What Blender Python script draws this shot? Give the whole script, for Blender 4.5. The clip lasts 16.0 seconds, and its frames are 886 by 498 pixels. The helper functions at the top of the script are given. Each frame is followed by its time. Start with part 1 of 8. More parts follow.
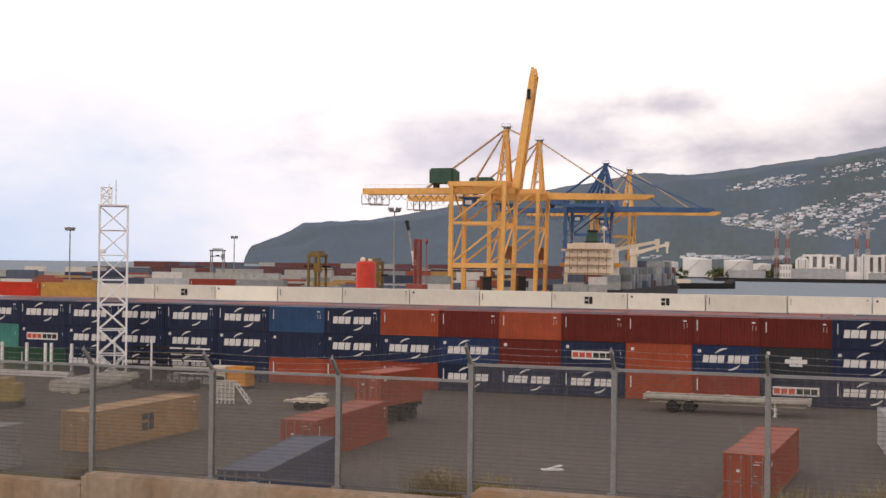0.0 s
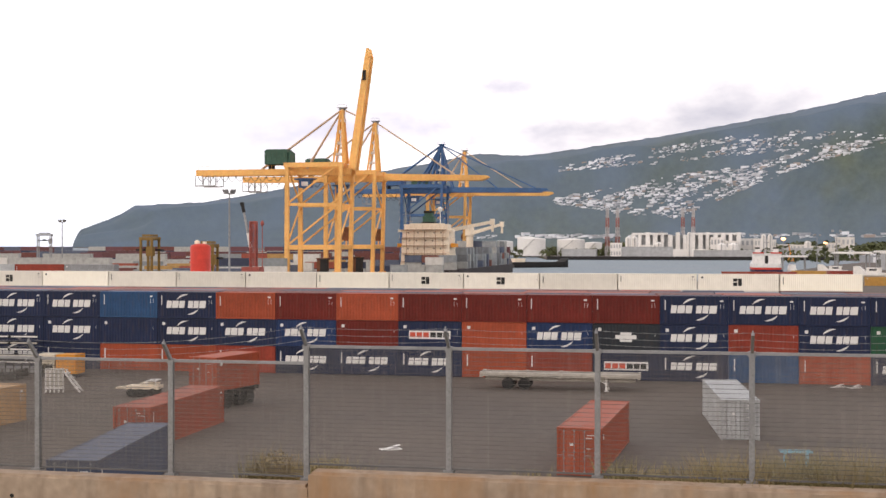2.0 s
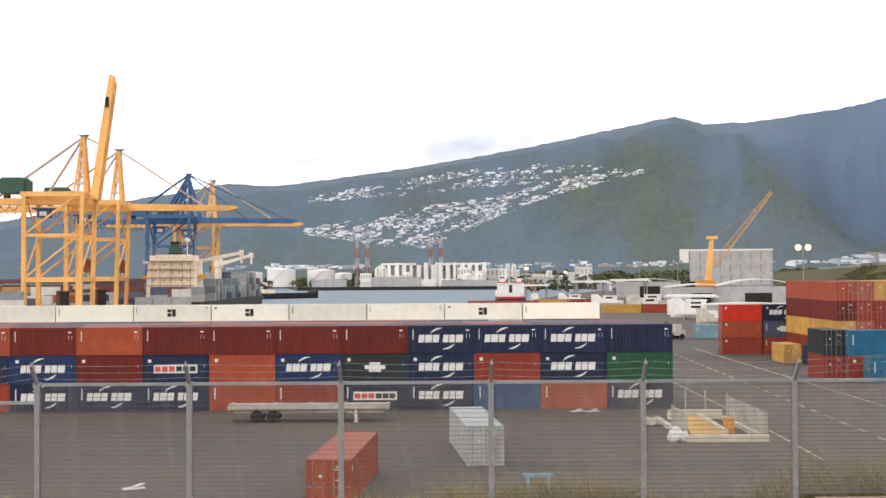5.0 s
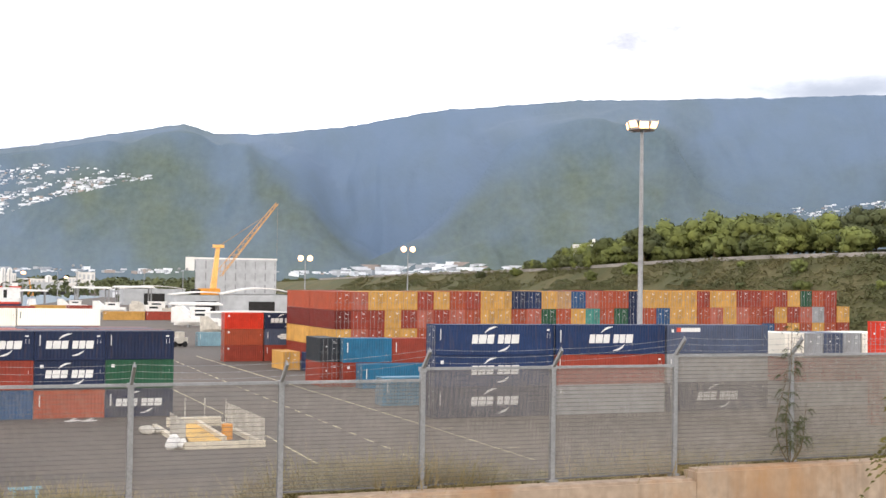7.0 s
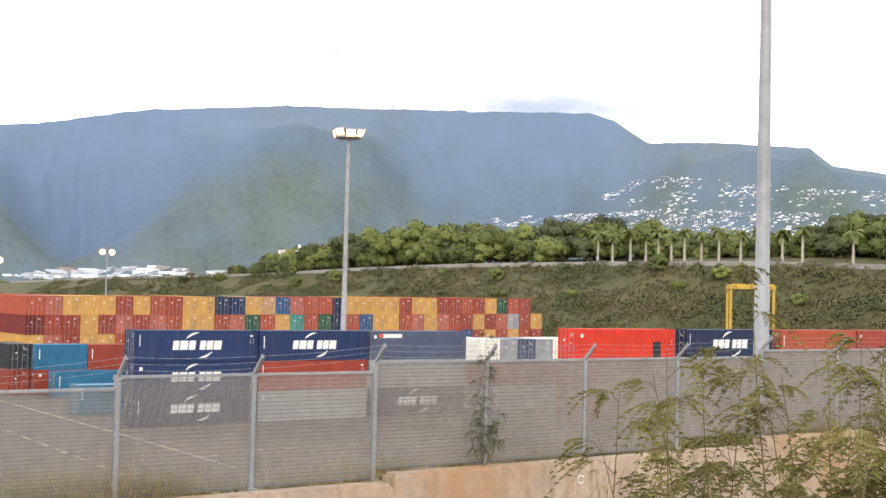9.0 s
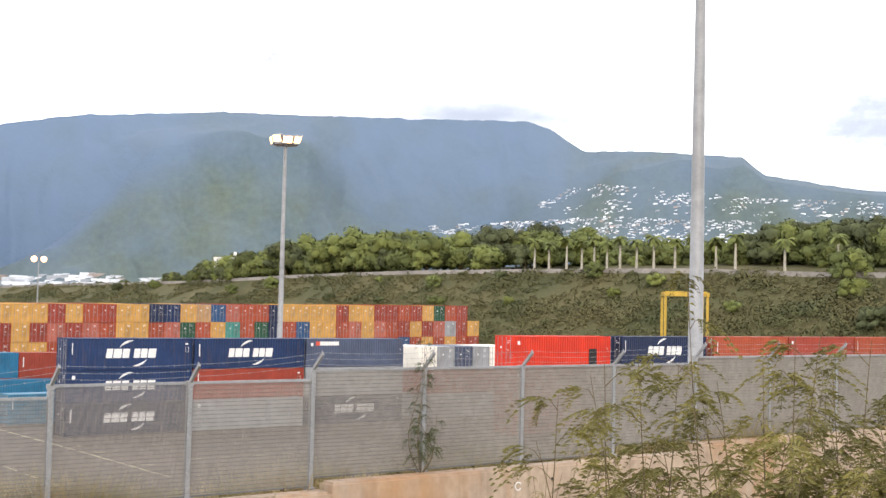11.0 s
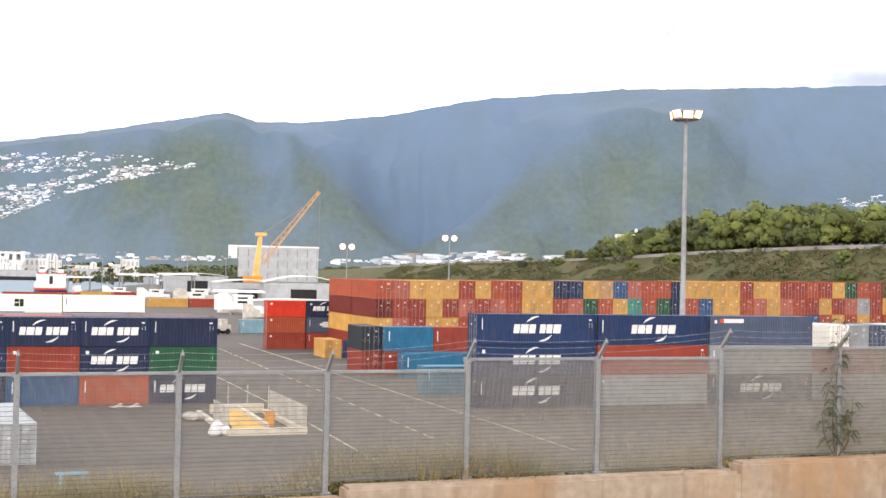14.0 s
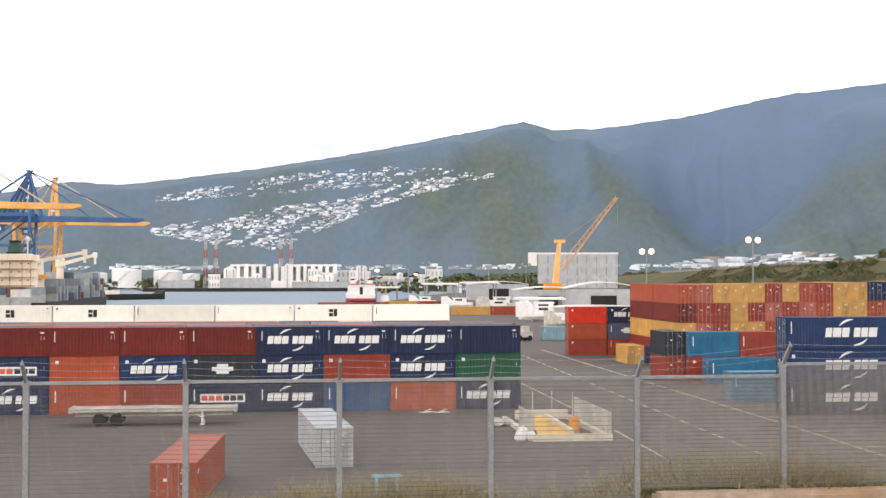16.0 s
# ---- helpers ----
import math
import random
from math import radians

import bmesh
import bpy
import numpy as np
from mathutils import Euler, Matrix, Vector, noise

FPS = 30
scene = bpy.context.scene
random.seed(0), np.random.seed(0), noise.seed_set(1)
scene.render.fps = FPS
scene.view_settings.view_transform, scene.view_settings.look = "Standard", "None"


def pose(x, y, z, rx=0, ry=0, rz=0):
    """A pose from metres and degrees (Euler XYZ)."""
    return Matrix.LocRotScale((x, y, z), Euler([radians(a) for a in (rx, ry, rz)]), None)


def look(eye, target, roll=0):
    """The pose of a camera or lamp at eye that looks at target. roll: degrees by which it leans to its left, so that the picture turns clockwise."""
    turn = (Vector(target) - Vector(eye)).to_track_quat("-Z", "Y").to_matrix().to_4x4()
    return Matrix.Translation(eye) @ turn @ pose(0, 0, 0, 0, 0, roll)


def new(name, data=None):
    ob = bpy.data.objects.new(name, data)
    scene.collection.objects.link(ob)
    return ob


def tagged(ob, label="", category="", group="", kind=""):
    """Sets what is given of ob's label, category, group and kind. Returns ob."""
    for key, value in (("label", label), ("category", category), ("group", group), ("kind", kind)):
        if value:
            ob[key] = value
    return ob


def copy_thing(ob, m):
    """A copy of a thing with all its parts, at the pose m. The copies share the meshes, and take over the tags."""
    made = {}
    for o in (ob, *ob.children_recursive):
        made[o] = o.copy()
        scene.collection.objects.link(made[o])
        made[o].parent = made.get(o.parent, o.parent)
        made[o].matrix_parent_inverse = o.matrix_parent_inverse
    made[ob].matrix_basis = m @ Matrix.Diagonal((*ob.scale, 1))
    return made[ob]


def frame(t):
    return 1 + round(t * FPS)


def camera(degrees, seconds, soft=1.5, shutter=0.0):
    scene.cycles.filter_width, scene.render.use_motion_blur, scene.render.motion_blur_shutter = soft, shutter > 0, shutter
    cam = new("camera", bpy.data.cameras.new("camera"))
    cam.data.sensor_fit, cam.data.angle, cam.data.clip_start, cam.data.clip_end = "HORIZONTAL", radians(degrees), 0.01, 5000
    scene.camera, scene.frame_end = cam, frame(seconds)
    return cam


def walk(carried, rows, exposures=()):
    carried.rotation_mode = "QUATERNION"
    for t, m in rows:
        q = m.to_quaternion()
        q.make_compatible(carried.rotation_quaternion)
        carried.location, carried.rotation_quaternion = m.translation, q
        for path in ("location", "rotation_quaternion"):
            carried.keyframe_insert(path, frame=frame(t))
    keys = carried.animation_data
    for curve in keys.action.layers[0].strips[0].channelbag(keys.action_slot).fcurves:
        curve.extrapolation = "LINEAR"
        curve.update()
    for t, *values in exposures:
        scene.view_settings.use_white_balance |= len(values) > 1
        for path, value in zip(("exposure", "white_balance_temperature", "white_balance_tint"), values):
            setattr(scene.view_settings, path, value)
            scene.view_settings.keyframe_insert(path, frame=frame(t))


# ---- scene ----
cam = camera(38.95, 16.0, soft=1.5)

# seconds, x, y, z, heading, pitch, lean
PATH = [
    (0.0, -0.239, -0.072, 12.545, 18.75, 0.56, 0.62),
    (0.5, -0.222, -0.067, 12.545, 16.76, -0.07, 0.39),
    (1.0, -0.224, -0.058, 12.538, 14.75, -0.01, 0.49),
    (1.5, -0.208, -0.049, 12.545, 13.24, -0.29, 0.14),
    (2.0, -0.195, -0.042, 12.536, 11.31, -0.26, -0.01),
    (2.5, -0.173, -0.029, 12.55, 8.74, -0.7, 0.32),
    (3.0, -0.166, -0.023, 12.545, 7.38, -0.69, 0.33),
    (5.5, -0.066, 0.007, 12.565, -4.66, 1.38, -0.09),
    (6.0, -0.046, 0.011, 12.57, -10.75, 1.38, 0.44),
    (6.5, 0.067, 0.022, 12.52, -17.08, 1.65, 0.71),
    (7.0, 0.14, 0.035, 12.475, -22.36, 1.58, 0.87),
    (7.5, 0.143, 0.006, 12.485, -26.2, 2.18, 1.23),
    (8.0, 0.113, -0.02, 12.51, -30.44, 2.21, 1.22),
    (8.5, 0.143, 0.003, 12.497, -32.96, 2.05, 1.44),
    (9.0, 0.2, 0.047, 12.495, -35.76, 2.11, 1.4),
    (9.2, 0.222, 0.042, 12.485, -36.54, 2.22, 1.32),
    (10.25, 0.18, 0.049, 12.495, -39.44, 2.42, 1.36),
    (11.3, 0.175, 0.059, 12.505, -37.2, 2.61, 1.4),
    (11.5, 0.158, 0.063, 12.51, -35.35, 2.58, 1.67),
    (12.0, 0.127, 0.063, 12.51, -31.75, 2.22, 1.56),
    (12.5, 0.119, 0.047, 12.505, -27.98, 1.77, 1.72),
    (13.0, 0.135, 0.023, 12.51, -25.09, 1.55, 1.77),
    (13.5, 0.094, -0.026, 12.508, -22.89, 1.41, 1.54),
    (14.0, 0.06, 0.029, 12.502, -20.48, 1.04, 1.22),
    (14.5, 0.058, 0.048, 12.495, -16.39, 1.43, 0.98),
    (15.0, -0.002, 0.052, 12.488, -13.17, 0.86, 0.86),
    (15.5, -0.031, 0.054, 12.495, -10.01, 0.65, 0.58),
    (16.0, -0.055, 0.081, 12.487, -6.89, 1.18, -0.01),
]


def aim(x, y, z, yaw, pitch, lean):
    a, b = radians(yaw), radians(pitch)
    return look((x, y, z), (x - math.sin(a) * math.cos(b), y + math.cos(a) * math.cos(b), z + math.sin(b)), lean)


walk(cam, [(r[0], aim(*r[1:])) for r in PATH], exposures=[(0.0, -0.77, 6990, 20), (0.5, -0.54, 6970, 19), (1.5, -0.39, 6950, 18), (2.0, -0.36, 6860, 17), (3.0, -0.03, 6680, 14), (5.5, -0.12, 6520, 12), (6.0, -0.05, 6500, 12), (7.0, 0.34, 6450, 12), (9.0, 0.51, 6400, 12), (12.5, 0.52, 6400, 12), (15.5, 0.42, 6450, 12), (16.0, 0.15, 6450, 12)])

# ---------------------------------------------------------------- world and light
world = bpy.data.worlds.new("overcast_sky")
scene.world = world
world.use_nodes = True
wn, wl = world.node_tree.nodes, world.node_tree.links
wn.clear()


def wnode(kind, **values):
    n = wn.new(kind)
    for key, value in values.items():
        n.inputs[key].default_value = value
    return n


SUN_UP, SUN_TURN = radians(16), radians(235)
sky = wn.new("ShaderNodeTexSky")
sky.sky_type, sky.sun_disc = "NISHITA", False
sky.sun_elevation, sky.sun_rotation = SUN_UP, SUN_TURN
wco = wn.new("ShaderNodeTexCoord")
wmap = wn.new("ShaderNodeMapping")
wmap.inputs["Scale"].default_value = (1.0, 1.0, 2.2)
wl.new(wco.outputs["Generated"], wmap.inputs["Vector"])
billow = wnode("ShaderNodeTexNoise", Scale=7.0, Detail=9.0, Roughness=0.6)
wl.new(wmap.outputs["Vector"], billow.inputs["Vector"])
sep = wn.new("ShaderNodeSeparateXYZ")
wl.new(wco.outputs["Generated"], sep.inputs["Vector"])
# a thick bright veil, thinning towards the zenith
upper = wn.new("ShaderNodeValToRGB")
ue = upper.color_ramp.elements
ue[0].position, ue[0].color = 0.20, (2.0, 1.99, 1.98, 1)
ue[1].position, ue[1].color = 0.80, (1.25, 1.29, 1.36, 1)
wl.new(sep.outputs["Z"], upper.inputs["Fac"])


def cloud_bank(under, az, rise, wide, tall, colour, rough, soft=0.9):
    """A ragged bank of cloud lying in one direction of the sky."""
    a, b = radians(az), radians(rise)
    off = wn.new("ShaderNodeVectorMath")
    off.operation = "SUBTRACT"
    off.inputs[1].default_value = (math.sin(a) * math.cos(b), math.cos(a) * math.cos(b), math.sin(b))
    wl.new(wco.outputs["Generated"], off.inputs[0])
    fit = wn.new("ShaderNodeMapping")
    fit.inputs["Scale"].default_value = (1 / radians(wide), 1 / radians(wide), 1 / radians(tall))
    wl.new(off.outputs["Vector"], fit.inputs["Vector"])
    size = wn.new("ShaderNodeVectorMath")
    size.operation = "LENGTH"
    wl.new(fit.outputs["Vector"], size.inputs[0])
    rag = wn.new("ShaderNodeMath")
    rag.operation = "MULTIPLY_ADD"
    rag.inputs[1].default_value = rough
    wl.new(billow.outputs["Fac"], rag.inputs[0])
    wl.new(size.outputs["Value"], rag.inputs[2])
    fade = wn.new("ShaderNodeMapRange")
    fade.interpolation_type = "SMOOTHSTEP"
    for key, value in (("From Min", 0.5 * rough + 1.0), ("From Max", 0.5 * rough + 1.0 - soft), ("To Min", 0.0), ("To Max", 1.0)):
        fade.inputs[key].default_value = value
    wl.new(rag.outputs["Value"], fade.inputs["Value"])
    mix = wn.new("ShaderNodeMixRGB")
    mix.inputs["Color2"].default_value = (*colour, 1)
    wl.new(fade.outputs["Result"], mix.inputs["Fac"])
    wl.new(under, mix.inputs["Color1"])
    return mix.outputs["Color"]


over = cloud_bank(upper.outputs["Color"], -40, 0.5, 27, 11, (1.08, 1.38, 1.80), 1.0, 1.1)
over = cloud_bank(over, -16, 5.0, 14, 2.4, (1.12, 1.15, 1.38), 3.0, 1.5)
over = cloud_bank(over, 0, 5.6, 16, 3.0, (0.74, 0.77, 0.93), 2.2, 1.4)
over = cloud_bank(over, -8.2, 7.1, 4.2, 0.9, (1.02, 1.04, 1.22), 3.4, 1.5)
over = cloud_bank(over, 30, 10.9, 9.0, 2.2, (0.58, 0.58, 0.66), 2.4, 0.9)
over = cloud_bank(over, 40.5, 8.6, 14.0, 1.8, (0.50, 0.53, 0.62), 1.1, 0.9)
over = cloud_bank(over, 60, 9.0, 9.0, 3.4, (0.56, 0.59, 0.68), 2.8, 0.9)

clouds = wnode("ShaderNodeBackground", Strength=1.0)
wl.new(over, clouds.inputs["Color"])
clear = wnode("ShaderNodeBackground", Strength=0.12)
wl.new(sky.outputs["Color"], clear.inputs["Color"])
both = wnode("ShaderNodeMixShader", Fac=0.9)
wl.new(clear.outputs["Background"], both.inputs[1])
wl.new(clouds.outputs["Background"], both.inputs[2])
wout = wn.new("ShaderNodeOutputWorld")
wl.new(both.outputs["Shader"], wout.inputs["Surface"])

sun = new("sun", bpy.data.lights.new("sun", "SUN"))
sun.data.energy, sun.data.angle, sun.data.color = 0.9, radians(14), (1.0, 0.86, 0.68)
sun.matrix_world = look((-120, -110, 70), (0, 60, 0))

# ---------------------------------------------------------------- materials


def material(name, colour, rough=0.6, metal=0.0, spread=0.25, grain=3.0, fine=40.0, bump=0.15, second=None, relief=0.05, dirt=0.0, object_space=True, per_object=0.0):
    """A surface with broad stains, fine grain, relief and, with dirt, streaks that run down."""
    m = bpy.data.materials.new(name)
    m.use_nodes = True
    n, l = m.node_tree.nodes, m.node_tree.links
    b = n["Principled BSDF"]
    b.inputs["Metallic"].default_value = metal
    b.inputs["Specular IOR Level"].default_value = 0.5 if rough < 0.3 else 0.22
    co = n.new("ShaderNodeTexCoord")
    where = co.outputs["Object"] if object_space else n.new("ShaderNodeNewGeometry").outputs["Position"]
    big = n.new("ShaderNodeTexNoise")
    big.inputs["Scale"].default_value, big.inputs["Detail"].default_value = grain, 6
    small = n.new("ShaderNodeTexNoise")
    small.inputs["Scale"].default_value, small.inputs["Detail"].default_value = fine, 4
    for t in (big, small):
        l.new(where, t.inputs["Vector"])
    r = n.new("ShaderNodeValToRGB")
    c2 = second or tuple(v * (1 - spread) for v in colour)
    r.color_ramp.elements[0].position, r.color_ramp.elements[1].position = 0.35, 0.65
    r.color_ramp.elements[0].color, r.color_ramp.elements[1].color = (*c2, 1), (*colour, 1)
    l.new(big.outputs["Fac"], r.inputs["Fac"])
    mix = n.new("ShaderNodeMixRGB")
    mix.blend_type, mix.inputs["Fac"].default_value = "OVERLAY", min(1.0, 0.2 + spread)
    l.new(r.outputs["Color"], mix.inputs["Color1"])
    l.new(small.outputs["Fac"], mix.inputs["Color2"])
    out = mix.outputs["Color"]
    if dirt:
        mp = n.new("ShaderNodeMapping")
        mp.inputs["Scale"].default_value = (2.6, 2.6, 0.25)
        l.new(where, mp.inputs["Vector"])
        st = n.new("ShaderNodeTexNoise")
        st.inputs["Scale"].default_value, st.inputs["Detail"].default_value = 1.6, 5
        l.new(mp.outputs["Vector"], st.inputs["Vector"])
        sr = n.new("ShaderNodeValToRGB")
        sr.color_ramp.elements[0].position, sr.color_ramp.elements[1].position = 0.52, 0.74
        sr.color_ramp.elements[1].color = (dirt, dirt, dirt, 1)
        sr.color_ramp.elements[0].color = (0, 0, 0, 1)
        l.new(st.outputs["Fac"], sr.inputs["Fac"])
        dm = n.new("ShaderNodeMixRGB")
        dm.inputs["Color2"].default_value = (0.10, 0.065, 0.045, 1)
        l.new(sr.outputs["Color"], dm.inputs["Fac"])
        l.new(out, dm.inputs["Color1"])
        out = dm.outputs["Color"]
    if per_object:
        oi = n.new("ShaderNodeObjectInfo")
        hs = n.new("ShaderNodeHueSaturation")
        mr = n.new("ShaderNodeMapRange")
        mr.inputs["To Min"].default_value, mr.inputs["To Max"].default_value = 1 - per_object, 1 + per_object
        l.new(oi.outputs["Random"], mr.inputs["Value"])
        l.new(mr.outputs["Result"], hs.inputs["Value"])
        l.new(out, hs.inputs["Color"])
        out = hs.outputs["Color"]
    l.new(out, b.inputs["Base Color"])
    rr = n.new("ShaderNodeMapRange")
    rr.inputs["To Min"].default_value, rr.inputs["To Max"].default_value = max(0.02, rough - 0.12), min(1.0, rough + 0.12)
    l.new(big.outputs["Fac"], rr.inputs["Value"])
    l.new(rr.outputs["Result"], b.inputs["Roughness"])
    if bump:
        bp = n.new("ShaderNodeBump")
        bp.inputs["Strength"].default_value, bp.inputs["Distance"].default_value = bump, relief
        l.new(small.outputs["Fac"], bp.inputs["Height"])
        l.new(bp.outputs["Normal"], b.inputs["Normal"])
    return m


def paint(name, colour, rough=0.5, dirt=0.35, spread=0.22):
    return material(name, colour, rough, 0.0, spread, 0.7, 9.0, 0.08, dirt=dirt, per_object=0.12)


PAINT = {
    "n": paint("navy_paint", (0.016, 0.026, 0.066)),
    "N": paint("royal_blue_paint", (0.016, 0.036, 0.104)),
    "b": paint("mid_blue_paint", (0.028, 0.088, 0.200)),
    "c": paint("cyan_blue_paint", (0.026, 0.155, 0.280)),
    "r": paint("dark_red_paint", (0.300, 0.050, 0.030)),
    "R": paint("oxide_red_paint", (0.155, 0.020, 0.014)),
    "o": paint("orange_red_paint", (0.370, 0.074, 0.033)),
    "O": paint("bright_red_paint", (0.640, 0.040, 0.016)),
    "y": paint("ochre_yellow_paint", (0.590, 0.325, 0.085)),
    "t": paint("tan_paint", (0.500, 0.295, 0.135)),
    "w": paint("white_reefer_paint", (0.83, 0.79, 0.70), dirt=0.08, spread=0.08),
    "W": paint("bright_white_paint", (0.93, 0.885, 0.765), dirt=0.04, spread=0.05),
    "g": paint("grey_paint", (0.340, 0.350, 0.360)),
    "G": paint("green_paint", (0.020, 0.085, 0.045)),
    "a": paint("aqua_paint", (0.060, 0.260, 0.220)),
    "s": paint("slate_blue_paint", (0.075, 0.095, 0.150)),
    "p": paint("pale_blue_container_paint", (0.20, 0.33, 0.39)),
    "e": paint("faded_red_paint", (0.43, 0.125, 0.085)),
    "B": paint("dusty_blue_paint", (0.070, 0.210, 0.320)),
    "h": paint("pale_grey_paint", (0.47, 0.49, 0.50)),
    "k": paint("charcoal_paint", (0.030, 0.036, 0.044)),
}
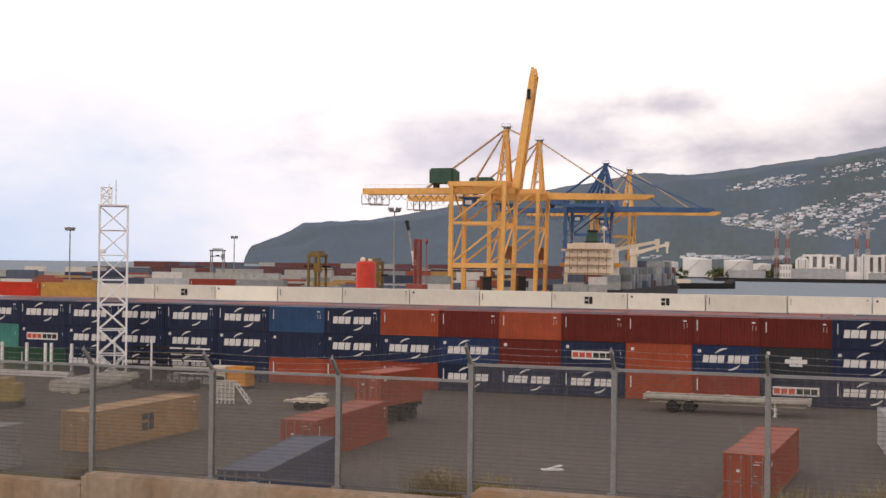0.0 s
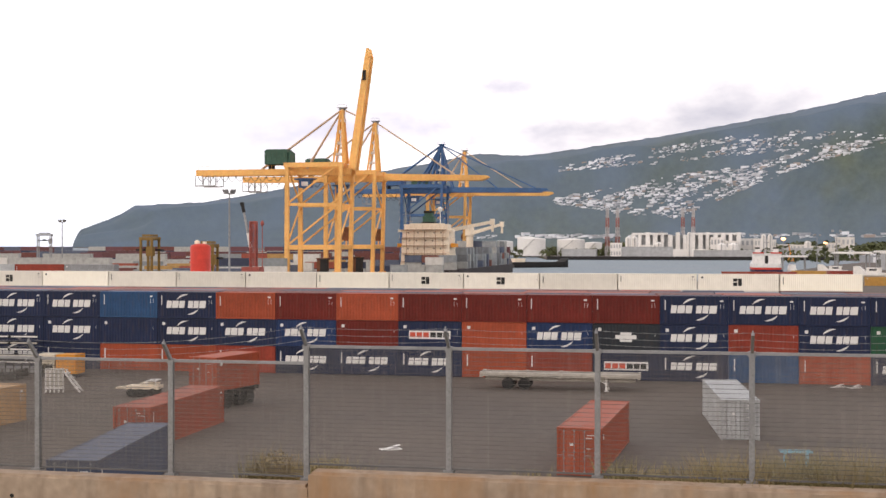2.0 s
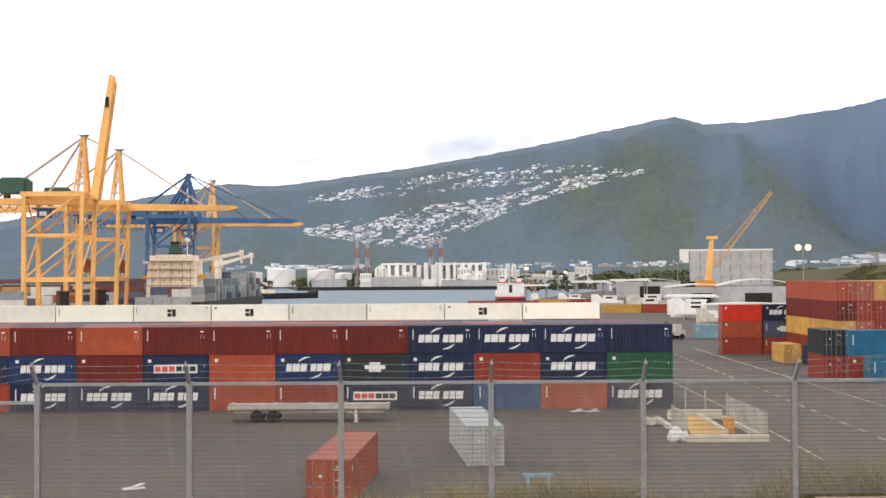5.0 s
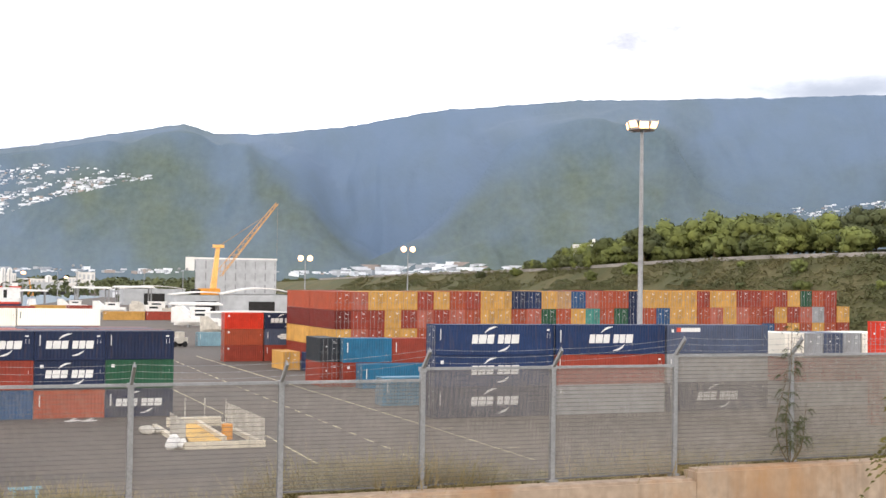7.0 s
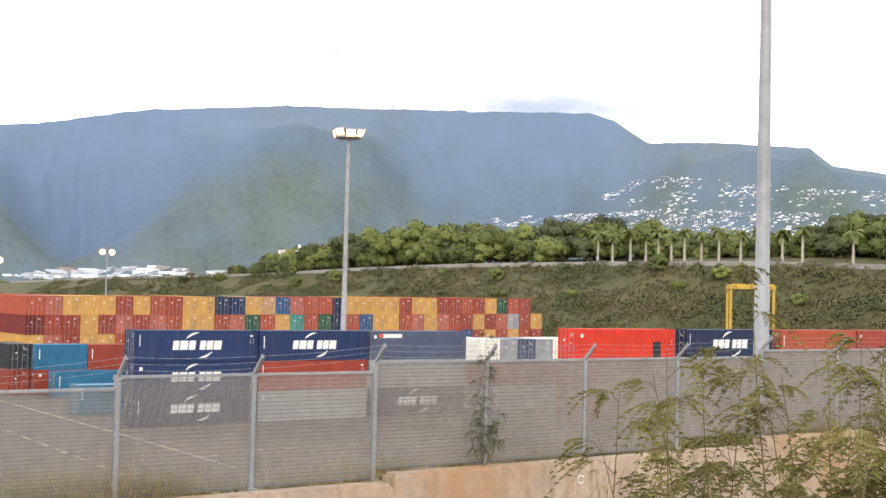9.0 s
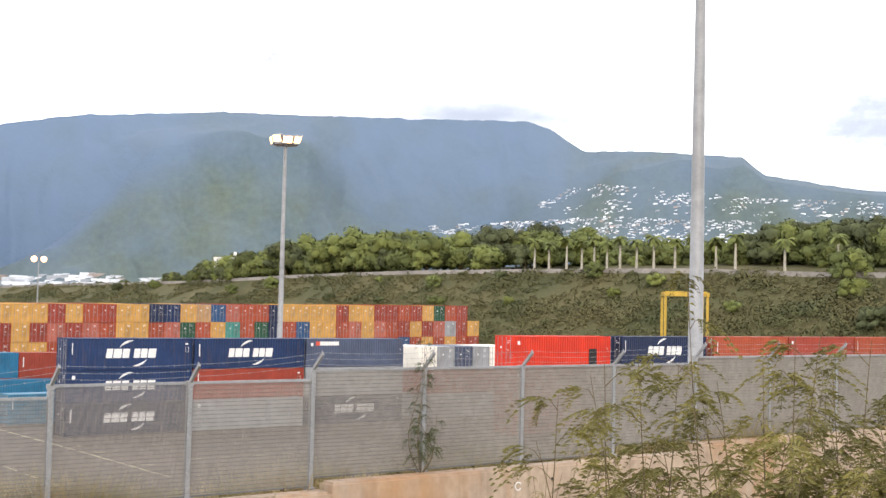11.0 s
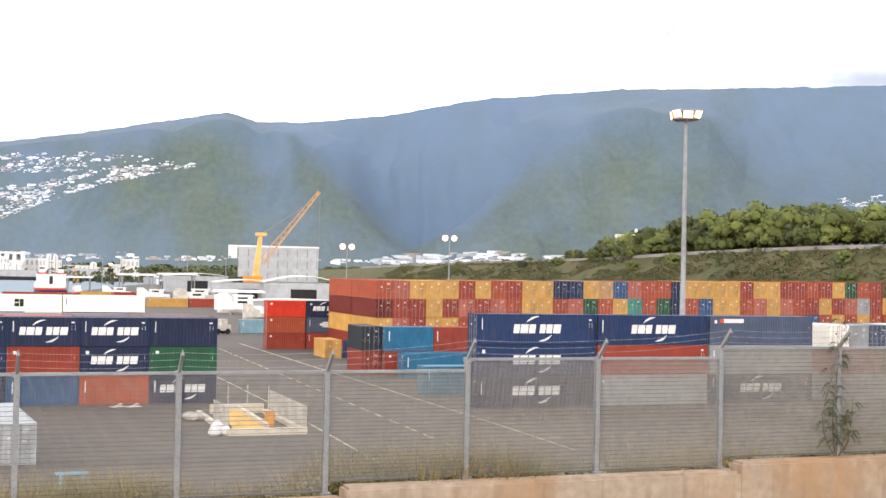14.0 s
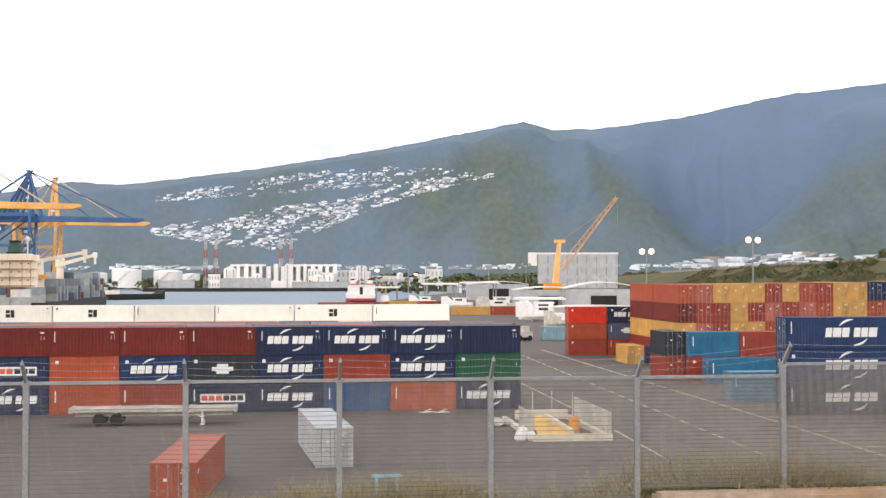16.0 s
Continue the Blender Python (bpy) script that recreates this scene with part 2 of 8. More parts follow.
M = {
    "asphalt": material("yard_asphalt", (0.132, 0.108, 0.090), 0.85, 0, 0.30, 0.035, 1.6, 0.3, second=(0.096, 0.081, 0.071), object_space=False),
    "new_asphalt": material("newer_asphalt", (0.098, 0.082, 0.072), 0.85, 0, 0.25, 0.25, 2.0, 0.3, second=(0.080, 0.068, 0.060), object_space=False),
    "concrete": material("weathered_concrete", (0.46, 0.355, 0.265), 0.9, 0, 0.14, 0.8, 5.0, 0.25, second=(0.37, 0.28, 0.21), dirt=0.40, object_space=False),
    "pale_concrete": material("pale_concrete", (0.50, 0.46, 0.40), 0.9, 0, 0.3, 0.6, 12, 0.4, dirt=0.3),
    "steel": material("galvanised_steel", (0.31, 0.31, 0.315), 0.5, 0.3, 0.22, 2.0, 30, 0.1),
    "grating": material("galvanised_grating", (0.320, 0.292, 0.260), 0.6, 0.0, 0.12, 1.0, 6, 0.0),
    "cross_wire": material("dull_cross_wire", (0.14, 0.135, 0.13), 0.6, 0.1, 0.12, 1.0, 6, 0.0),
    "crane_yellow": material("crane_yellow_paint", (0.97, 0.520, 0.165), 0.5, 0, 0.2, 0.12, 2.0, 0.05, dirt=0.22),
    "jib": material("faded_jib_orange", (0.66, 0.37, 0.15), 0.6, 0, 0.25, 0.3, 4, 0.05, dirt=0.3),
    "reel": material("rust_brown_machinery", (0.23, 0.095, 0.050), 0.7, 0, 0.3, 0.4, 4, 0.05, dirt=0.4),
    "stay": material("crane_stay_paint", (0.62, 0.46, 0.32), 0.6, 0, 0.2, 0.12, 2.0, 0),
    "crane_blue": material("crane_blue_paint", (0.060, 0.140, 0.300), 0.5, 0, 0.25, 0.12, 2.0, 0.05, dirt=0.3),
    "crane_green": material("machinery_green_paint", (0.055, 0.125, 0.090), 0.6, 0, 0.25, 0.2, 2.0, 0.05, dirt=0.3),
    "cable": material("steel_cable", (0.30, 0.22, 0.15), 0.6, 0.3, 0.1, 1, 10, 0),
    "dark": material("dark_machinery", (0.035, 0.033, 0.032), 0.7, 0.2, 0.3, 1, 12, 0.1),
    "rubber": material("tyre_rubber", (0.020, 0.020, 0.021), 0.85, 0, 0.3, 3, 30, 0.1),
    "white": material("white_painted_steel", (0.80, 0.78, 0.75), 0.5, 0, 0.12, 0.8, 12, 0.05, dirt=0.18),
    "tower_white": material("fresh_white_tower_paint", (0.90, 0.89, 0.88), 0.5, 0, 0.06, 0.8, 12, 0.05),
    "worn_white": material("worn_white_paint", (0.60, 0.56, 0.49), 0.7, 0, 0.3, 0.8, 12, 0.05, dirt=0.3),
    "cream": material("cream_ship_paint", (0.93, 0.80, 0.63), 0.55, 0, 0.15, 0.15, 1.5, 0.05, dirt=0.25),
    "ship_window": material("brown_grey_window", (0.30, 0.22, 0.16), 0.5, 0, 0.3, 1, 8, 0),
    "ship_rust": material("rusty_deck_edge", (0.52, 0.32, 0.19), 0.7, 0, 0.3, 0.4, 4, 0.05, dirt=0.4),
    "dull_red": material("dull_red_machinery", (0.40, 0.105, 0.085), 0.6, 0, 0.3, 0.5, 5, 0.05, dirt=0.35),
    "mark": material("white_lettering_vinyl", (0.72, 0.71, 0.69), 0.5, 0, 0.08, 2, 20, 0),
    "mark_red": material("red_lettering_vinyl", (0.60, 0.10, 0.06), 0.5, 0, 0.08, 2, 20, 0),
    "mark_dark": material("black_lettering_vinyl", (0.030, 0.030, 0.030), 0.5, 0, 0.08, 2, 20, 0),
    "red": material("bright_red_silo_paint", (0.62, 0.055, 0.035), 0.5, 0, 0.2, 0.5, 6, 0.05, dirt=0.2),
    "orange": material("safety_orange_paint", (0.80, 0.33, 0.045), 0.55, 0, 0.2, 0.6, 8, 0.05, dirt=0.2),
    "ramp_yellow": material("worn_yellow_ramp_paint", (0.80, 0.46, 0.09), 0.6, 0, 0.2, 0.6, 8, 0.05, dirt=0.2),
    "cream_kerb": material("cream_kerb_paint", (0.74, 0.66, 0.52), 0.7, 0, 0.2, 0.8, 10, 0.05, dirt=0.3),
    "dull_yellow": material("faded_yellow_paint", (0.25, 0.15, 0.040), 0.6, 0, 0.3, 0.4, 6, 0.05, dirt=0.4),
    "faded_red": material("faded_chimney_red", (0.36, 0.13, 0.11), 0.7, 0, 0.3, 0.1, 1, 0),
    "faded_white": material("faded_chimney_white", (0.52, 0.50, 0.50), 0.7, 0, 0.3, 0.1, 1, 0),
    "yellow": material("straddle_yellow_paint", (0.50, 0.33, 0.05), 0.5, 0, 0.2, 0.4, 6, 0.05, dirt=0.3),
    "line": material("worn_road_marking", (0.68, 0.60, 0.38), 0.8, 0, 0.3, 0.5, 16, 0.05, second=(0.42, 0.36, 0.25), object_space=False),
    "water": material("harbour_water", (0.150, 0.205, 0.245), 0.5, 0, 0.15, 0.02, 0.35, 1.0, relief=0.5, object_space=False),
    "bank": material("dry_grass_bank", (0.106, 0.090, 0.040), 0.95, 0, 0.30, 0.07, 1.4, 1.0, second=(0.066, 0.068, 0.028), object_space=False),
    # green scrub; the bluish second colour carries some distance haze
    "hill": material("hazed_mountain_scrub", (0.094, 0.116, 0.086), 1.0, 0, 0.22, 0.006, 0.06, 0.25, second=(0.072, 0.100, 0.100), relief=12.0, object_space=False),
    "roadside": material("grey_guard_wall", (0.33, 0.30, 0.27), 0.9, 0, 0.3, 0.2, 3, 0.3, object_space=False),
    "grass": material("dry_grass_blades", (0.42, 0.325, 0.170), 0.9, 0, 0.25, 0.8, 6, 0, second=(0.25, 0.225, 0.100), object_space=False),
    "leaf": material("tree_foliage", (0.158, 0.174, 0.046), 0.85, 0, 0.12, 0.16, 1.5, 0, second=(0.108, 0.126, 0.042), object_space=False, per_object=0.40),
    "faint": material("faint_worn_paint", (0.21, 0.185, 0.16), 0.85, 0, 0.4, 0.9, 12, 0.05, second=(0.14, 0.12, 0.105), object_space=False),
    "dark_leaf": material("dark_tree_foliage", (0.105, 0.114, 0.048), 0.85, 0, 0.12, 0.16, 1.5, 0, second=(0.064, 0.074, 0.034), object_space=False, per_object=0.3),
    "shrub": material("bank_shrub_foliage", (0.138, 0.118, 0.050), 0.9, 0, 0.25, 0.06, 1.0, 0, second=(0.084, 0.092, 0.036), object_space=False),
    "bush": material("leucaena_leaflets", (0.200, 0.170, 0.046), 0.7, 0, 0.25, 1.6, 20, 0, second=(0.098, 0.092, 0.028), object_space=False),
    "stem": material("woody_stem", (0.150, 0.115, 0.060), 0.9, 0, 0.3, 4, 40, 0.3),
    "trunk": material("pale_palm_trunk", (0.48, 0.44, 0.36), 0.9, 0, 0.3, 0.6, 6, 0.4),
    "house": material("white_house_walls", (0.84, 0.82, 0.79), 0.8, 0, 0.3, 0.008, 0.08, 0, second=(0.60, 0.57, 0.53), object_space=False),
    "roof": material("house_roofs", (0.46, 0.36, 0.30), 0.8, 0, 0.45, 0.02, 0.2, 0, second=(0.60, 0.60, 0.60), object_space=False),
    "building": material("grey_warehouse_cladding", (0.44, 0.45, 0.46), 0.7, 0, 0.10, 0.05, 0.4, 0.03),
    "glass": material("dark_window_glass", (0.02, 0.025, 0.03), 0.15, 0, 0.1, 1, 10, 0),
}


def mixed_houses(name, colours):
    """House paint that differs from one house to the next."""
    m = material(name, colours[0], 0.8, 0, 0.2, 0.05, 0.4, 0, object_space=False)
    n, l = m.node_tree.nodes, m.node_tree.links
    b = n["Principled BSDF"]
    r = n.new("ShaderNodeValToRGB")
    r.color_ramp.interpolation = "CONSTANT"
    e = r.color_ramp.elements
    for i, (at, c) in enumerate(colours[1]):
        q = e[i] if i < 2 else e.new(at)
        q.position, q.color = at, (*c, 1)
    l.new(n.new("ShaderNodeNewGeometry").outputs["Random Per Island"], r.inputs["Fac"])
    t = n.new("ShaderNodeMixRGB")
    t.blend_type, t.inputs["Fac"].default_value = "MULTIPLY", 1.0
    l.new(b.inputs["Base Color"].links[0].from_socket, t.inputs["Color1"])
    l.new(r.outputs["Color"], t.inputs["Color2"])
    l.new(t.outputs["Color"], b.inputs["Base Color"])
    return m


# distance haze is put into the walls as a dimmer, bluish base
M["town"] = mixed_houses("hazed_town_walls", ((0.80, 0.82, 0.86), ((0.0, (1, 1, 1)), (0.42, (0.74, 0.74, 0.75)), (0.68, (0.48, 0.49, 0.50)), (0.90, (0.46, 0.38, 0.33)))))


def haze_blend(m, colour):
    """Paints blue distance haze over the scrub colour, by the mountain's per-vertex haze value."""
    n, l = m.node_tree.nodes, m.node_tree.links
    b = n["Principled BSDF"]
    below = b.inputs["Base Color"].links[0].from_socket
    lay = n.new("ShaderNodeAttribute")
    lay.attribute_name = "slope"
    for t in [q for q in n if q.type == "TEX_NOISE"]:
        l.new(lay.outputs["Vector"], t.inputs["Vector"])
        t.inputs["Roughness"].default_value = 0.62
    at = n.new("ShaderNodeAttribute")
    at.attribute_name = "haze"
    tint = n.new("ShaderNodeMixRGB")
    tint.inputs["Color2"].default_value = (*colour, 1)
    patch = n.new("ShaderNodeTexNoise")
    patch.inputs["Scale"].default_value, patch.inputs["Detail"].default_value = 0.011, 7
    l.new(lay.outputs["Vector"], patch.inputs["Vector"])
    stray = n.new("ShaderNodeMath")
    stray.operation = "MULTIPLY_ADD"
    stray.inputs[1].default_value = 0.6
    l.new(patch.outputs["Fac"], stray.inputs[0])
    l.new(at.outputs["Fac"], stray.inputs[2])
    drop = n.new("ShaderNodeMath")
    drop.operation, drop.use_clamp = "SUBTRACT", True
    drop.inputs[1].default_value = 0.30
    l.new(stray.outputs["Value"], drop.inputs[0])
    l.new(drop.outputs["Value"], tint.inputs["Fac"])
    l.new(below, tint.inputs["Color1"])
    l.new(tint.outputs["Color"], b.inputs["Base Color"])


# this blue is painted haze, not a plant colour
haze_blend(M["hill"], (0.110, 0.156, 0.226))


def lamp_material(name, colour, strength):
    m = bpy.data.materials.new(name)
    m.use_nodes = True
    b = m.node_tree.nodes["Principled BSDF"]
    b.inputs["Emission Color"].default_value = (*colour, 1)
    b.inputs["Emission Strength"].default_value = strength
    return m


def rust_wash(m, colour, scale, low, high):
    """Broad orange-brown stains with their own ragged outline."""
    n, l = m.node_tree.nodes, m.node_tree.links
    b = n["Principled BSDF"]
    below = b.inputs["Base Color"].links[0].from_socket
    mp = n.new("ShaderNodeMapping")
    mp.inputs["Scale"].default_value = (1.0, 1.0, 0.30)
    l.new(n.new("ShaderNodeNewGeometry").outputs["Position"], mp.inputs["Vector"])
    t = n.new("ShaderNodeTexNoise")
    t.inputs["Scale"].default_value, t.inputs["Detail"].default_value, t.inputs["Roughness"].default_value = scale, 8, 0.65
    l.new(mp.outputs["Vector"], t.inputs["Vector"])
    fade = n.new("ShaderNodeMapRange")
    fade.inputs["From Min"].default_value, fade.inputs["From Max"].default_value, fade.inputs["To Max"].default_value = low, high, 0.75
    l.new(t.outputs["Fac"], fade.inputs["Value"])
    mix = n.new("ShaderNodeMixRGB")
    mix.inputs["Color2"].default_value = (*colour, 1)
    l.new(fade.outputs["Result"], mix.inputs["Fac"])
    l.new(below, mix.inputs["Color1"])
    l.new(mix.outputs["Color"], b.inputs["Base Color"])


rust_wash(M["concrete"], (0.40, 0.22, 0.10), 0.55, 0.47, 0.66)

M["lamp"] = lamp_material("lit_sodium_lamp", (1.0, 0.45, 0.12), 3.6)

# ---------------------------------------------------------------- mesh helpers


def part(name, bm, mat, parent=None, label="", smooth=False):
    """Links a bmesh (or mesh) as one mesh object under its parent."""
    if isinstance(bm, bmesh.types.BMesh):
        me = bpy.data.meshes.new(name)
        bmesh.ops.recalc_face_normals(bm, faces=bm.faces)
        bm.to_mesh(me)
        bm.free()
        me.materials.append(mat)
        if smooth:
            me.polygons.foreach_set("use_smooth", [True] * len(me.polygons))
    else:
        me = bm
    ob = new(name, me)
    if parent:
        ob.parent = parent
    if label:
        ob["label"] = label
    return ob


def thing(name, label, category, m=None, group="", kind=""):
    ob = tagged(new(name), label, category, group, kind)
    ob.empty_display_size = 0.3
    if m is not None:
        ob.matrix_basis = m
    return ob


def box(bm, x0, x1, y0, y1, z0, z1):
    v = [bm.verts.new(p) for p in ((x0, y0, z0), (x1, y0, z0), (x1, y1, z0), (x0, y1, z0), (x0, y0, z1), (x1, y0, z1), (x1, y1, z1), (x0, y1, z1))]
    for f in ((0, 3, 2, 1), (4, 5, 6, 7), (0, 1, 5, 4), (1, 2, 6, 5), (2, 3, 7, 6), (3, 0, 4, 7)):
        bm.faces.new([v[i] for i in f])
    return v


def beam(bm, a, b, w, h=None, w2=None, h2=None):
    """A straight bar of rectangular section from a to b; it may taper."""
    a, b = Vector(a), Vector(b)
    h = h or w
    w2, h2 = w2 or w, h2 or h
    d = (b - a).normalized()
    side = d.cross(Vector((0, 0, 1)))
    side = Vector((1, 0, 0)) if side.length < 1e-4 else side.normalized()
    up = side.cross(d)
    v = []
    for p, ww, hh in ((a, w, h), (b, w2, h2)):
        for i, j in ((-1, -1), (1, -1), (1, 1), (-1, 1)):
            v.append(bm.verts.new(p + side * (i * ww / 2) + up * (j * hh / 2)))
    for f in ((3, 2, 1, 0), (4, 5, 6, 7), (0, 1, 5, 4), (1, 2, 6, 5), (2, 3, 7, 6), (3, 0, 4, 7)):
        bm.faces.new([v[i] for i in f])


def rod(bm, a, b, r, r2=None, n=8):
    a, b = Vector(a), Vector(b)
    r2 = r if r2 is None else r2
    d = (b - a).normalized()
    s = d.orthogonal().normalized()
    u = d.cross(s)
    rings = []
    for p, q in ((a, r), (b, r2)):
        rings.append([bm.verts.new(p + (s * math.cos(k * math.tau / n) + u * math.sin(k * math.tau / n)) * q) for k in range(n)])
    for k in range(n):
        bm.faces.new((rings[0][k], rings[0][(k + 1) % n], rings[1][(k + 1) % n], rings[1][k]))
    bm.faces.new(rings[0][::-1])
    bm.faces.new(rings[1])


def lathe(bm, profile, n=24, centre=(0, 0)):
    """A turned body from (radius, height) pairs."""
    rings = [[bm.verts.new((centre[0] + r * math.cos(k * math.tau / n), centre[1] + r * math.sin(k * math.tau / n), z)) for k in range(n)] for r, z in profile]
    for a, b in zip(rings, rings[1:]):
        for k in range(n):
            bm.faces.new((a[k], a[(k + 1) % n], b[(k + 1) % n], b[k]))
    bm.faces.new(rings[0][::-1])
    bm.faces.new(rings[-1])


def tube(bm, pts, radii, n=5):
    """A bent round bar through the points, as one connected piece."""
    pts = [Vector(p) for p in pts]
    rings = []
    for i, p in enumerate(pts):
        d = (pts[min(i + 1, len(pts) - 1)] - pts[max(i - 1, 0)]).normalized()
        s = d.orthogonal().normalized()
        if rings:
            s = (side - d * side.dot(d)).normalized()
        side = s
        u = d.cross(s)
        rings.append([bm.verts.new(p + (s * math.cos(k * math.tau / n) + u * math.sin(k * math.tau / n)) * radii[i]) for k in range(n)])
    for a, b in zip(rings, rings[1:]):
        for k in range(n):
            bm.faces.new((a[k], a[(k + 1) % n], b[(k + 1) % n], b[k]))
    bm.faces.new(rings[0][::-1])
    bm.faces.new(rings[-1])


def made(build, *args):
    bm = bmesh.new()
    build(bm, *args)
    return bm


# ---------------------------------------------------------------- ground, water, banks
COAST = [(-4800, 850), (-103, 850), (-103, 425), (28, 425), (46, 600), (80, 754), (142, 979), (120, 1085), (-125, 1085), (-160, 1300),
         (-700, 2400), (-2150, 3900), (-2500, 4800), (4800, 4800), (4800, -1500), (-4800, -1500)]


def ground_mesh(bm):
    top = [bm.verts.new((x, y, 0)) for x, y in COAST]
    low = [bm.verts.new((x, y, -7)) for x, y in COAST]
    f = bm.faces.new(top)
    for i in range(12):
        bm.faces.new((top[i], top[i + 1], low[i + 1], low[i]))
    bmesh.ops.triangulate(bm, faces=[f])


tagged(part("ground", made(ground_mesh), M["asphalt"]), "grey-brown worn asphalt of the container yard", "ground", kind="structure")


def water_mesh(bm):
    vs = [bm.verts.new(p) for p in ((-4800, 300, -1.8), (600, 300, -1.8), (600, 4850, -1.8), (-4800, 4850, -1.8))]
    bm.faces.new(vs)


tagged(part("water", made(water_mesh), M["water"]), "pale blue-grey harbour basin and open sea", "water", kind="structure")


def strip(bm, xs, profile, jitter=0.0):
    """A sheet along x from (y, z) pairs."""
    rows = []
    for x in xs:
        rows.append([bm.verts.new((x, y, z + jitter * noise.noise((x * 0.3, y * 0.3, 1.7)))) for y, z in profile])
    for a, b in zip(rows, rows[1:]):
        for k in range(len(profile) - 1):
            bm.faces.new((a[k], b[k], b[k + 1], a[k + 1]))


XS = [-160 + 2.5 * i for i in range(129)]
tagged(part("near_bank", made(strip, XS, [(-60, 10.9), (3.0, 10.9), (9, 9.9), (15, 8.2), (19.98, 7.4)], 0.15), M["bank"], smooth=True), "dry grass bank in front of the concrete wall", "bank", kind="structure")
tagged(part("yard_bank", made(strip, XS, [(20.3, 8.05), (22, 8.0), (24.5, 7.4), (30, 4.6), (36, 1.8), (41, 0.15), (44, -0.05)], 0.12), M["bank"], smooth=True), "grassy bank falling from the wall to the yard", "bank", kind="structure")

# ---------------------------------------------------------------- mountains and far town
RIDGE = [(-62, 0.004), (-40, 0.002), (-27.75, 0.001), (-27.5, 0.010), (-26.9, 0.0145), (-26.0, 0.0205), (-25.1, 0.0295), (-22.2, 0.032), (-19.4, 0.041), (-14, 0.058), (-9.6, 0.0715), (-7.5, 0.0695), (-5.1, 0.0752),
         (-1.4, 0.084), (4.2, 0.1005), (8.1, 0.114), (10.6, 0.1225), (11.9, 0.1152), (13.9, 0.116), (17.6, 0.1235), (22.2, 0.139), (28.6, 0.1475), (34, 0.148),
         (42.3, 0.1475), (43.4, 0.142), (45.0, 0.124), (47.1, 0.125), (52.0, 0.120), (53.0, 0.106), (56, 0.097), (64, 0.080), (80, 0.06)]


def between(table, x):
    for (a, u), (b, v) in zip(table, table[1:]):
        if x <= b:
            return u + (v - u) * max(0.0, min(1.0, (x - a) / (b - a)))
    return table[-1][1]


FOOT = [(-62, 4300), (-28, 4150), (-20, 3500), (-10, 2500), (5, 1900), (25, 1700), (45, 1500), (80, 1300)]
# crest of the nearer spurs: direction, rise over the eye's level
SPUR = [(-62, 0.003), (-27.5, 0.001), (-25, 0.026), (-19, 0.034), (-12, 0.056), (-7.5, 0.066), (-3.5, 0.074), (-1, 0.081), (4, 0.096), (7, 0.104), (9.5, 0.114), (11.5, 0.110), (13.6, 0.109), (15.0, 0.097),
        (16.6, 0.066), (18.1, 0.036), (19.3, 0.021), (20.6, 0.034), (22.4, 0.062), (24.1, 0.088), (26, 0.110), (28.2, 0.127), (30, 0.130), (31.8, 0.119), (33, 0.100), (34.4, 0.081), (36.5, 0.066),
        (39, 0.058), (42, 0.064), (44.2, 0.086), (46.3, 0.108), (49, 0.114), (52.0, 0.112), (53.5, 0.102), (56, 0.093), (64, 0.077), (80, 0.05)]
STEP = 0.56


def hill_point(az, s):
    """Ground of the mountain side: az degrees clockwise from ahead, s from 0 (foot) through the spurs to 1 (ridge)."""
    foot = between(FOOT, az)
    ridge = between(RIDGE, az)
    tilt = az + 1.6 * noise.noise((az * 0.3, s * 4.0, 6.1))
    spur = min(between(SPUR, tilt) * (1 + 0.06 * noise.noise((tilt * 0.6, s * 2.0, 6.6))), ridge * 0.96)
    mid = foot + 0.55 * (4450 - foot)
    warp = az + 2.2 * noise.noise((az * 0.30, s * 3.1, 2.2)) + 6.0 * (s - 0.4) * (1 if az > 19 else -1) * min(1.0, abs(az - 19) / 6)
    gully = 1 - 2 * abs(noise.noise((warp * 0.42, s * 1.8, 7.7)))
    rill = noise.fractal((warp * 1.3, s * 7.5, 3.3), 0.9, 2.0, 4)
    if s <= STEP:
        t = s / STEP
        d = foot + (mid - foot) * t
        e = spur * (0.62 * t + 0.38 * t * t)
        rough = math.sin(math.pi * min(1.0, t * 0.94)) * spur
        e += rough * (0.075 * gully + 0.03 * rill - 0.04) * max(0.25, 1 - abs(az - 30) / 60)
    else:
        t = (s - STEP) / (1 - STEP)
        d = mid + (4450 - mid) * t
        e = spur + (ridge - spur) * t ** 0.85
        e += math.sin(math.pi * t) * (ridge - spur) * (0.035 * gully + 0.018 * rill)
    a = radians(az)
    z = e * d + 12.5 * min(1.0, s * 4)
    if s > 0.97:
        z += min(1.0, ridge / 0.02) * (3 * rill + 1.6 * noise.noise((az * 5.0, 0.3, 1.1)) + 2.6 * noise.noise((az * 2.1, 8.3, 1.1)))
    return Vector((d * math.sin(a), d * math.cos(a), max(z, -4 + 6 * s) if az > -27.7 else -6))


COLS, ROWS = 860, 92


def mountain_mesh(bm):
    rows = []
    for i in range(COLS):
        az = -30 + 110 * i / (COLS - 1)
        rows.append([bm.verts.new(hill_point(az, j / ROWS)) for j in range(ROWS + 1)])
    for a, b in zip(rows, rows[1:]):
        for j in range(ROWS):
            bm.faces.new((a[j], b[j], b[j + 1], a[j + 1]))


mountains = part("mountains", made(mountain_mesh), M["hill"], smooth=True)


def smooth_step(a, b, x):
    t = max(0.0, min(1.0, (x - a) / (b - a)))
    return t * t * (3 - 2 * t)


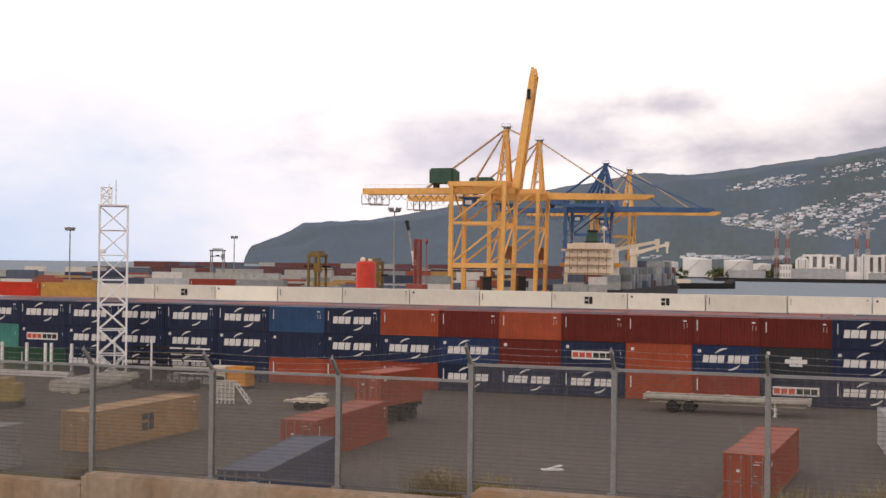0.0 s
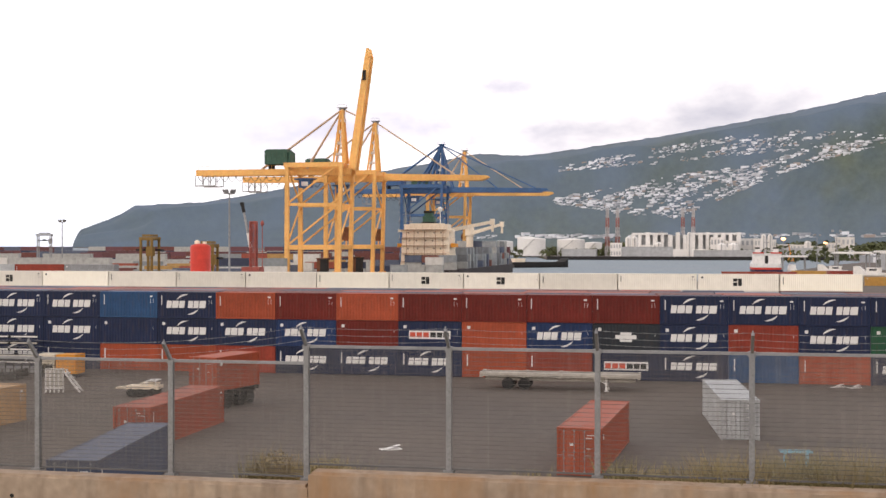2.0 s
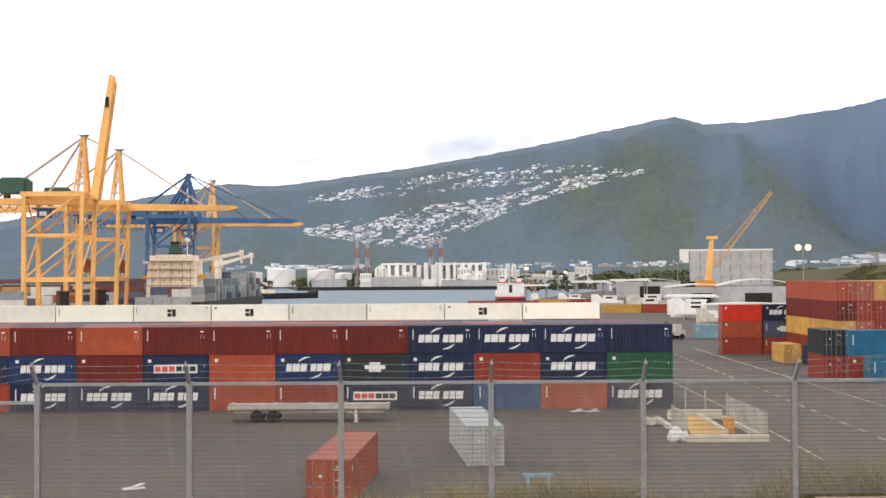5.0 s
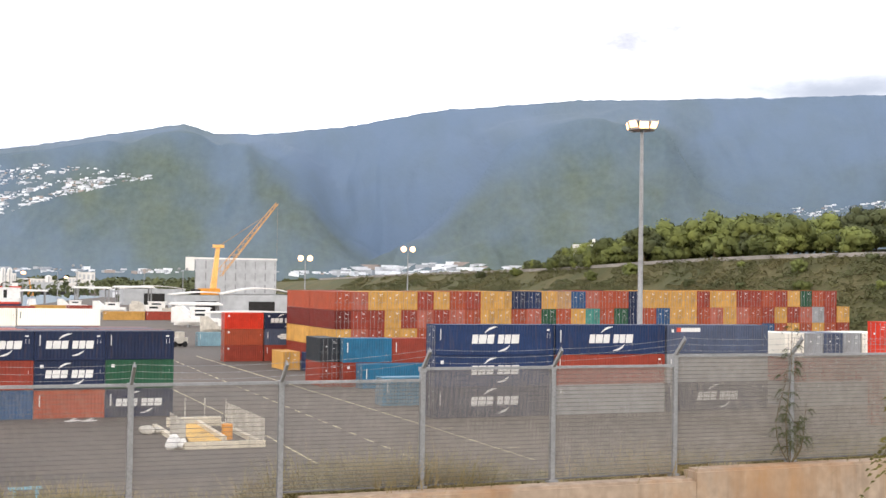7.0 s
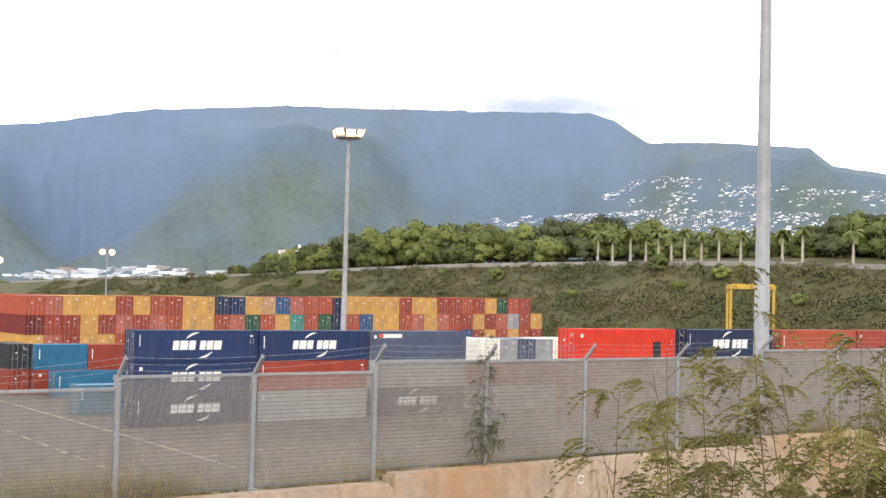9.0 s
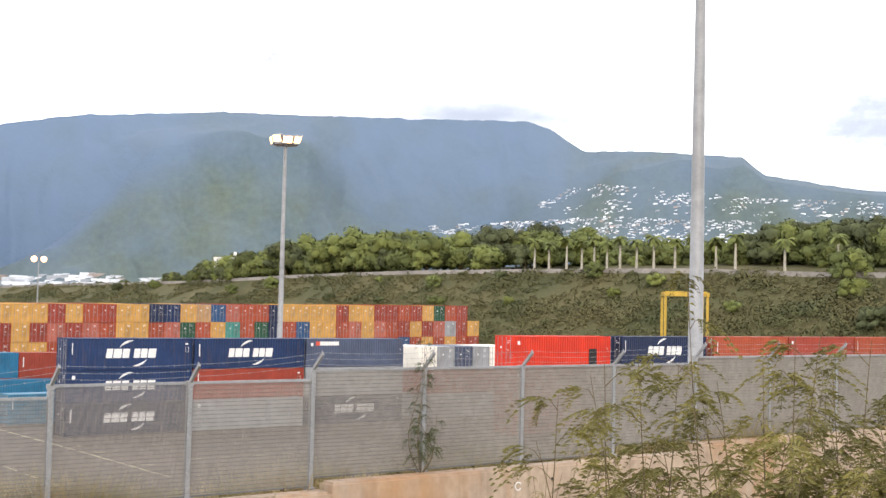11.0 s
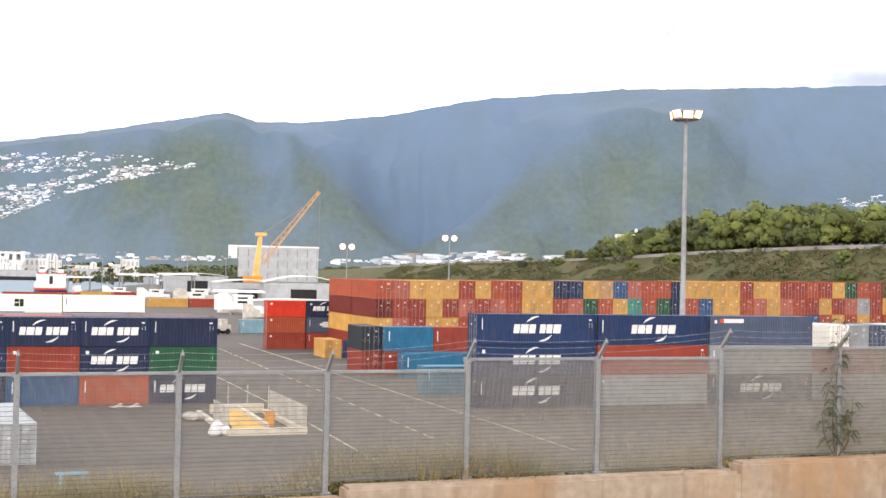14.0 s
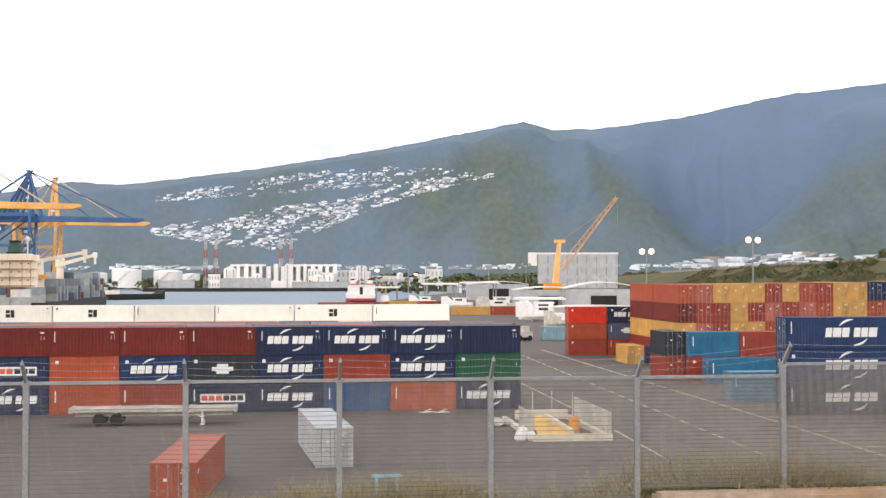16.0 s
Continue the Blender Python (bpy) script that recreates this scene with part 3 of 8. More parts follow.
def haze_share(p, s):
    """How much blue distance haze is painted on the slope: the far range behind the spurs, the cape and the high
    ground.
    """
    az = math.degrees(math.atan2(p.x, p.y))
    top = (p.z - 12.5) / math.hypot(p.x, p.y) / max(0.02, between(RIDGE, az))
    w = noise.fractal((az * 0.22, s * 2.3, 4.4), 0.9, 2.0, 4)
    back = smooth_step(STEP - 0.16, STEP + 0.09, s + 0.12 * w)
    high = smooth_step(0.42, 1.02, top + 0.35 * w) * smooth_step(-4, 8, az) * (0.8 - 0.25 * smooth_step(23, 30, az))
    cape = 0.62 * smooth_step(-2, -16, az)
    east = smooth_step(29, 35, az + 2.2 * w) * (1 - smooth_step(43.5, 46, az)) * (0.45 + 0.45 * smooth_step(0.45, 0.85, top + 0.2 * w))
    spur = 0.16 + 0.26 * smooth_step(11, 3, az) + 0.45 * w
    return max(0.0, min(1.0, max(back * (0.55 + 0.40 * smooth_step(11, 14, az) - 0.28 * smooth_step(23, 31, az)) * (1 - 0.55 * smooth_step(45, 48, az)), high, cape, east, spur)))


# painted haze per vertex, strongest on the far range
share = mountains.data.attributes.new("haze", "FLOAT", "POINT")
share.data.foreach_set("value", [haze_share(v.co, (v.index % (ROWS + 1)) / ROWS) for v in mountains.data.vertices])
# camera-view direction and rise, scaled to lengths so the texture fits that view
face = mountains.data.attributes.new("slope", "FLOAT_VECTOR", "POINT")
lay = []
for v in mountains.data.vertices:
    far = math.hypot(v.co.x, v.co.y)
    lay += [math.atan2(v.co.x, v.co.y) * 3500, (v.co.z - 12.5) / far * 3500, 900.0 if v.index % (ROWS + 1) > STEP * ROWS else 0.0]
face.data.foreach_set("vector", lay)
tagged(mountains, "hazy green and blue mountain range behind the harbour", "mountain", kind="structure")



def house(verts, faces, p, w, d, h, turn):
    c, s = math.cos(turn), math.sin(turn)
    o = len(verts)
    for z in (-4, h):
        for i, j in ((-1, -1), (1, -1), (1, 1), (-1, 1)):
            x, y = i * w / 2, j * d / 2
            verts.append((p[0] + c * x - s * y, p[1] + s * x + c * y, p[2] + z))
    for f in ((4, 5, 6, 7), (0, 1, 5, 4), (1, 2, 6, 5), (2, 3, 7, 6), (3, 0, 4, 7)):
        faces.append([o + k for k in f])


def on_slope(az, rise):
    """The place on the mountain side that is seen at that rise over the eye's level."""
    lo, hi = 0.0, 1.0
    for _ in range(22):
        s = (lo + hi) / 2
        p = hill_point(az, s)
        lo, hi = (s, hi) if (p.z - 12.5) / math.hypot(p.x, p.y) < rise else (lo, s)
    return hill_point(az, lo)


def town(name, label, count, low, high, size, seed, gate=-0.05, tall=1.0):
    """Small houses between two lines of (direction, rise)."""
    r = random.Random(seed)
    v, f, taken = [], [], set()
    for _ in range(count * 8):
        if len(v) >= 8 * count:
            break
        az = r.uniform(low[0][0], low[-1][0])
        rise = r.uniform(between(low, az), between(high, az))
        plot = (int((az + 90) / 0.11), int((rise + 0.0007 * math.sin(az * 9)) / 0.0015))
        if plot in taken or noise.fractal((az * 0.7, rise * 150 - az * 0.9, seed), 0.8, 2.0, 4) < gate + r.uniform(-0.25, 0.25):
            continue
        taken.add(plot)
        p = on_slope(az, rise)
        k = (0.45 + 1.15 * r.random() ** 2) * p.length / 3000
        house(v, f, p, size * k * r.uniform(1.1, 2.3), size * k * r.uniform(0.5, 0.8), size * k * tall * r.uniform(0.35, 0.7), r.uniform(-0.8, 0.8) - radians(az))
    me = bpy.data.meshes.new(name)
    me.from_pydata(v, [], f)
    me.materials.append(M["town"])
    return tagged(new(name, me), label, "houses", kind="stuff")


town("hillside_houses", "white houses scattered over the mountain slope", 1000, [(-6.2, 0.031), (-3, 0.023), (-0.9, 0.019), (1.2, 0.034), (2.7, 0.045), (4.8, 0.060), (7.8, 0.073)], [(-6.2, 0.035), (-0.9, 0.053), (2.7, 0.061), (4.8, 0.071), (7.8, 0.079)], 5.2, 1, -0.10)
town("upper_hillside_houses", "white houses high on the mountain slope", 480, [(-6.0, 0.057), (-1.6, 0.062), (3.2, 0.070), (9.2, 0.0765)], [(-6.0, 0.061), (-1.6, 0.075), (3.2, 0.087), (6, 0.086), (9.2, 0.080)], 4.4, 2, 0.06)
town("far_hillside_houses", "white houses on the lower slope beyond the trees", 1150, [(38, 0.057), (42, 0.052), (52, 0.050), (58, 0.052)], [(38, 0.062), (41, 0.066), (46, 0.072), (52, 0.070), (58, 0.070)], 3.7, 3, 0.02)
town("far_upper_houses", "white houses higher on the slope beyond the trees", 420, [(43, 0.073), (47, 0.075), (58, 0.073)], [(43, 0.082), (45, 0.099), (48, 0.096), (52, 0.088), (58, 0.085)], 3.5, 6, 0.12)
town("foothill_houses", "pale buildings along the foot of the mountains", 320, [(-10, 0.004), (30, 0.004)], [(-10, 0.0065), (12, 0.007), (30, 0.009)], 8, 4, -0.1)

# ---------------------------------------------------------------- raised road bank with trees
BANK = [(60, 18.6), (137, 19.2), (172, 20.2), (216, 20.4), (269, 20.3), (326, 19.4), (393, 17.7), (560, 15.8), (760, 12.5), (1000, 8.0)]


def bank_side(y):
    return 172 + 0.02 * max(0, y - 250)


def bank_point(y, u):
    """u 0 at the foot, 1 at the road, 2 on the wooded crest, 3 far behind."""
    z = between(BANK, y)
    if u <= 1:
        return Vector((bank_side(y) + 30 * u, y, z * u ** 0.9 + (1 - u) * u * 5 * noise.noise((y * 0.05, u * 3, 2))))
    if u <= 2:
        k = max(0.0, min(1.0, (430 - y) / 200))
        return Vector((bank_side(y) + 30 + 26 * (u - 1), y, z + 2.0 * (u - 1) * k * 1.6))
    return Vector((bank_side(y) + 56 + 260 * (u - 2), y, (z + 3) * (3 - u)))


def bank_mesh(bm):
    us = [0, 0.12, 0.25, 0.4, 0.55, 0.7, 0.85, 0.96, 1.0, 1.15, 1.5, 2, 2.3, 3]
    rows = [[bm.verts.new(bank_point(y, u) + Vector((0, 0, -0.1 if u == 0 else 0))) for u in us] for y in range(20, 1000, 8)]
    for a, b in zip(rows, rows[1:]):
        for k in range(len(us) - 1):
            bm.faces.new((a[k], a[k + 1], b[k + 1], b[k]))


tagged(part("road_embankment", made(bank_mesh), M["bank"], smooth=True), "scrubby brown-green embankment carrying a road", "embankment", kind="structure")


def guard_mesh(bm):
    for y in range(40, 700, 6):
        a, b = bank_point(y, 1.0), bank_point(y + 6, 1.0)
        beam(bm, a + Vector((0, 0, 0.35)), b + Vector((0, 0, 0.35)), 0.35, 1.1)


tagged(part("guard_wall", made(guard_mesh), M["roadside"]), "long grey roadside wall on top of the embankment", "wall", kind="structure")

# ---------------------------------------------------------------- boundary wall and fence
POSTS = [-19.3, -16.8, -14.26, -11.69, -9.15, -6.68, -4.2, -1.73, 0.72, 3.2, 5.67, 8.21, 10.77, 13.38, 16.09, 18.82, 21.7, 24.63, 27.6, 30.6, 33.6, 36.6, 39.6]
FY = 20.5
WALL_STEPS = [(-40, -14.15, 8.30), (-14.15, -6.50, 8.50), (-6.50, 5.90, 8.72), (5.90, 13.55, 8.90), (13.55, 24.3, 9.06), (24.3, 48.0, 9.25)]


def rail_height(x):
    for x0, z in ((24.2, 11.30), (13.1, 11.14), (8.0, 10.95), (-6.8, 10.75)):
        if x >= x0:
            return z
    return 10.46


def foot_height(x):
    for a, b, z in WALL_STEPS:
        if a <= x < b:
            return z
    return 8.3


def wall_mesh(bm, x0, x1, z):
    box(bm, x0 + 0.006, x1 - 0.006, 19.98, 20.42, 6.5, z)
    bmesh.ops.bevel(bm, geom=[e for e in bm.edges if all(v.co.z > 8 for v in e.verts)], offset=0.05, segments=2, affect="EDGES")


boundary_wall = thing("boundary_wall", "weathered beige concrete wall stepping up under the fence", "wall", kind="structure")
for a, b, z in WALL_STEPS:
    part("wall_section", made(wall_mesh, a, b, z), M["concrete"], boundary_wall)
for x, z in ((-11.9, 8.12), (-8.05, 8.20), (-2.9, 8.30), (2.1, 8.32), (7.6, 8.45), (19.3, 8.75)):
    part("weep_hole", made(lambda bm: rod(bm, (x, 19.965, z), (x, 19.99, z), 0.035, n=12)), M["dark"], boundary_wall)
part("painted_ring", made(lambda bm: tube(bm, [(18.3 + 0.085 * math.cos(0.5 + k * 0.47), 19.972, 8.66 + 0.085 * math.sin(0.5 + k * 0.47)) for k in range(12)], [0.014] * 12, 5)), M["mark"], boundary_wall)


def post_mesh(bm, z0, z1):
    box(bm, -0.045, 0.045, -0.045, 0.045, z0, z1 + 0.04)
    box(bm, -0.09, 0.09, -0.09, 0.09, z0 - 0.02, z0 + 0.03)
    box(bm, -0.06, 0.06, -0.055, 0.055, z1 - 0.02, z1 + 0.06)


def arm_mesh(bm, z1):
    beam(bm, (0, 0, z1 + 0.02), (0, -0.34, z1 + 0.36), 0.05, 0.06)
    for k in (0.3, 0.62, 0.95):
        rod(bm, (0, -0.34 * k - 0.03, z1 + 0.36 * k), (0, -0.34 * k + 0.02, z1 + 0.36 * k + 0.07), 0.012, n=5)


def grating_mesh(bm, x0, x1, z0, z1):
    """Thin upright bearing bars, set edge on."""
    n = max(8, round((x1 - x0) / 0.016))
    for i in range(n):
        x = x0 + (i + 0.5) * (x1 - x0) / n
        for v in box(bm, x - 0.0004, x + 0.0004, -0.0064, 0.0064, z0, z1):
            v.co.x -= v.co.y * 0.14


def cross_wire_mesh(bm, x0, x1, z0, z1):
    for j in range(27):
        z = z0 + (j + 0.5) * (z1 - z0) / 27
        box(bm, x0, x1, -0.010, -0.0068, z - 0.0035, z + 0.0035)


def wire_mesh(bm, x0, x1, za, zb):
    for k in (0.32, 0.64, 0.97):
        a = Vector((x0, -0.34 * k, za + 0.36 * k + 0.03))
        b = Vector((x1, -0.34 * k, zb + 0.36 * k + 0.03))
        last = a
        for i in range(1, 9):
            u = i / 8
            p = a.lerp(b, u) - Vector((0, 0, 0.14 * u * (1 - u)))
            rod(bm, last, p, 0.0035, n=4)
            c = last.lerp(p, 0.5)
            rod(bm, c - Vector((0.0, 0.02, 0.015)), c + Vector((0.0, 0.02, 0.015)), 0.003, n=4)
            last = p


fence = thing("security_fence", "grey galvanised grating fence with barbed wire on angled arms", "fence", pose(0, FY, 0))
for i, x in enumerate(POSTS):
    zt, z0 = rail_height(x), min(foot_height(x - 0.02), foot_height(x + 0.02))
    p = part("post", made(post_mesh, z0, zt), M["steel"], fence)
    p.location.x = x
    part("arm", made(arm_mesh, zt), M["steel"], p)
    if i + 1 < len(POSTS):
        x1 = POSTS[i + 1]
        zr, zb = rail_height(x), max(foot_height(x + 0.1), foot_height(x1 - 0.1)) + 0.06
        part("grating_panel", made(grating_mesh, x + 0.05, x1 - 0.05, zb, zr), M["grating"], fence)
        tagged(part("cross_wire", made(cross_wire_mesh, x + 0.05, x1 - 0.05, zb, zr), M["cross_wire"], fence), kind="stuff")
        part("top_rail", made(lambda bm: box(bm, x + 0.046, x1 - 0.046, -0.025, 0.025, zr, zr + 0.05)), M["steel"], fence)
        part("bottom_rail", made(lambda bm: box(bm, x + 0.046, x1 - 0.046, -0.02, 0.02, zb - 0.03, zb)), M["cross_wire"], fence)
        part("barbed_wire", made(wire_mesh, x, x1, rail_height(x), rail_height(x1)), M["steel"], fence)

# ---------------------------------------------------------------- shipping containers
W2 = 1.219


def corrugated(bm, xs, y, z0, z1, sign):
    """A wall along x with trapezoid ribs that stand back from y."""
    last = None
    for x, d in xs:
        pair = (bm.verts.new((x, y - sign * d, z0)), bm.verts.new((x, y - sign * d, z1)))
        if last:
            bm.faces.new((last[0], pair[0], pair[1], last[1]) if sign < 0 else (last[1], pair[1], pair[0], last[0]))
        last = pair


def ribs(a, b, pitch, depth):
    n = max(2, round((b - a) / pitch))
    p = (b - a) / n
    out = []
    for i in range(n):
        x = a + i * p
        out += [(x, 0.012), (x + p * 0.26, 0.012), (x + p * 0.5, depth), (x + p * 0.76, depth)]
    return out + [(b, 0.012)]


def body_mesh(bm, L, h):
    a, b = -L / 2 + 0.06, L / 2 - 0.06
    for s in (-1, 1):
        corrugated(bm, ribs(a, b, 0.29, 0.048), s * W2, 0.15, h - 0.09, s)
    # roof with shallow cross ribs
    last = None
    for x, d in ribs(a, b, 0.42, 0.03):
        pair = (bm.verts.new((x, -W2 + 0.05, h - 0.015 - d)), bm.verts.new((x, W2 - 0.05, h - 0.015 - d)))
        if last:
            bm.faces.new((last[0], pair[0], pair[1], last[1]))
        last = pair
    bm.faces.new([bm.verts.new(p) for p in ((a, -W2 + 0.05, 0.13), (b, -W2 + 0.05, 0.13), (b, W2 - 0.05, 0.13), (a, W2 - 0.05, 0.13))])
    # closed front end, corrugated across
    last = None
    for y, d in ribs(-W2 + 0.05, W2 - 0.05, 0.27, 0.05):
        pair = (bm.verts.new((b - d, y, 0.15)), bm.verts.new((b - d, y, h - 0.09)))
        if last:
            bm.faces.new((last[0], pair[0], pair[1], last[1]))
        last = pair


def frame_mesh(bm, L, h):
    e = L / 2
    for sx in (-1, 1):
        for sy in (-1, 1):
            x, y = sx * (e - 0.06), sy * (W2 - 0.06)
            box(bm, x - 0.06, x + 0.06, y - 0.06, y + 0.06, 0.118, h - 0.118)
            for z in (0, h - 0.118):
                box(bm, min(x - 0.06, sx * (e - 0.178)), max(x + 0.06, sx * (e - 0.178)), y - 0.075 * (sy < 0) - 0.06 * (sy > 0), y + 0.06 * (sy < 0) + 0.075 * (sy > 0), z, z + 0.118)
        x = sx * (e - 0.04)
        box(bm, x - 0.035, x + 0.035, -W2 + 0.13, W2 - 0.13, 0.02, 0.15)
        box(bm, x - 0.035, x + 0.035, -W2 + 0.13, W2 - 0.13, h - 0.12, h - 0.01)
    for sy in (-1, 1):
        y = sy * (W2 - 0.03)
        box(bm, -e + 0.18, e - 0.18, y - 0.025, y + 0.025, 0.03, 0.16)
        box(bm, -e + 0.18, e - 0.18, y - 0.025, y + 0.025, h - 0.085, h - 0.01)


def door_mesh(bm, L, h, s):
    x = -L / 2 + 0.05
    y0, y1 = (0.012, W2 - 0.125) if s > 0 else (-W2 + 0.125, -0.012)
    z0, z1 = 0.16, h - 0.125
    box(bm, x, x + 0.05, y0, y1, z0, z1)
    for k in range(3):
        za = z0 + 0.12 + k * (z1 - z0 - 0.1) / 3
        box(bm, x - 0.025, x + 0.001, y0 + 0.09, y1 - 0.09, za, za + (z1 - z0) / 3 - 0.2)


def rods_mesh(bm, L, h, s):
    x = -L / 2 + 0.012
    for y in (0.28, 0.84):
        rod(bm, (x, s * y, 0.1), (x, s * y, h - 0.08), 0.02, n=6)
        for z in (0.2, h * 0.36, h * 0.5, h - 0.2):
            box(bm, x - 0.03, x + 0.02, s * y - 0.05, s * y + 0.05, z - 0.035, z + 0.035)
        box(bm, x - 0.035, x - 0.01, min(s * y, s * (y + 0.35)), max(s * y, s * (y + 0.35)), h * 0.42, h * 0.42 + 0.04)


def plate(bm, x0, x1, z0, z1, y):
    box(bm, x0, x1, y - 0.004, y + 0.004, z0, z1)


def swoosh(bm, cx, cz, r, a0, a1, thick, y):
    last = None
    for i in range(13):
        u = i / 12
        a = radians(a0 + (a1 - a0) * u)
        t = thick * (0.12 + math.sin(math.pi * u)) / 1.12
        pair = [bm.verts.new((cx + q * math.cos(a), y + k, cz + q * math.sin(a))) for q in (r - t / 2, r + t / 2) for k in (-0.004, 0.004)]
        if last:
            bm.faces.new((last[0], pair[0], pair[2], last[2]))
            bm.faces.new((last[0], last[1], pair[1], pair[0]))
            bm.faces.new((last[2], pair[2], pair[3], last[3]))
        last = pair


SIDE = -W2 - 0.006


def lettering_mesh(bm, width, h, group):
    """Three plain slanted blocks joined by a thin bridge."""
    z, t = h * 0.53, width * 0.172
    x = -width / 2 if group == 0 else 0.045 * width
    widths = (0.122, 0.158, 0.136) if group == 0 else (0.120, 0.126, 0.158)
    gap = 0.020 * width
    cols = [0.0]
    for i, w in enumerate(widths):
        cols.append(cols[-1] + w * width)
        if i < 2:
            cols.append(cols[-1] + gap)
    lean = 0.12 * t
    vs = {}

    def vert(c, v, y):
        key = (round(c, 5), v, y)
        if key not in vs:
            vs[key] = bm.verts.new((x + c + lean * (v - 0.5), y, z + t * (v - 0.5)))
        return vs[key]
    levels = (0.0, 0.46, 0.54, 1.0)
    for k, (a, b) in enumerate(zip(cols, cols[1:])):
        for q in ((0, 1, 2) if k % 2 == 0 else (1,)):
            bm.faces.new([vert(c, v, SIDE - 0.004) for c, v in ((a, levels[q]), (b, levels[q]), (b, levels[q + 1]), (a, levels[q + 1]))])
    rim = [e for e in bm.edges if e.is_boundary]
    out = bmesh.ops.extrude_edge_only(bm, edges=rim)
    bmesh.ops.translate(bm, verts=[g for g in out["geom"] if isinstance(g, bmesh.types.BMVert)], vec=(0, 0.008, 0))


def curve_mesh(bm, width, h, which):
    z = h * 0.53
    if which == 0:
        swoosh(bm, 0.03 * width, z - 0.13 * width, 0.365 * width, 138, 90, 0.042 * width, SIDE)
    else:
        swoosh(bm, 0.03 * width, z + 0.13 * width, 0.365 * width, -90, -42, 0.042 * width, SIDE)


def signbox_mesh(bm, width, h):
    plate(bm, -width / 2, width / 2, h * 0.36, h * 0.66, SIDE)


def bar_mesh(bm, width, h):
    plate(bm, 0, width * 0.133, h * 0.42, h * 0.60, SIDE - 0.008)


def small_marks(bm, L, h, seed):
    r = random.Random(seed)
    e = L / 2
    if seed % 3 == 0:
        plate(bm, -e + 0.45, -e + 0.56, h * 0.42, h * 0.82, SIDE)
    if seed % 3 == 1:
        plate(bm, -e + 0.5, -e + 0.8, h * 0.74, h * 0.85, SIDE)
    if seed % 3 == 2:
        plate(bm, -e + 0.42, -e + 0.50, h * 0.50, h * 0.86, SIDE)
        plate(bm, e - 0.75, e - 0.45, h * 0.80, h * 0.85, SIDE)
    for k in range(seed % 3):
        x = e - 0.42 - 0.28 * k
        plate(bm, x, x + 0.025, h * 0.56, h * (0.64 + 0.1 * r.random()), SIDE)
    # number bars on the doors
    for k in range(3):
        z = h * (0.84 - 0.06 * k - 0.16 * (k == 2))
        x = -e + 0.022
        a = 0.32 + 0.12 * r.random()
        box(bm, x - 0.006, x, -a - 0.22 - 0.25 * r.random() * (k < 2), -a, z, z + 0.05)
    box(bm, -e + 0.016, -e + 0.022, 0.34, 0.52, h * 0.62, h * 0.68)


NAMES = {"n": "navy blue", "N": "royal blue", "b": "mid blue", "c": "cyan blue", "r": "dark red", "R": "oxide red", "o": "orange-red", "O": "bright red", "y": "ochre yellow",
         "t": "tan", "w": "off-white refrigerated", "W": "bright white refrigerated", "g": "light grey", "G": "dark green", "a": "aqua green", "s": "slate blue", "k": "charcoal", "e": "faded red", "h": "pale grey", "B": "dusty blue", "p": "pale blue"}
MESHES, BUILT = {}, {}


def shared(key, build, mat, *args):
    """A mesh made once and then shared by alike parts."""
    if key not in MESHES:
        bm = made(build, *args)
        bmesh.ops.recalc_face_normals(bm, faces=bm.faces)
        me = bpy.data.meshes.new(key[0])
        bm.to_mesh(me)
        bm.free()
        me.materials.append(mat)
        MESHES[key] = me
    return MESHES[key]


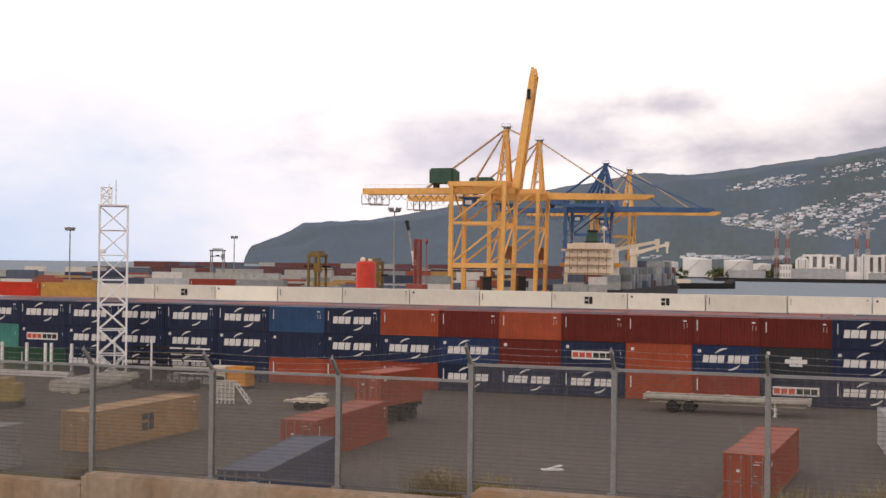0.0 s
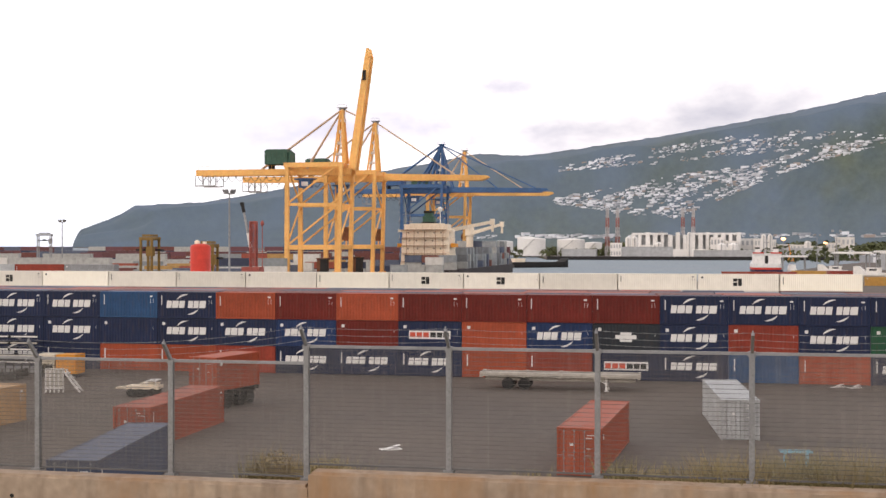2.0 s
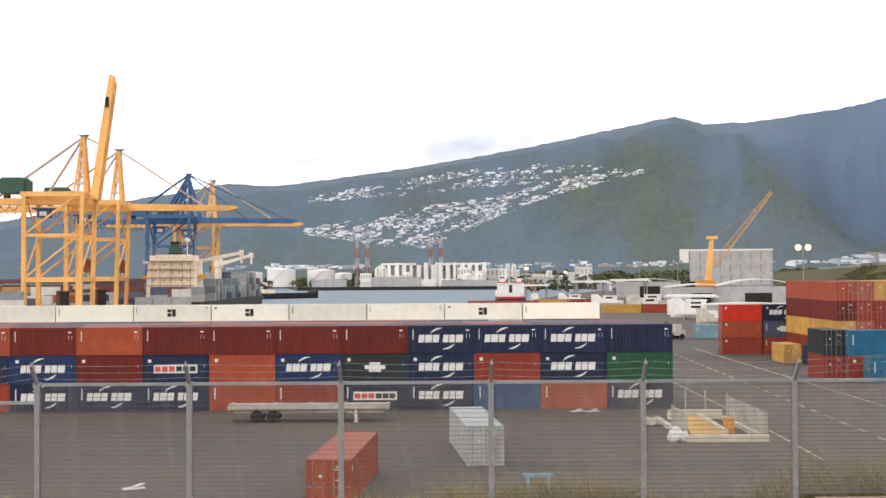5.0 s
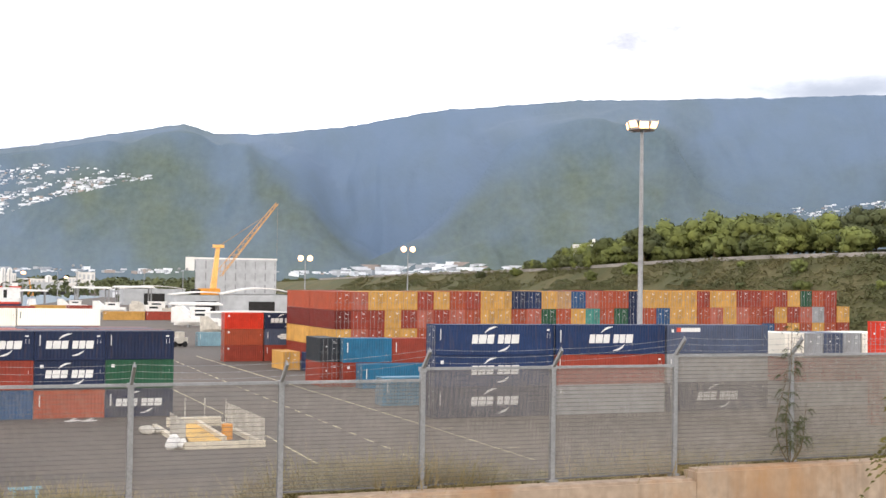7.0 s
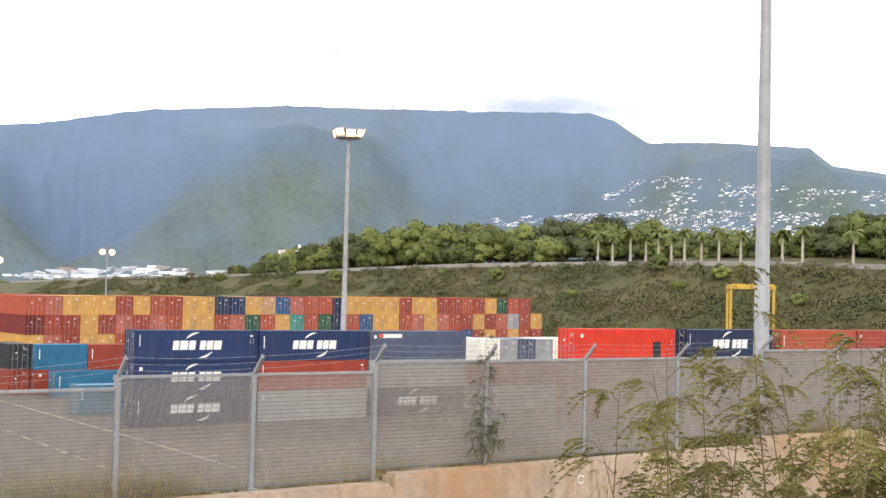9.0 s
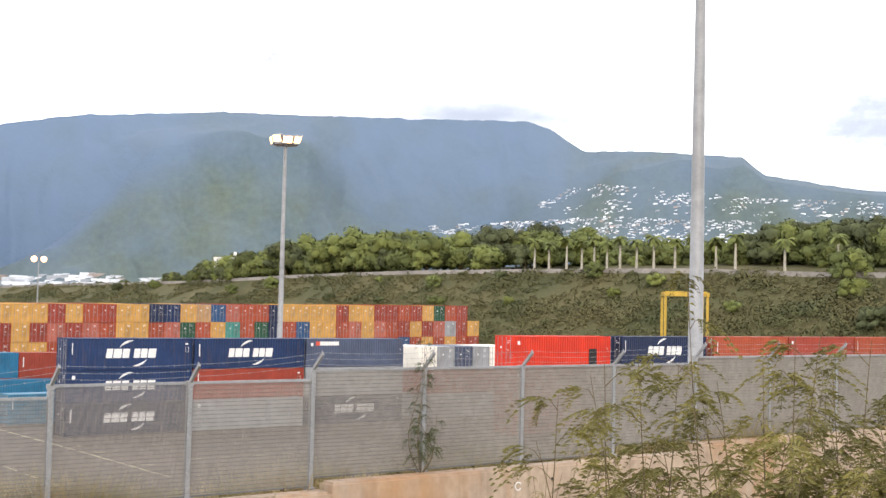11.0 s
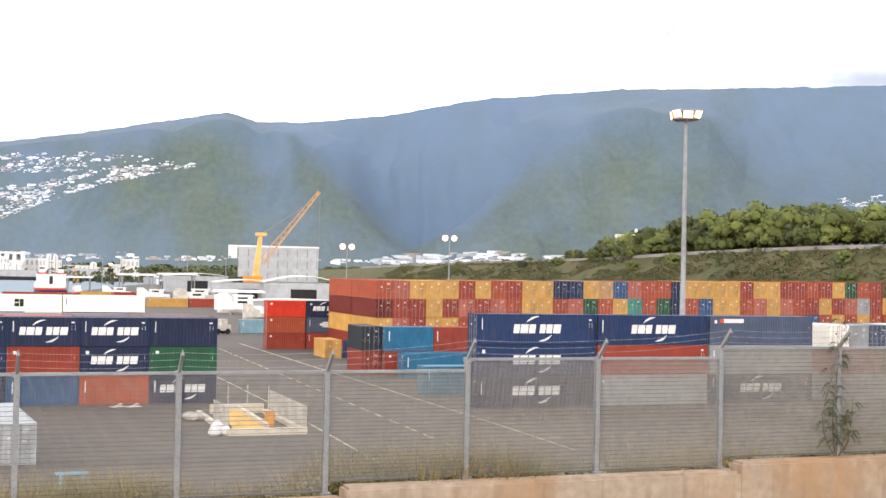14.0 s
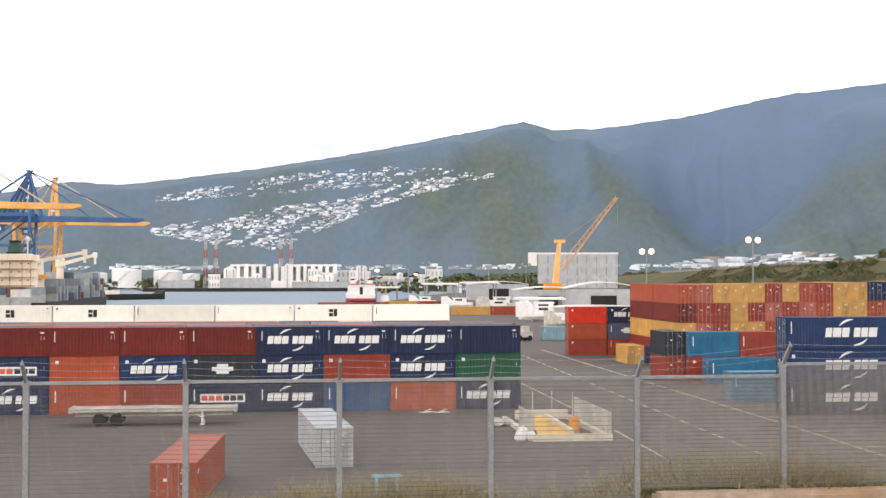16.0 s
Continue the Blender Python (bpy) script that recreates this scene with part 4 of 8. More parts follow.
def container(colour, L, h, m, group, emblem="", doors=True, seed=0, where="stacked in the yard"):
    """A shipping container; its base is centred at m, its length lies along x, its doors at -x."""
    key = (colour, L, h, emblem, doors, seed % 6)
    size = {6.06: "twenty-foot", 12.19: "forty-foot"}.get(L, "")
    text = f"{NAMES[colour]} {size} container {where}"
    if emblem == "e":
        text = f"{NAMES[colour]} container with white emblem {where}"
    if key in BUILT:
        ob = copy_thing(BUILT[key], m)
        return tagged(ob, text, "shipping container", group)
    ob = thing("shipping_container", text, "shipping container", m, group)
    mat = PAINT[colour]
    part("body", shared(("body", colour, L, h), body_mesh, mat, L, h), None, ob)
    part("frame", shared(("frame", colour, L, h), frame_mesh, mat, L, h), None, ob)
    if doors:
        for s in (-1, 1):
            d = part("door", shared(("door", colour, L, h, s), door_mesh, mat, L, h, s), None, ob)
            part("locking_gear", shared(("locking_gear", L, h, s), rods_mesh, M["steel"], L, h, s), None, d)
    tagged(part("markings", shared(("markings", L, h, seed % 6, colour in "wW"), small_marks, M["mark_dark"] if colour in "wW" else M["mark"], L, h, seed % 6), None, ob), kind="stuff")
    if emblem == "e":
        w = 4.1 if L < 7 else 4.9
        for g in (0, 1):
            part("lettering_block", shared(("lettering_block", L, h, g), lettering_mesh, M["mark"], w, h, g), None, ob)
            part("emblem_curve", shared(("emblem_curve", L, h, g), curve_mesh, M["mark"], w, h, g), None, ob)
    if emblem == "s":
        sb = part("sign_panel", shared(("sign_panel", L, h), signbox_mesh, M["mark"], 4.0, h), None, ob)
        for i in range(3):
            part("red_bar", shared(("red_bar", L, h), bar_mesh, M["mark_red"], 4.0, h), None, sb).location.x = -1.9 + i * 0.64
            part("dark_bar", shared(("dark_bar", L, h), bar_mesh, M["mark_dark"], 4.0, h), None, sb).location.x = 0.06 + i * 0.62
    if emblem == "q":
        q = part("square_logo", shared(("square_logo", L, h), lambda bm: (plate(bm, -0.75, -0.1, h * 0.56, h * 0.74, SIDE), plate(bm, -0.75, -0.1, h * 0.3, h * 0.5, SIDE), plate(bm, 0.0, 0.55, h * 0.3, h * 0.74, SIDE)), M["mark_dark"]), None, ob)
    if emblem == "t":
        tb = part("name_strip", shared(("name_strip", L, h), lambda bm: plate(bm, -L / 2 + 1.5, -L / 2 + 3.9, h * 0.76, h * 0.90, SIDE), M["mark"]), None, ob)
        part("red_bar", shared(("strip_red_bar", L, h), lambda bm: plate(bm, -L / 2 + 1.1, -L / 2 + 1.6, h * 0.76, h * 0.90, SIDE - 0.009), M["mark_red"]), None, tb)
    if emblem == "d":
        part("round_logo", shared(("round_logo", L, h), lambda bm: (plate(bm, -0.95, 0.95, h * 0.46, h * 0.6, SIDE), plate(bm, -0.55, 0.55, h * 0.36, h * 0.455, SIDE), plate(bm, -0.5, 0.5, h * 0.605, h * 0.7, SIDE)), M["mark"]), None, ob)
    BUILT[key] = ob
    return ob


# long front row, three tiers, from its east end westwards; a letter for colour and one for the emblem
H20 = 2.59
ROW = ["n- G- ne", "ne ne o-", "ne r- b-", "ne ne ne", "R- kd ns", "R- Ne r-", "R- o- o-", "R- ns ne", "o- R- ne", "R- Ne ne", "o- ne r-", "ne ne o-", "b- n- o-",
       "ne ne n-", "ne ne ne", "ne ne ne", "ne ne ne", "ne ns G-", "ne a- G-", "n- a- o-", "ne R- n-"]
rc = random.Random(11)
for k, col in enumerate(ROW):
    for tier, code in enumerate(reversed(col.split())):
        x = 21.2 - 6.1 * (k + 0.5) + rc.uniform(-0.02, 0.02)
        container(code[0], 6.06, H20, pose(x, 115.4 + W2 + rc.uniform(0, 0.06), tier * H20, 0, 0, rc.uniform(-0.15, 0.15)), "front row of containers", code[1].strip("-"), seed=k * 3 + tier, where="in the long front row")
# white refrigerated forty-foot row
for k, c in enumerate("WwwwwwWwwwWwwyO"):
    container(c, 12.19, H20, pose(25.1 - 12.35 * (k + 0.5), 199 + W2, 5.16), "white refrigerated row", "q" if k in (1, 4, 5, 11) else "", seed=k, where="in the white row", doors=False)
container("r", 12.19, H20, pose(10.5, 216, 2 * H20), "white refrigerated row", where="behind the white row")
container("w", 12.19, H20, pose(10, 216, H20), "white refrigerated row", where="behind the white row")
container("w", 12.19, H20, pose(10, 216, 0), "white refrigerated row", where="behind the white row")

# four-high block seen end on
HB = 2.59


def rise_at(x):
    """Apron height, tilted to the east so the block's top fits the camera's view."""
    return 0.74 + 0.0135 * (x - 51.2)


def plinth_mesh(bm):
    for v in box(bm, 51.2, 140.2, 163.6, 190.5, -0.5, 0.74):
        if v.co.z > 0 and v.co.x > 100:
            v.co.z = rise_at(140.2)
    bmesh.ops.bevel(bm, geom=[e for e in bm.edges if all(v.co.z > 0.5 for v in e.verts)], offset=0.2, segments=1, affect="EDGES")


# apron added under the block to lift it to fit the camera's view
tagged(part("stacking_apron", made(plinth_mesh), M["asphalt"]), "low asphalt apron under the four-high block", "pavement", kind="structure")
TOP = "rryyyRyrRyynNytbroonyyyyRyyRRrRyGoR"
TIERS = [TOP, "RRRyRrRroyyrrGryaoGnobyyrryroRyRegR", "yrRyyrrRoyyrryRybrnyyrroyryRrboyryo", "rroyyrbnyrroyyrrRnyybroyrrRyyrbnorr"]
PITCH = 2.448
for k in range(35):
    for tier in range(1, 4):
        c = TIERS[3 - tier][k]
        c = "yRo"[tier - 1] if k == 0 else {"R": "r", "r": "e" if (k * 7 + tier * 3) % 5 < 2 else "o"}.get(c, c)
        x = 52 + PITCH * (k + 0.5)
        container(c, 12.19, HB, pose(x, 171.1 + rc.uniform(-0.05, 0.05), rise_at(x) + tier * HB, 0, 0, 90), "four-high block", seed=k + tier, where="in the four-high block")
for tier in range(4):
    for k in range(3):
        container("rRyr"[tier] if k else "oRyr"[3 - tier], 12.19, HB, pose(52 + 2.5 * (k + 0.5), 165 + 18.5, rise_at(52 + 2.5 * (k + 0.5)) + tier * HB, 0, 0, 90), "four-high block", doors=False, seed=k, where="in the four-high block")
container("y", 12.19, HB, pose(139.0, 171, rise_at(139.0) + 2 * HB, 0, 0, 90), "four-high block", seed=2, where="in the four-high block")
container("r", 12.19, HB, pose(139.0, 171, rise_at(139.0) + HB, 0, 0, 90), "four-high block", seed=3, where="in the four-high block")
container("o", 12.19, HB, pose(139.0, 171, rise_at(139.0), 0, 0, 90), "four-high block", seed=4, where="in the four-high block")

# high-cube forty-foot stacks beside the road
HC = 2.896
for k, (low, mid, top) in enumerate((("ne", "Ne", "Ne"), ("g-", "r-", "Ne"), ("ne", "g-", "st"))):
    for tier, code in enumerate((low, mid, top)):
        container(code[0], 12.19, HC, pose(43.7 + 12.45 * k + 6.1, 107.3 + W2, tier * HC), "high-cube stacks by the fence", code[1].strip("-"), seed=k + tier, where="in the three-high stack")
for k, c in enumerate("wgsgwW"):
    for tier in range(3):
        container(c if tier == 2 else "gr"[tier], 6.06, H20, pose(85.5 + 2.55 * k, 112, tier * H20, 0, 0, 90), "white end-on containers", seed=k, where="seen end on")

# single-lift stacks at the far side of the road
for tier, code in enumerate(("r", "o", "O")):
    container(code, 6.06, 2.5, pose(45.6, 192, tier * 2.5), "red stack", seed=1, where="in a three-high stack")
for tier, code in enumerate(("r-", "sd", "ne")):
    container(code[0], 6.06, 2.5, pose(51.9, 192, tier * 2.5), "red stack", code[1].strip("-"), seed=2 + tier, where="in a three-high stack")
container("y", 6.06, H20, pose(47.7, 174, 0, 0, 0, 90), "loose containers", seed=3, where="standing on the asphalt")
container("N", 6.06, H20, pose(50.4, 168, 0, 0, 0, 90), "loose containers", seed=4, where="standing on the asphalt")
container("g", 6.06, H20, pose(53.0, 167, 0, 0, 0, 90), "loose containers", seed=5, where="standing on the asphalt")
container("c", 12.19, HC, pose(53.5, 139 + W2, 0), "blue containers", seed=0, where="in a two-high stack")
container("k", 6.06, HC, pose(44.75, 146.4, HC, 0, 0, 90), "blue containers", seed=2, where="set end on beside the blue stack")
container("r", 6.06, HC, pose(44.75, 146.4, 0, 0, 0, 90), "blue containers", seed=3, where="set end on beside the blue stack")
container("c", 6.06, HC, pose(49.1, 142.2 + W2, HC), "blue containers", seed=0, where="in a two-high stack")
container("r", 6.06, HC, pose(55.25, 142.2 + W2, HC), "blue containers", seed=0, where="in a two-high stack")
container("r", 6.06, HC, pose(49.1, 142.2 + W2, 0), "blue containers", seed=1, where="in a two-high stack")
container("o", 6.06, HC, pose(55.25, 142.2 + W2, 0), "blue containers", seed=1, where="in a two-high stack")
container("B", 6.06, HC, pose(46.0, 120.6, 0), "loose containers", seed=2, where="standing on the asphalt")

# loose containers in the near yard
container("o", 12.19, H20, pose(-5.8, 73.6, 0, 0, 0, 86), "loose containers", seed=1, where="standing alone on the asphalt")
container("h", 12.19, H20, pose(2.2, 87.8, 0, 0, 0, 95), "loose containers", seed=0, where="standing alone on the asphalt")
container("t", 12.19, H20, pose(-48.2, 75.2, 0, 0, 0, 86), "loose containers", "q", seed=2, where="standing alone on the asphalt")
container("o", 12.19, H20, pose(-33.7, 77.0, 0, 0, 0, 90), "loose containers", seed=2, where="standing alone on the asphalt")
container("s", 12.19, H20, pose(-29.0, 59.0, 0, 0, 0, 98), "loose containers", seed=3, where="standing alone on the asphalt")

# stacks near the bank, on a hidden apron raised to fit the camera's view
def apron_mesh(bm):
    box(bm, 66, 140, 74, 96, -0.5, 1.15)
    bmesh.ops.bevel(bm, geom=[e for e in bm.edges if all(v.co.z > 1 for v in e.verts)], offset=0.3, segments=1, affect="EDGES")


tagged(part("raised_apron", made(apron_mesh), M["asphalt"]), "raised asphalt apron under the eastern stacks", "pavement", kind="structure")
EAST = [("O-", 79.9), ("ne", 93.7), ("o-", 107.2), ("r-", 119.6), ("o-", 132.0)]
for k, (c, x) in enumerate(EAST):
    for tier in range(3):
        box_ob = container(c[0] if tier == 2 else rc.choice("rosn"), 12.19, HC, pose(x, 82 + W2, 1.15 + tier * HC), "eastern stacks", c[1].strip("-") if tier == 2 else "", seed=k + 1 + (6 if k == 0 and tier == 2 else 0), where="in the stacks under the embankment")
        if k == 0 and tier == 2:
            part("dark_patch", made(lambda bm: box(bm, 3.3, 4.3, SIDE - 0.006, SIDE + 0.002, 0.2, 1.75)), M["dark"], box_ob)

# ---------------------------------------------------------------- quay cranes
XL, XW, XH = -128.3, -111.2, -108.2
XA, GZ = -111.8, 35.7


def quay_crane(y, colour, label, raised, house="crane_green", tip=41.0, span=14.0, shift=0.0):
    """A ship-to-shore gantry crane whose near legs stand at y; its boom reaches over the water along x."""
    c = M[colour]
    ob = thing("quay_crane", label, "crane", pose(shift, y, 0), "quay cranes")
    for x in (XL, XW):
        for yy in (0, span):
            part("leg", made(lambda bm: beam(bm, (x, yy, 2.2), (x + (0.9 if x == XW else 0.0), yy, 38.3), 1.5, 1.3, 1.2, 1.1)), c, ob)
            b = part("bogie", made(lambda bm: (box(bm, x - 0.8, x + 0.8, yy - 3.2, yy + 3.2, 1.2, 2.3), box(bm, x - 0.6, x + 0.6, yy - 2.6, yy + 2.6, 0.7, 1.25))), c, ob)
            for k in (-2.3, -0.8, 0.8, 2.3):
                part("wheel", made(lambda bm: rod(bm, (x - 0.25, yy + k, 0.5), (x + 0.25, yy + k, 0.5), 0.5, n=12)), M["dark"], b)
    for yy in (0, span):
        part("portal_beam", made(lambda bm: beam(bm, (XL, yy, 11.3), (XW, yy, 11.3), 1.0, 1.5)), c, ob)
        part("middle_beam", made(lambda bm: beam(bm, (XL, yy, 25), (XW, yy, 25), 0.7, 0.9)), c, ob)
        part("top_beam", made(lambda bm: beam(bm, (XL - 1, yy, 37.7), (XW + 1.2, yy, 37.7), 1.2, 1.5)), c, ob)
        part("lower_brace", made(lambda bm: beam(bm, (XL, yy, 11.8), (XW, yy, 25), 0.55)), c, ob)
        part("upper_brace", made(lambda bm: beam(bm, (XL, yy, 25.2), (XW, yy, 38), 0.55)), c, ob)
    for x in (XL, XW):
        part("sill_beam", made(lambda bm: beam(bm, (x, 0, 11.3), (x, span, 11.3), 1.0, 1.3)), c, ob)
        part("cross_beam", made(lambda bm: beam(bm, (x, 0, 37.6), (x, span, 37.6), 1.1, 1.4)), c, ob)
        part("side_brace", made(lambda bm: beam(bm, (x, 0, 12), (x, span, 25), 0.45)), c, ob)
        part("side_brace", made(lambda bm: beam(bm, (x, span, 25), (x, 0, 38), 0.45)), c, ob)
    m = span / 2
    for yy in (m - 2.6, m + 2.6):
        part("girder", made(lambda bm: beam(bm, (-161, yy, GZ), (XH, yy, GZ), 1.0, 2.0)), c, ob)
        part("apex_leg", made(lambda bm: beam(bm, (XW + 0.4, m + (-1.9 if yy < m else 1.9), 38.4), (XA, m + (-0.6 if yy < m else 0.6), 56.4), 1.0, 0.9, 0.7, 0.7)), c, ob)
        part("apex_strut", made(lambda bm: beam(bm, (XW - 3.2, m + (-1.9 if yy < m else 1.9), 38.4), (XA - 0.5, m + (-0.6 if yy < m else 0.6), 55.5), 0.55)), c, ob)
    for x in (-160.5, -149, -139, -121):
        part("girder_tie", made(lambda bm: beam(bm, (x, m - 2.6, GZ), (x, m + 2.6, GZ), 0.6, 0.8)), c, ob)
    part("apex_head", made(lambda bm: (lathe(bm, [(0.4, 55.7), (1.2, 55.9), (1.3, 56.3), (0.5, 56.5)], 14, (XA, m)), box(bm, -113.4, -110.2, m - 1.1, m + 1.1, 56.4, 56.55), rod(bm, (-113.3, m - 1, 56.5), (-113.3, m - 1, 57.4), 0.07, n=4), rod(bm, (-110.3, m - 1, 56.5), (-110.3, m - 1, 57.4), 0.07, n=4), rod(bm, (-113.3, m - 1, 57.4), (-110.3, m - 1, 57.4), 0.07, n=4))), M["steel"] if colour == "crane_yellow" else c, ob)
    if colour == "crane_blue":
        for x in (-9.5, -6.0, 5.0):
            for d in (-2.4, 2.4):
                part("apex_brace", made(lambda bm: beam(bm, (XA + x, m + d, 37.2), (XA, m + d * 0.3, 55.6), 0.6)), c, ob)
    reel = part("cable_reel", made(lambda bm: (rod(bm, (XW - 1.7, span + 1.0, 15.6), (XW - 1.7, span + 1.8, 15.6), 2.3, n=20), rod(bm, (XW - 1.7, span + 0.6, 15.6), (XW - 1.7, span + 2.0, 15.6), 0.6, n=12))), M["reel"], ob)
    part("reel_bracket", made(lambda bm: beam(bm, (XW - 1.7, span + 1.4, 11.6), (XW - 1.7, span + 1.4, 15.4), 0.5)), c, reel)
    part("switch_cabin", made(lambda bm: (box(bm, XL + 6.0, XL + 9.4, span - 1.3, span + 1.3, 2.0, 7.4), box(bm, XL + 5.8, XL + 9.6, span - 1.5, span + 1.5, 7.4, 7.7))), M["reel"], ob)
    part("stair_tower", made(lambda bm: (box(bm, XW - 6.4, XW - 4.2, 1.0, 3.2, 1.4, 7.2), box(bm, XW - 6.8, XW - 3.8, 0.7, 3.5, 7.2, 7.5))), M["dark"], ob)
    mast = part("ladder_mast", made(lambda bm: beam(bm, (-113.5, m, 39), (-111, m, 55), 0.35)), M["white"], ob)
    for k in range(4):
        z = 41 + k * 3.6
        part("landing", made(lambda bm: box(bm, -114.3 + k * 0.5, -112.3 + k * 0.5, m - 0.9, m + 0.9, z, z + 0.9)), M["white"], mast)
    hut = part("machinery_house", made(lambda bm: (box(bm, -136.9, -129.3, m - 4.2, m + 2.6, 38.2, 42.7), box(bm, -136.5, -129.7, m - 3.9, m + 2.3, 42.7, 43.1), box(bm, -129.3, -128.4, m - 3.4, m + 1.8, 38.2, 42.2))), M[house], ob)
    for k in range(5):
        part("rib", made(lambda bm: box(bm, -136.4 + 1.65 * k, -136.2 + 1.65 * k, m - 4.28, m - 4.19, 38.4, 42.5)), M[house], hut)
    part("house_support", made(lambda bm: (box(bm, -136.0, -135.4, m - 3, m + 2, 36.5, 38.2), box(bm, -129.6, -129.0, m - 3, m + 2, 36.5, 38.2))), M["dark"], ob)
    cab = part("operator_cab", made(lambda bm: (box(bm, -126, -122.3, m - 1.7, m + 1.7, 30.6, 33.2), box(bm, -127.5, -121, m - 2.2, m + 2.2, 33.2, 33.7))), M["crane_blue"], ob)
    part("cab_window", made(lambda bm: box(bm, -125.2, -123.0, m - 1.76, m - 1.69, 31.2, 32.6)), M["white"], cab)
    # festoon loops of power cable below the rear girder
    loops = 11
    for k in range(loops):
        x0, x1 = -160 + k * 2.6, -160 + (k + 1) * 2.6
        def loop(bm):
            tube(bm, [(x0 + (x1 - x0) * i / 8, m - 3.4, 34.4 - 6.4 * (i / 8) * (1 - i / 8)) for i in range(9)], [0.11] * 9, 4)
        part("festoon_loop", made(loop), M["dark"], ob)
    for yy in (m - 3.6, m + 3.6):
        part("platform_beam", made(lambda bm: box(bm, -161, -154, yy - 0.2, yy + 0.2, 31.2, 31.6)), M["steel"], ob)
        for x in (-161, -158.6, -156.3, -154):
            part("platform_hanger", made(lambda bm: beam(bm, (x, yy, 31.6), (x, yy, 34.8), 0.22)), M["steel"], ob)
    # walkway rail
    def rail(bm):
        for k in range(15):
            x = -160 + k * 3.6
            rod(bm, (x, m - 3.3, 36.6), (x, m - 3.3, 37.8), 0.05, n=4)
        rod(bm, (-160, m - 3.3, 37.8), (-109.6, m - 3.3, 37.8), 0.05, n=4)
    part("handrail", made(rail), c, ob)
    a = Vector((XH, m, 36.2))
    b = Vector((-102.5, m, 75.2)) if raised else Vector((XH + tip, m, 35.6))
    for d in (-1.6, 1.6):
        k0, k1 = a.lerp(b, 0.93) + Vector((0, d, 0)), b + Vector((0, d, 0))
        g = part("boom_girder", made(lambda bm: beam(bm, a + Vector((0, d, 0)), k0, 1.5, 2.4, 1.3, 1.9)), c, ob)
        rise = Vector((-0.45, 0, 0.1)) if raised else Vector((0, 0, 0.45))
        part("boom_nose", made(lambda bm: beam(bm, k0, k1 + rise, 1.3, 1.9, 1.0, 0.7)), c, g)
    for k in range(1, 8):
        p = a.lerp(b, k / 7.5)
        part("boom_tie", made(lambda bm: beam(bm, p + Vector((0, -1.6, 0)), p + Vector((0, 1.6, 0)), 0.5)), c, ob)
    if raised:
        part("boom_platform", made(lambda bm: (box(bm, -104.5, -103.4, m - 2.5, m - 2.36, 65.2, 68.2), box(bm, -104.7, -103.3, m - 2.8, m - 2.36, 65.0, 65.2))), M["dark"], ob)
    head = Vector((XA, m, 56))
    for p in (Vector((-139, m, 37)), Vector((-124, m, 36.6))):
        for d in (-0.6, 0.6):
            part("back_stay", made(lambda bm: rod(bm, head + Vector((0, d * 0.4, 0)), p + Vector((0, d, 0)), 0.26 if colour == "crane_yellow" else 0.42, n=6)), M["stay"] if colour == "crane_yellow" else c, ob)
    for u in ((0.42,) if raised else (0.70,) if colour == "crane_yellow" else (0.5, 0.9)):
        p = a.lerp(b, u)
        for d in (-0.6, 0.6):
            part("fore_stay", made(lambda bm: rod(bm, head + Vector((0, d * 0.4, 0)), p + Vector((0, d, 0.6)), 0.26, n=6)), M["stay"] if colour == "crane_yellow" else c, ob)
    # stair on the landside leg
    def stair(bm):
        for k in range(9):
            z = 3 + k * 3.9
            u = 1 if k % 2 else -1
            beam(bm, (XL - 1.3, 3 - u * 1.6, z), (XL - 1.3, 3 + u * 1.6, z + 3.9), 0.7, 0.15)
            box(bm, XL - 1.8, XL - 0.8, 0.9, 5.1, z - 0.08, z)
    part("stair", made(stair), M["steel"], ob)
    return ob


quay_crane(385, "crane_yellow", "yellow ship-to-shore gantry crane with its boom raised", True)
quay_crane(430, "crane_yellow", "yellow ship-to-shore gantry crane with its boom lowered", False, tip=37.5, shift=-0.5)
quay_crane(538, "crane_blue", "blue ship-to-shore gantry crane with its boom lowered", False, "crane_blue", tip=43.6, shift=2)
quay_crane(576, "crane_yellow", "yellow gantry crane at the far end of the quay", False, tip=38.2, shift=5.6)

# ---------------------------------------------------------------- ships
def ship_hull(bm, x0, x1, y0, y1, z0, z1, flare=0.8, bow=24):
    stations = [(y0, 0.78), (y0 + 5, 1.0), (y1 - bow, 1.0), (y1 - bow * 0.45, 0.75), (y1 - bow * 0.12, 0.32), (y1, 0.03)]
    cx, hw = (x0 + x1) / 2, (x1 - x0) / 2
    rings = []
    for y, w in stations:
        up = z1 + (2.2 if y > y1 - bow else 0)
        rings.append([bm.verts.new(p) for p in ((cx - hw * w * flare, y, z0), (cx + hw * w * flare, y, z0), (cx + hw * w, y, (z0 + z1) / 2), (cx + hw * w, y, up), (cx - hw * w, y, up), (cx - hw * w, y, (z0 + z1) / 2))])
    for a, b in zip(rings, rings[1:]):
        for k in range(6):
            bm.faces.new((a[k], a[(k + 1) % 6], b[(k + 1) % 6], b[k]))
    bm.faces.new(rings[0][::-1])
    bm.faces.new(rings[-1])


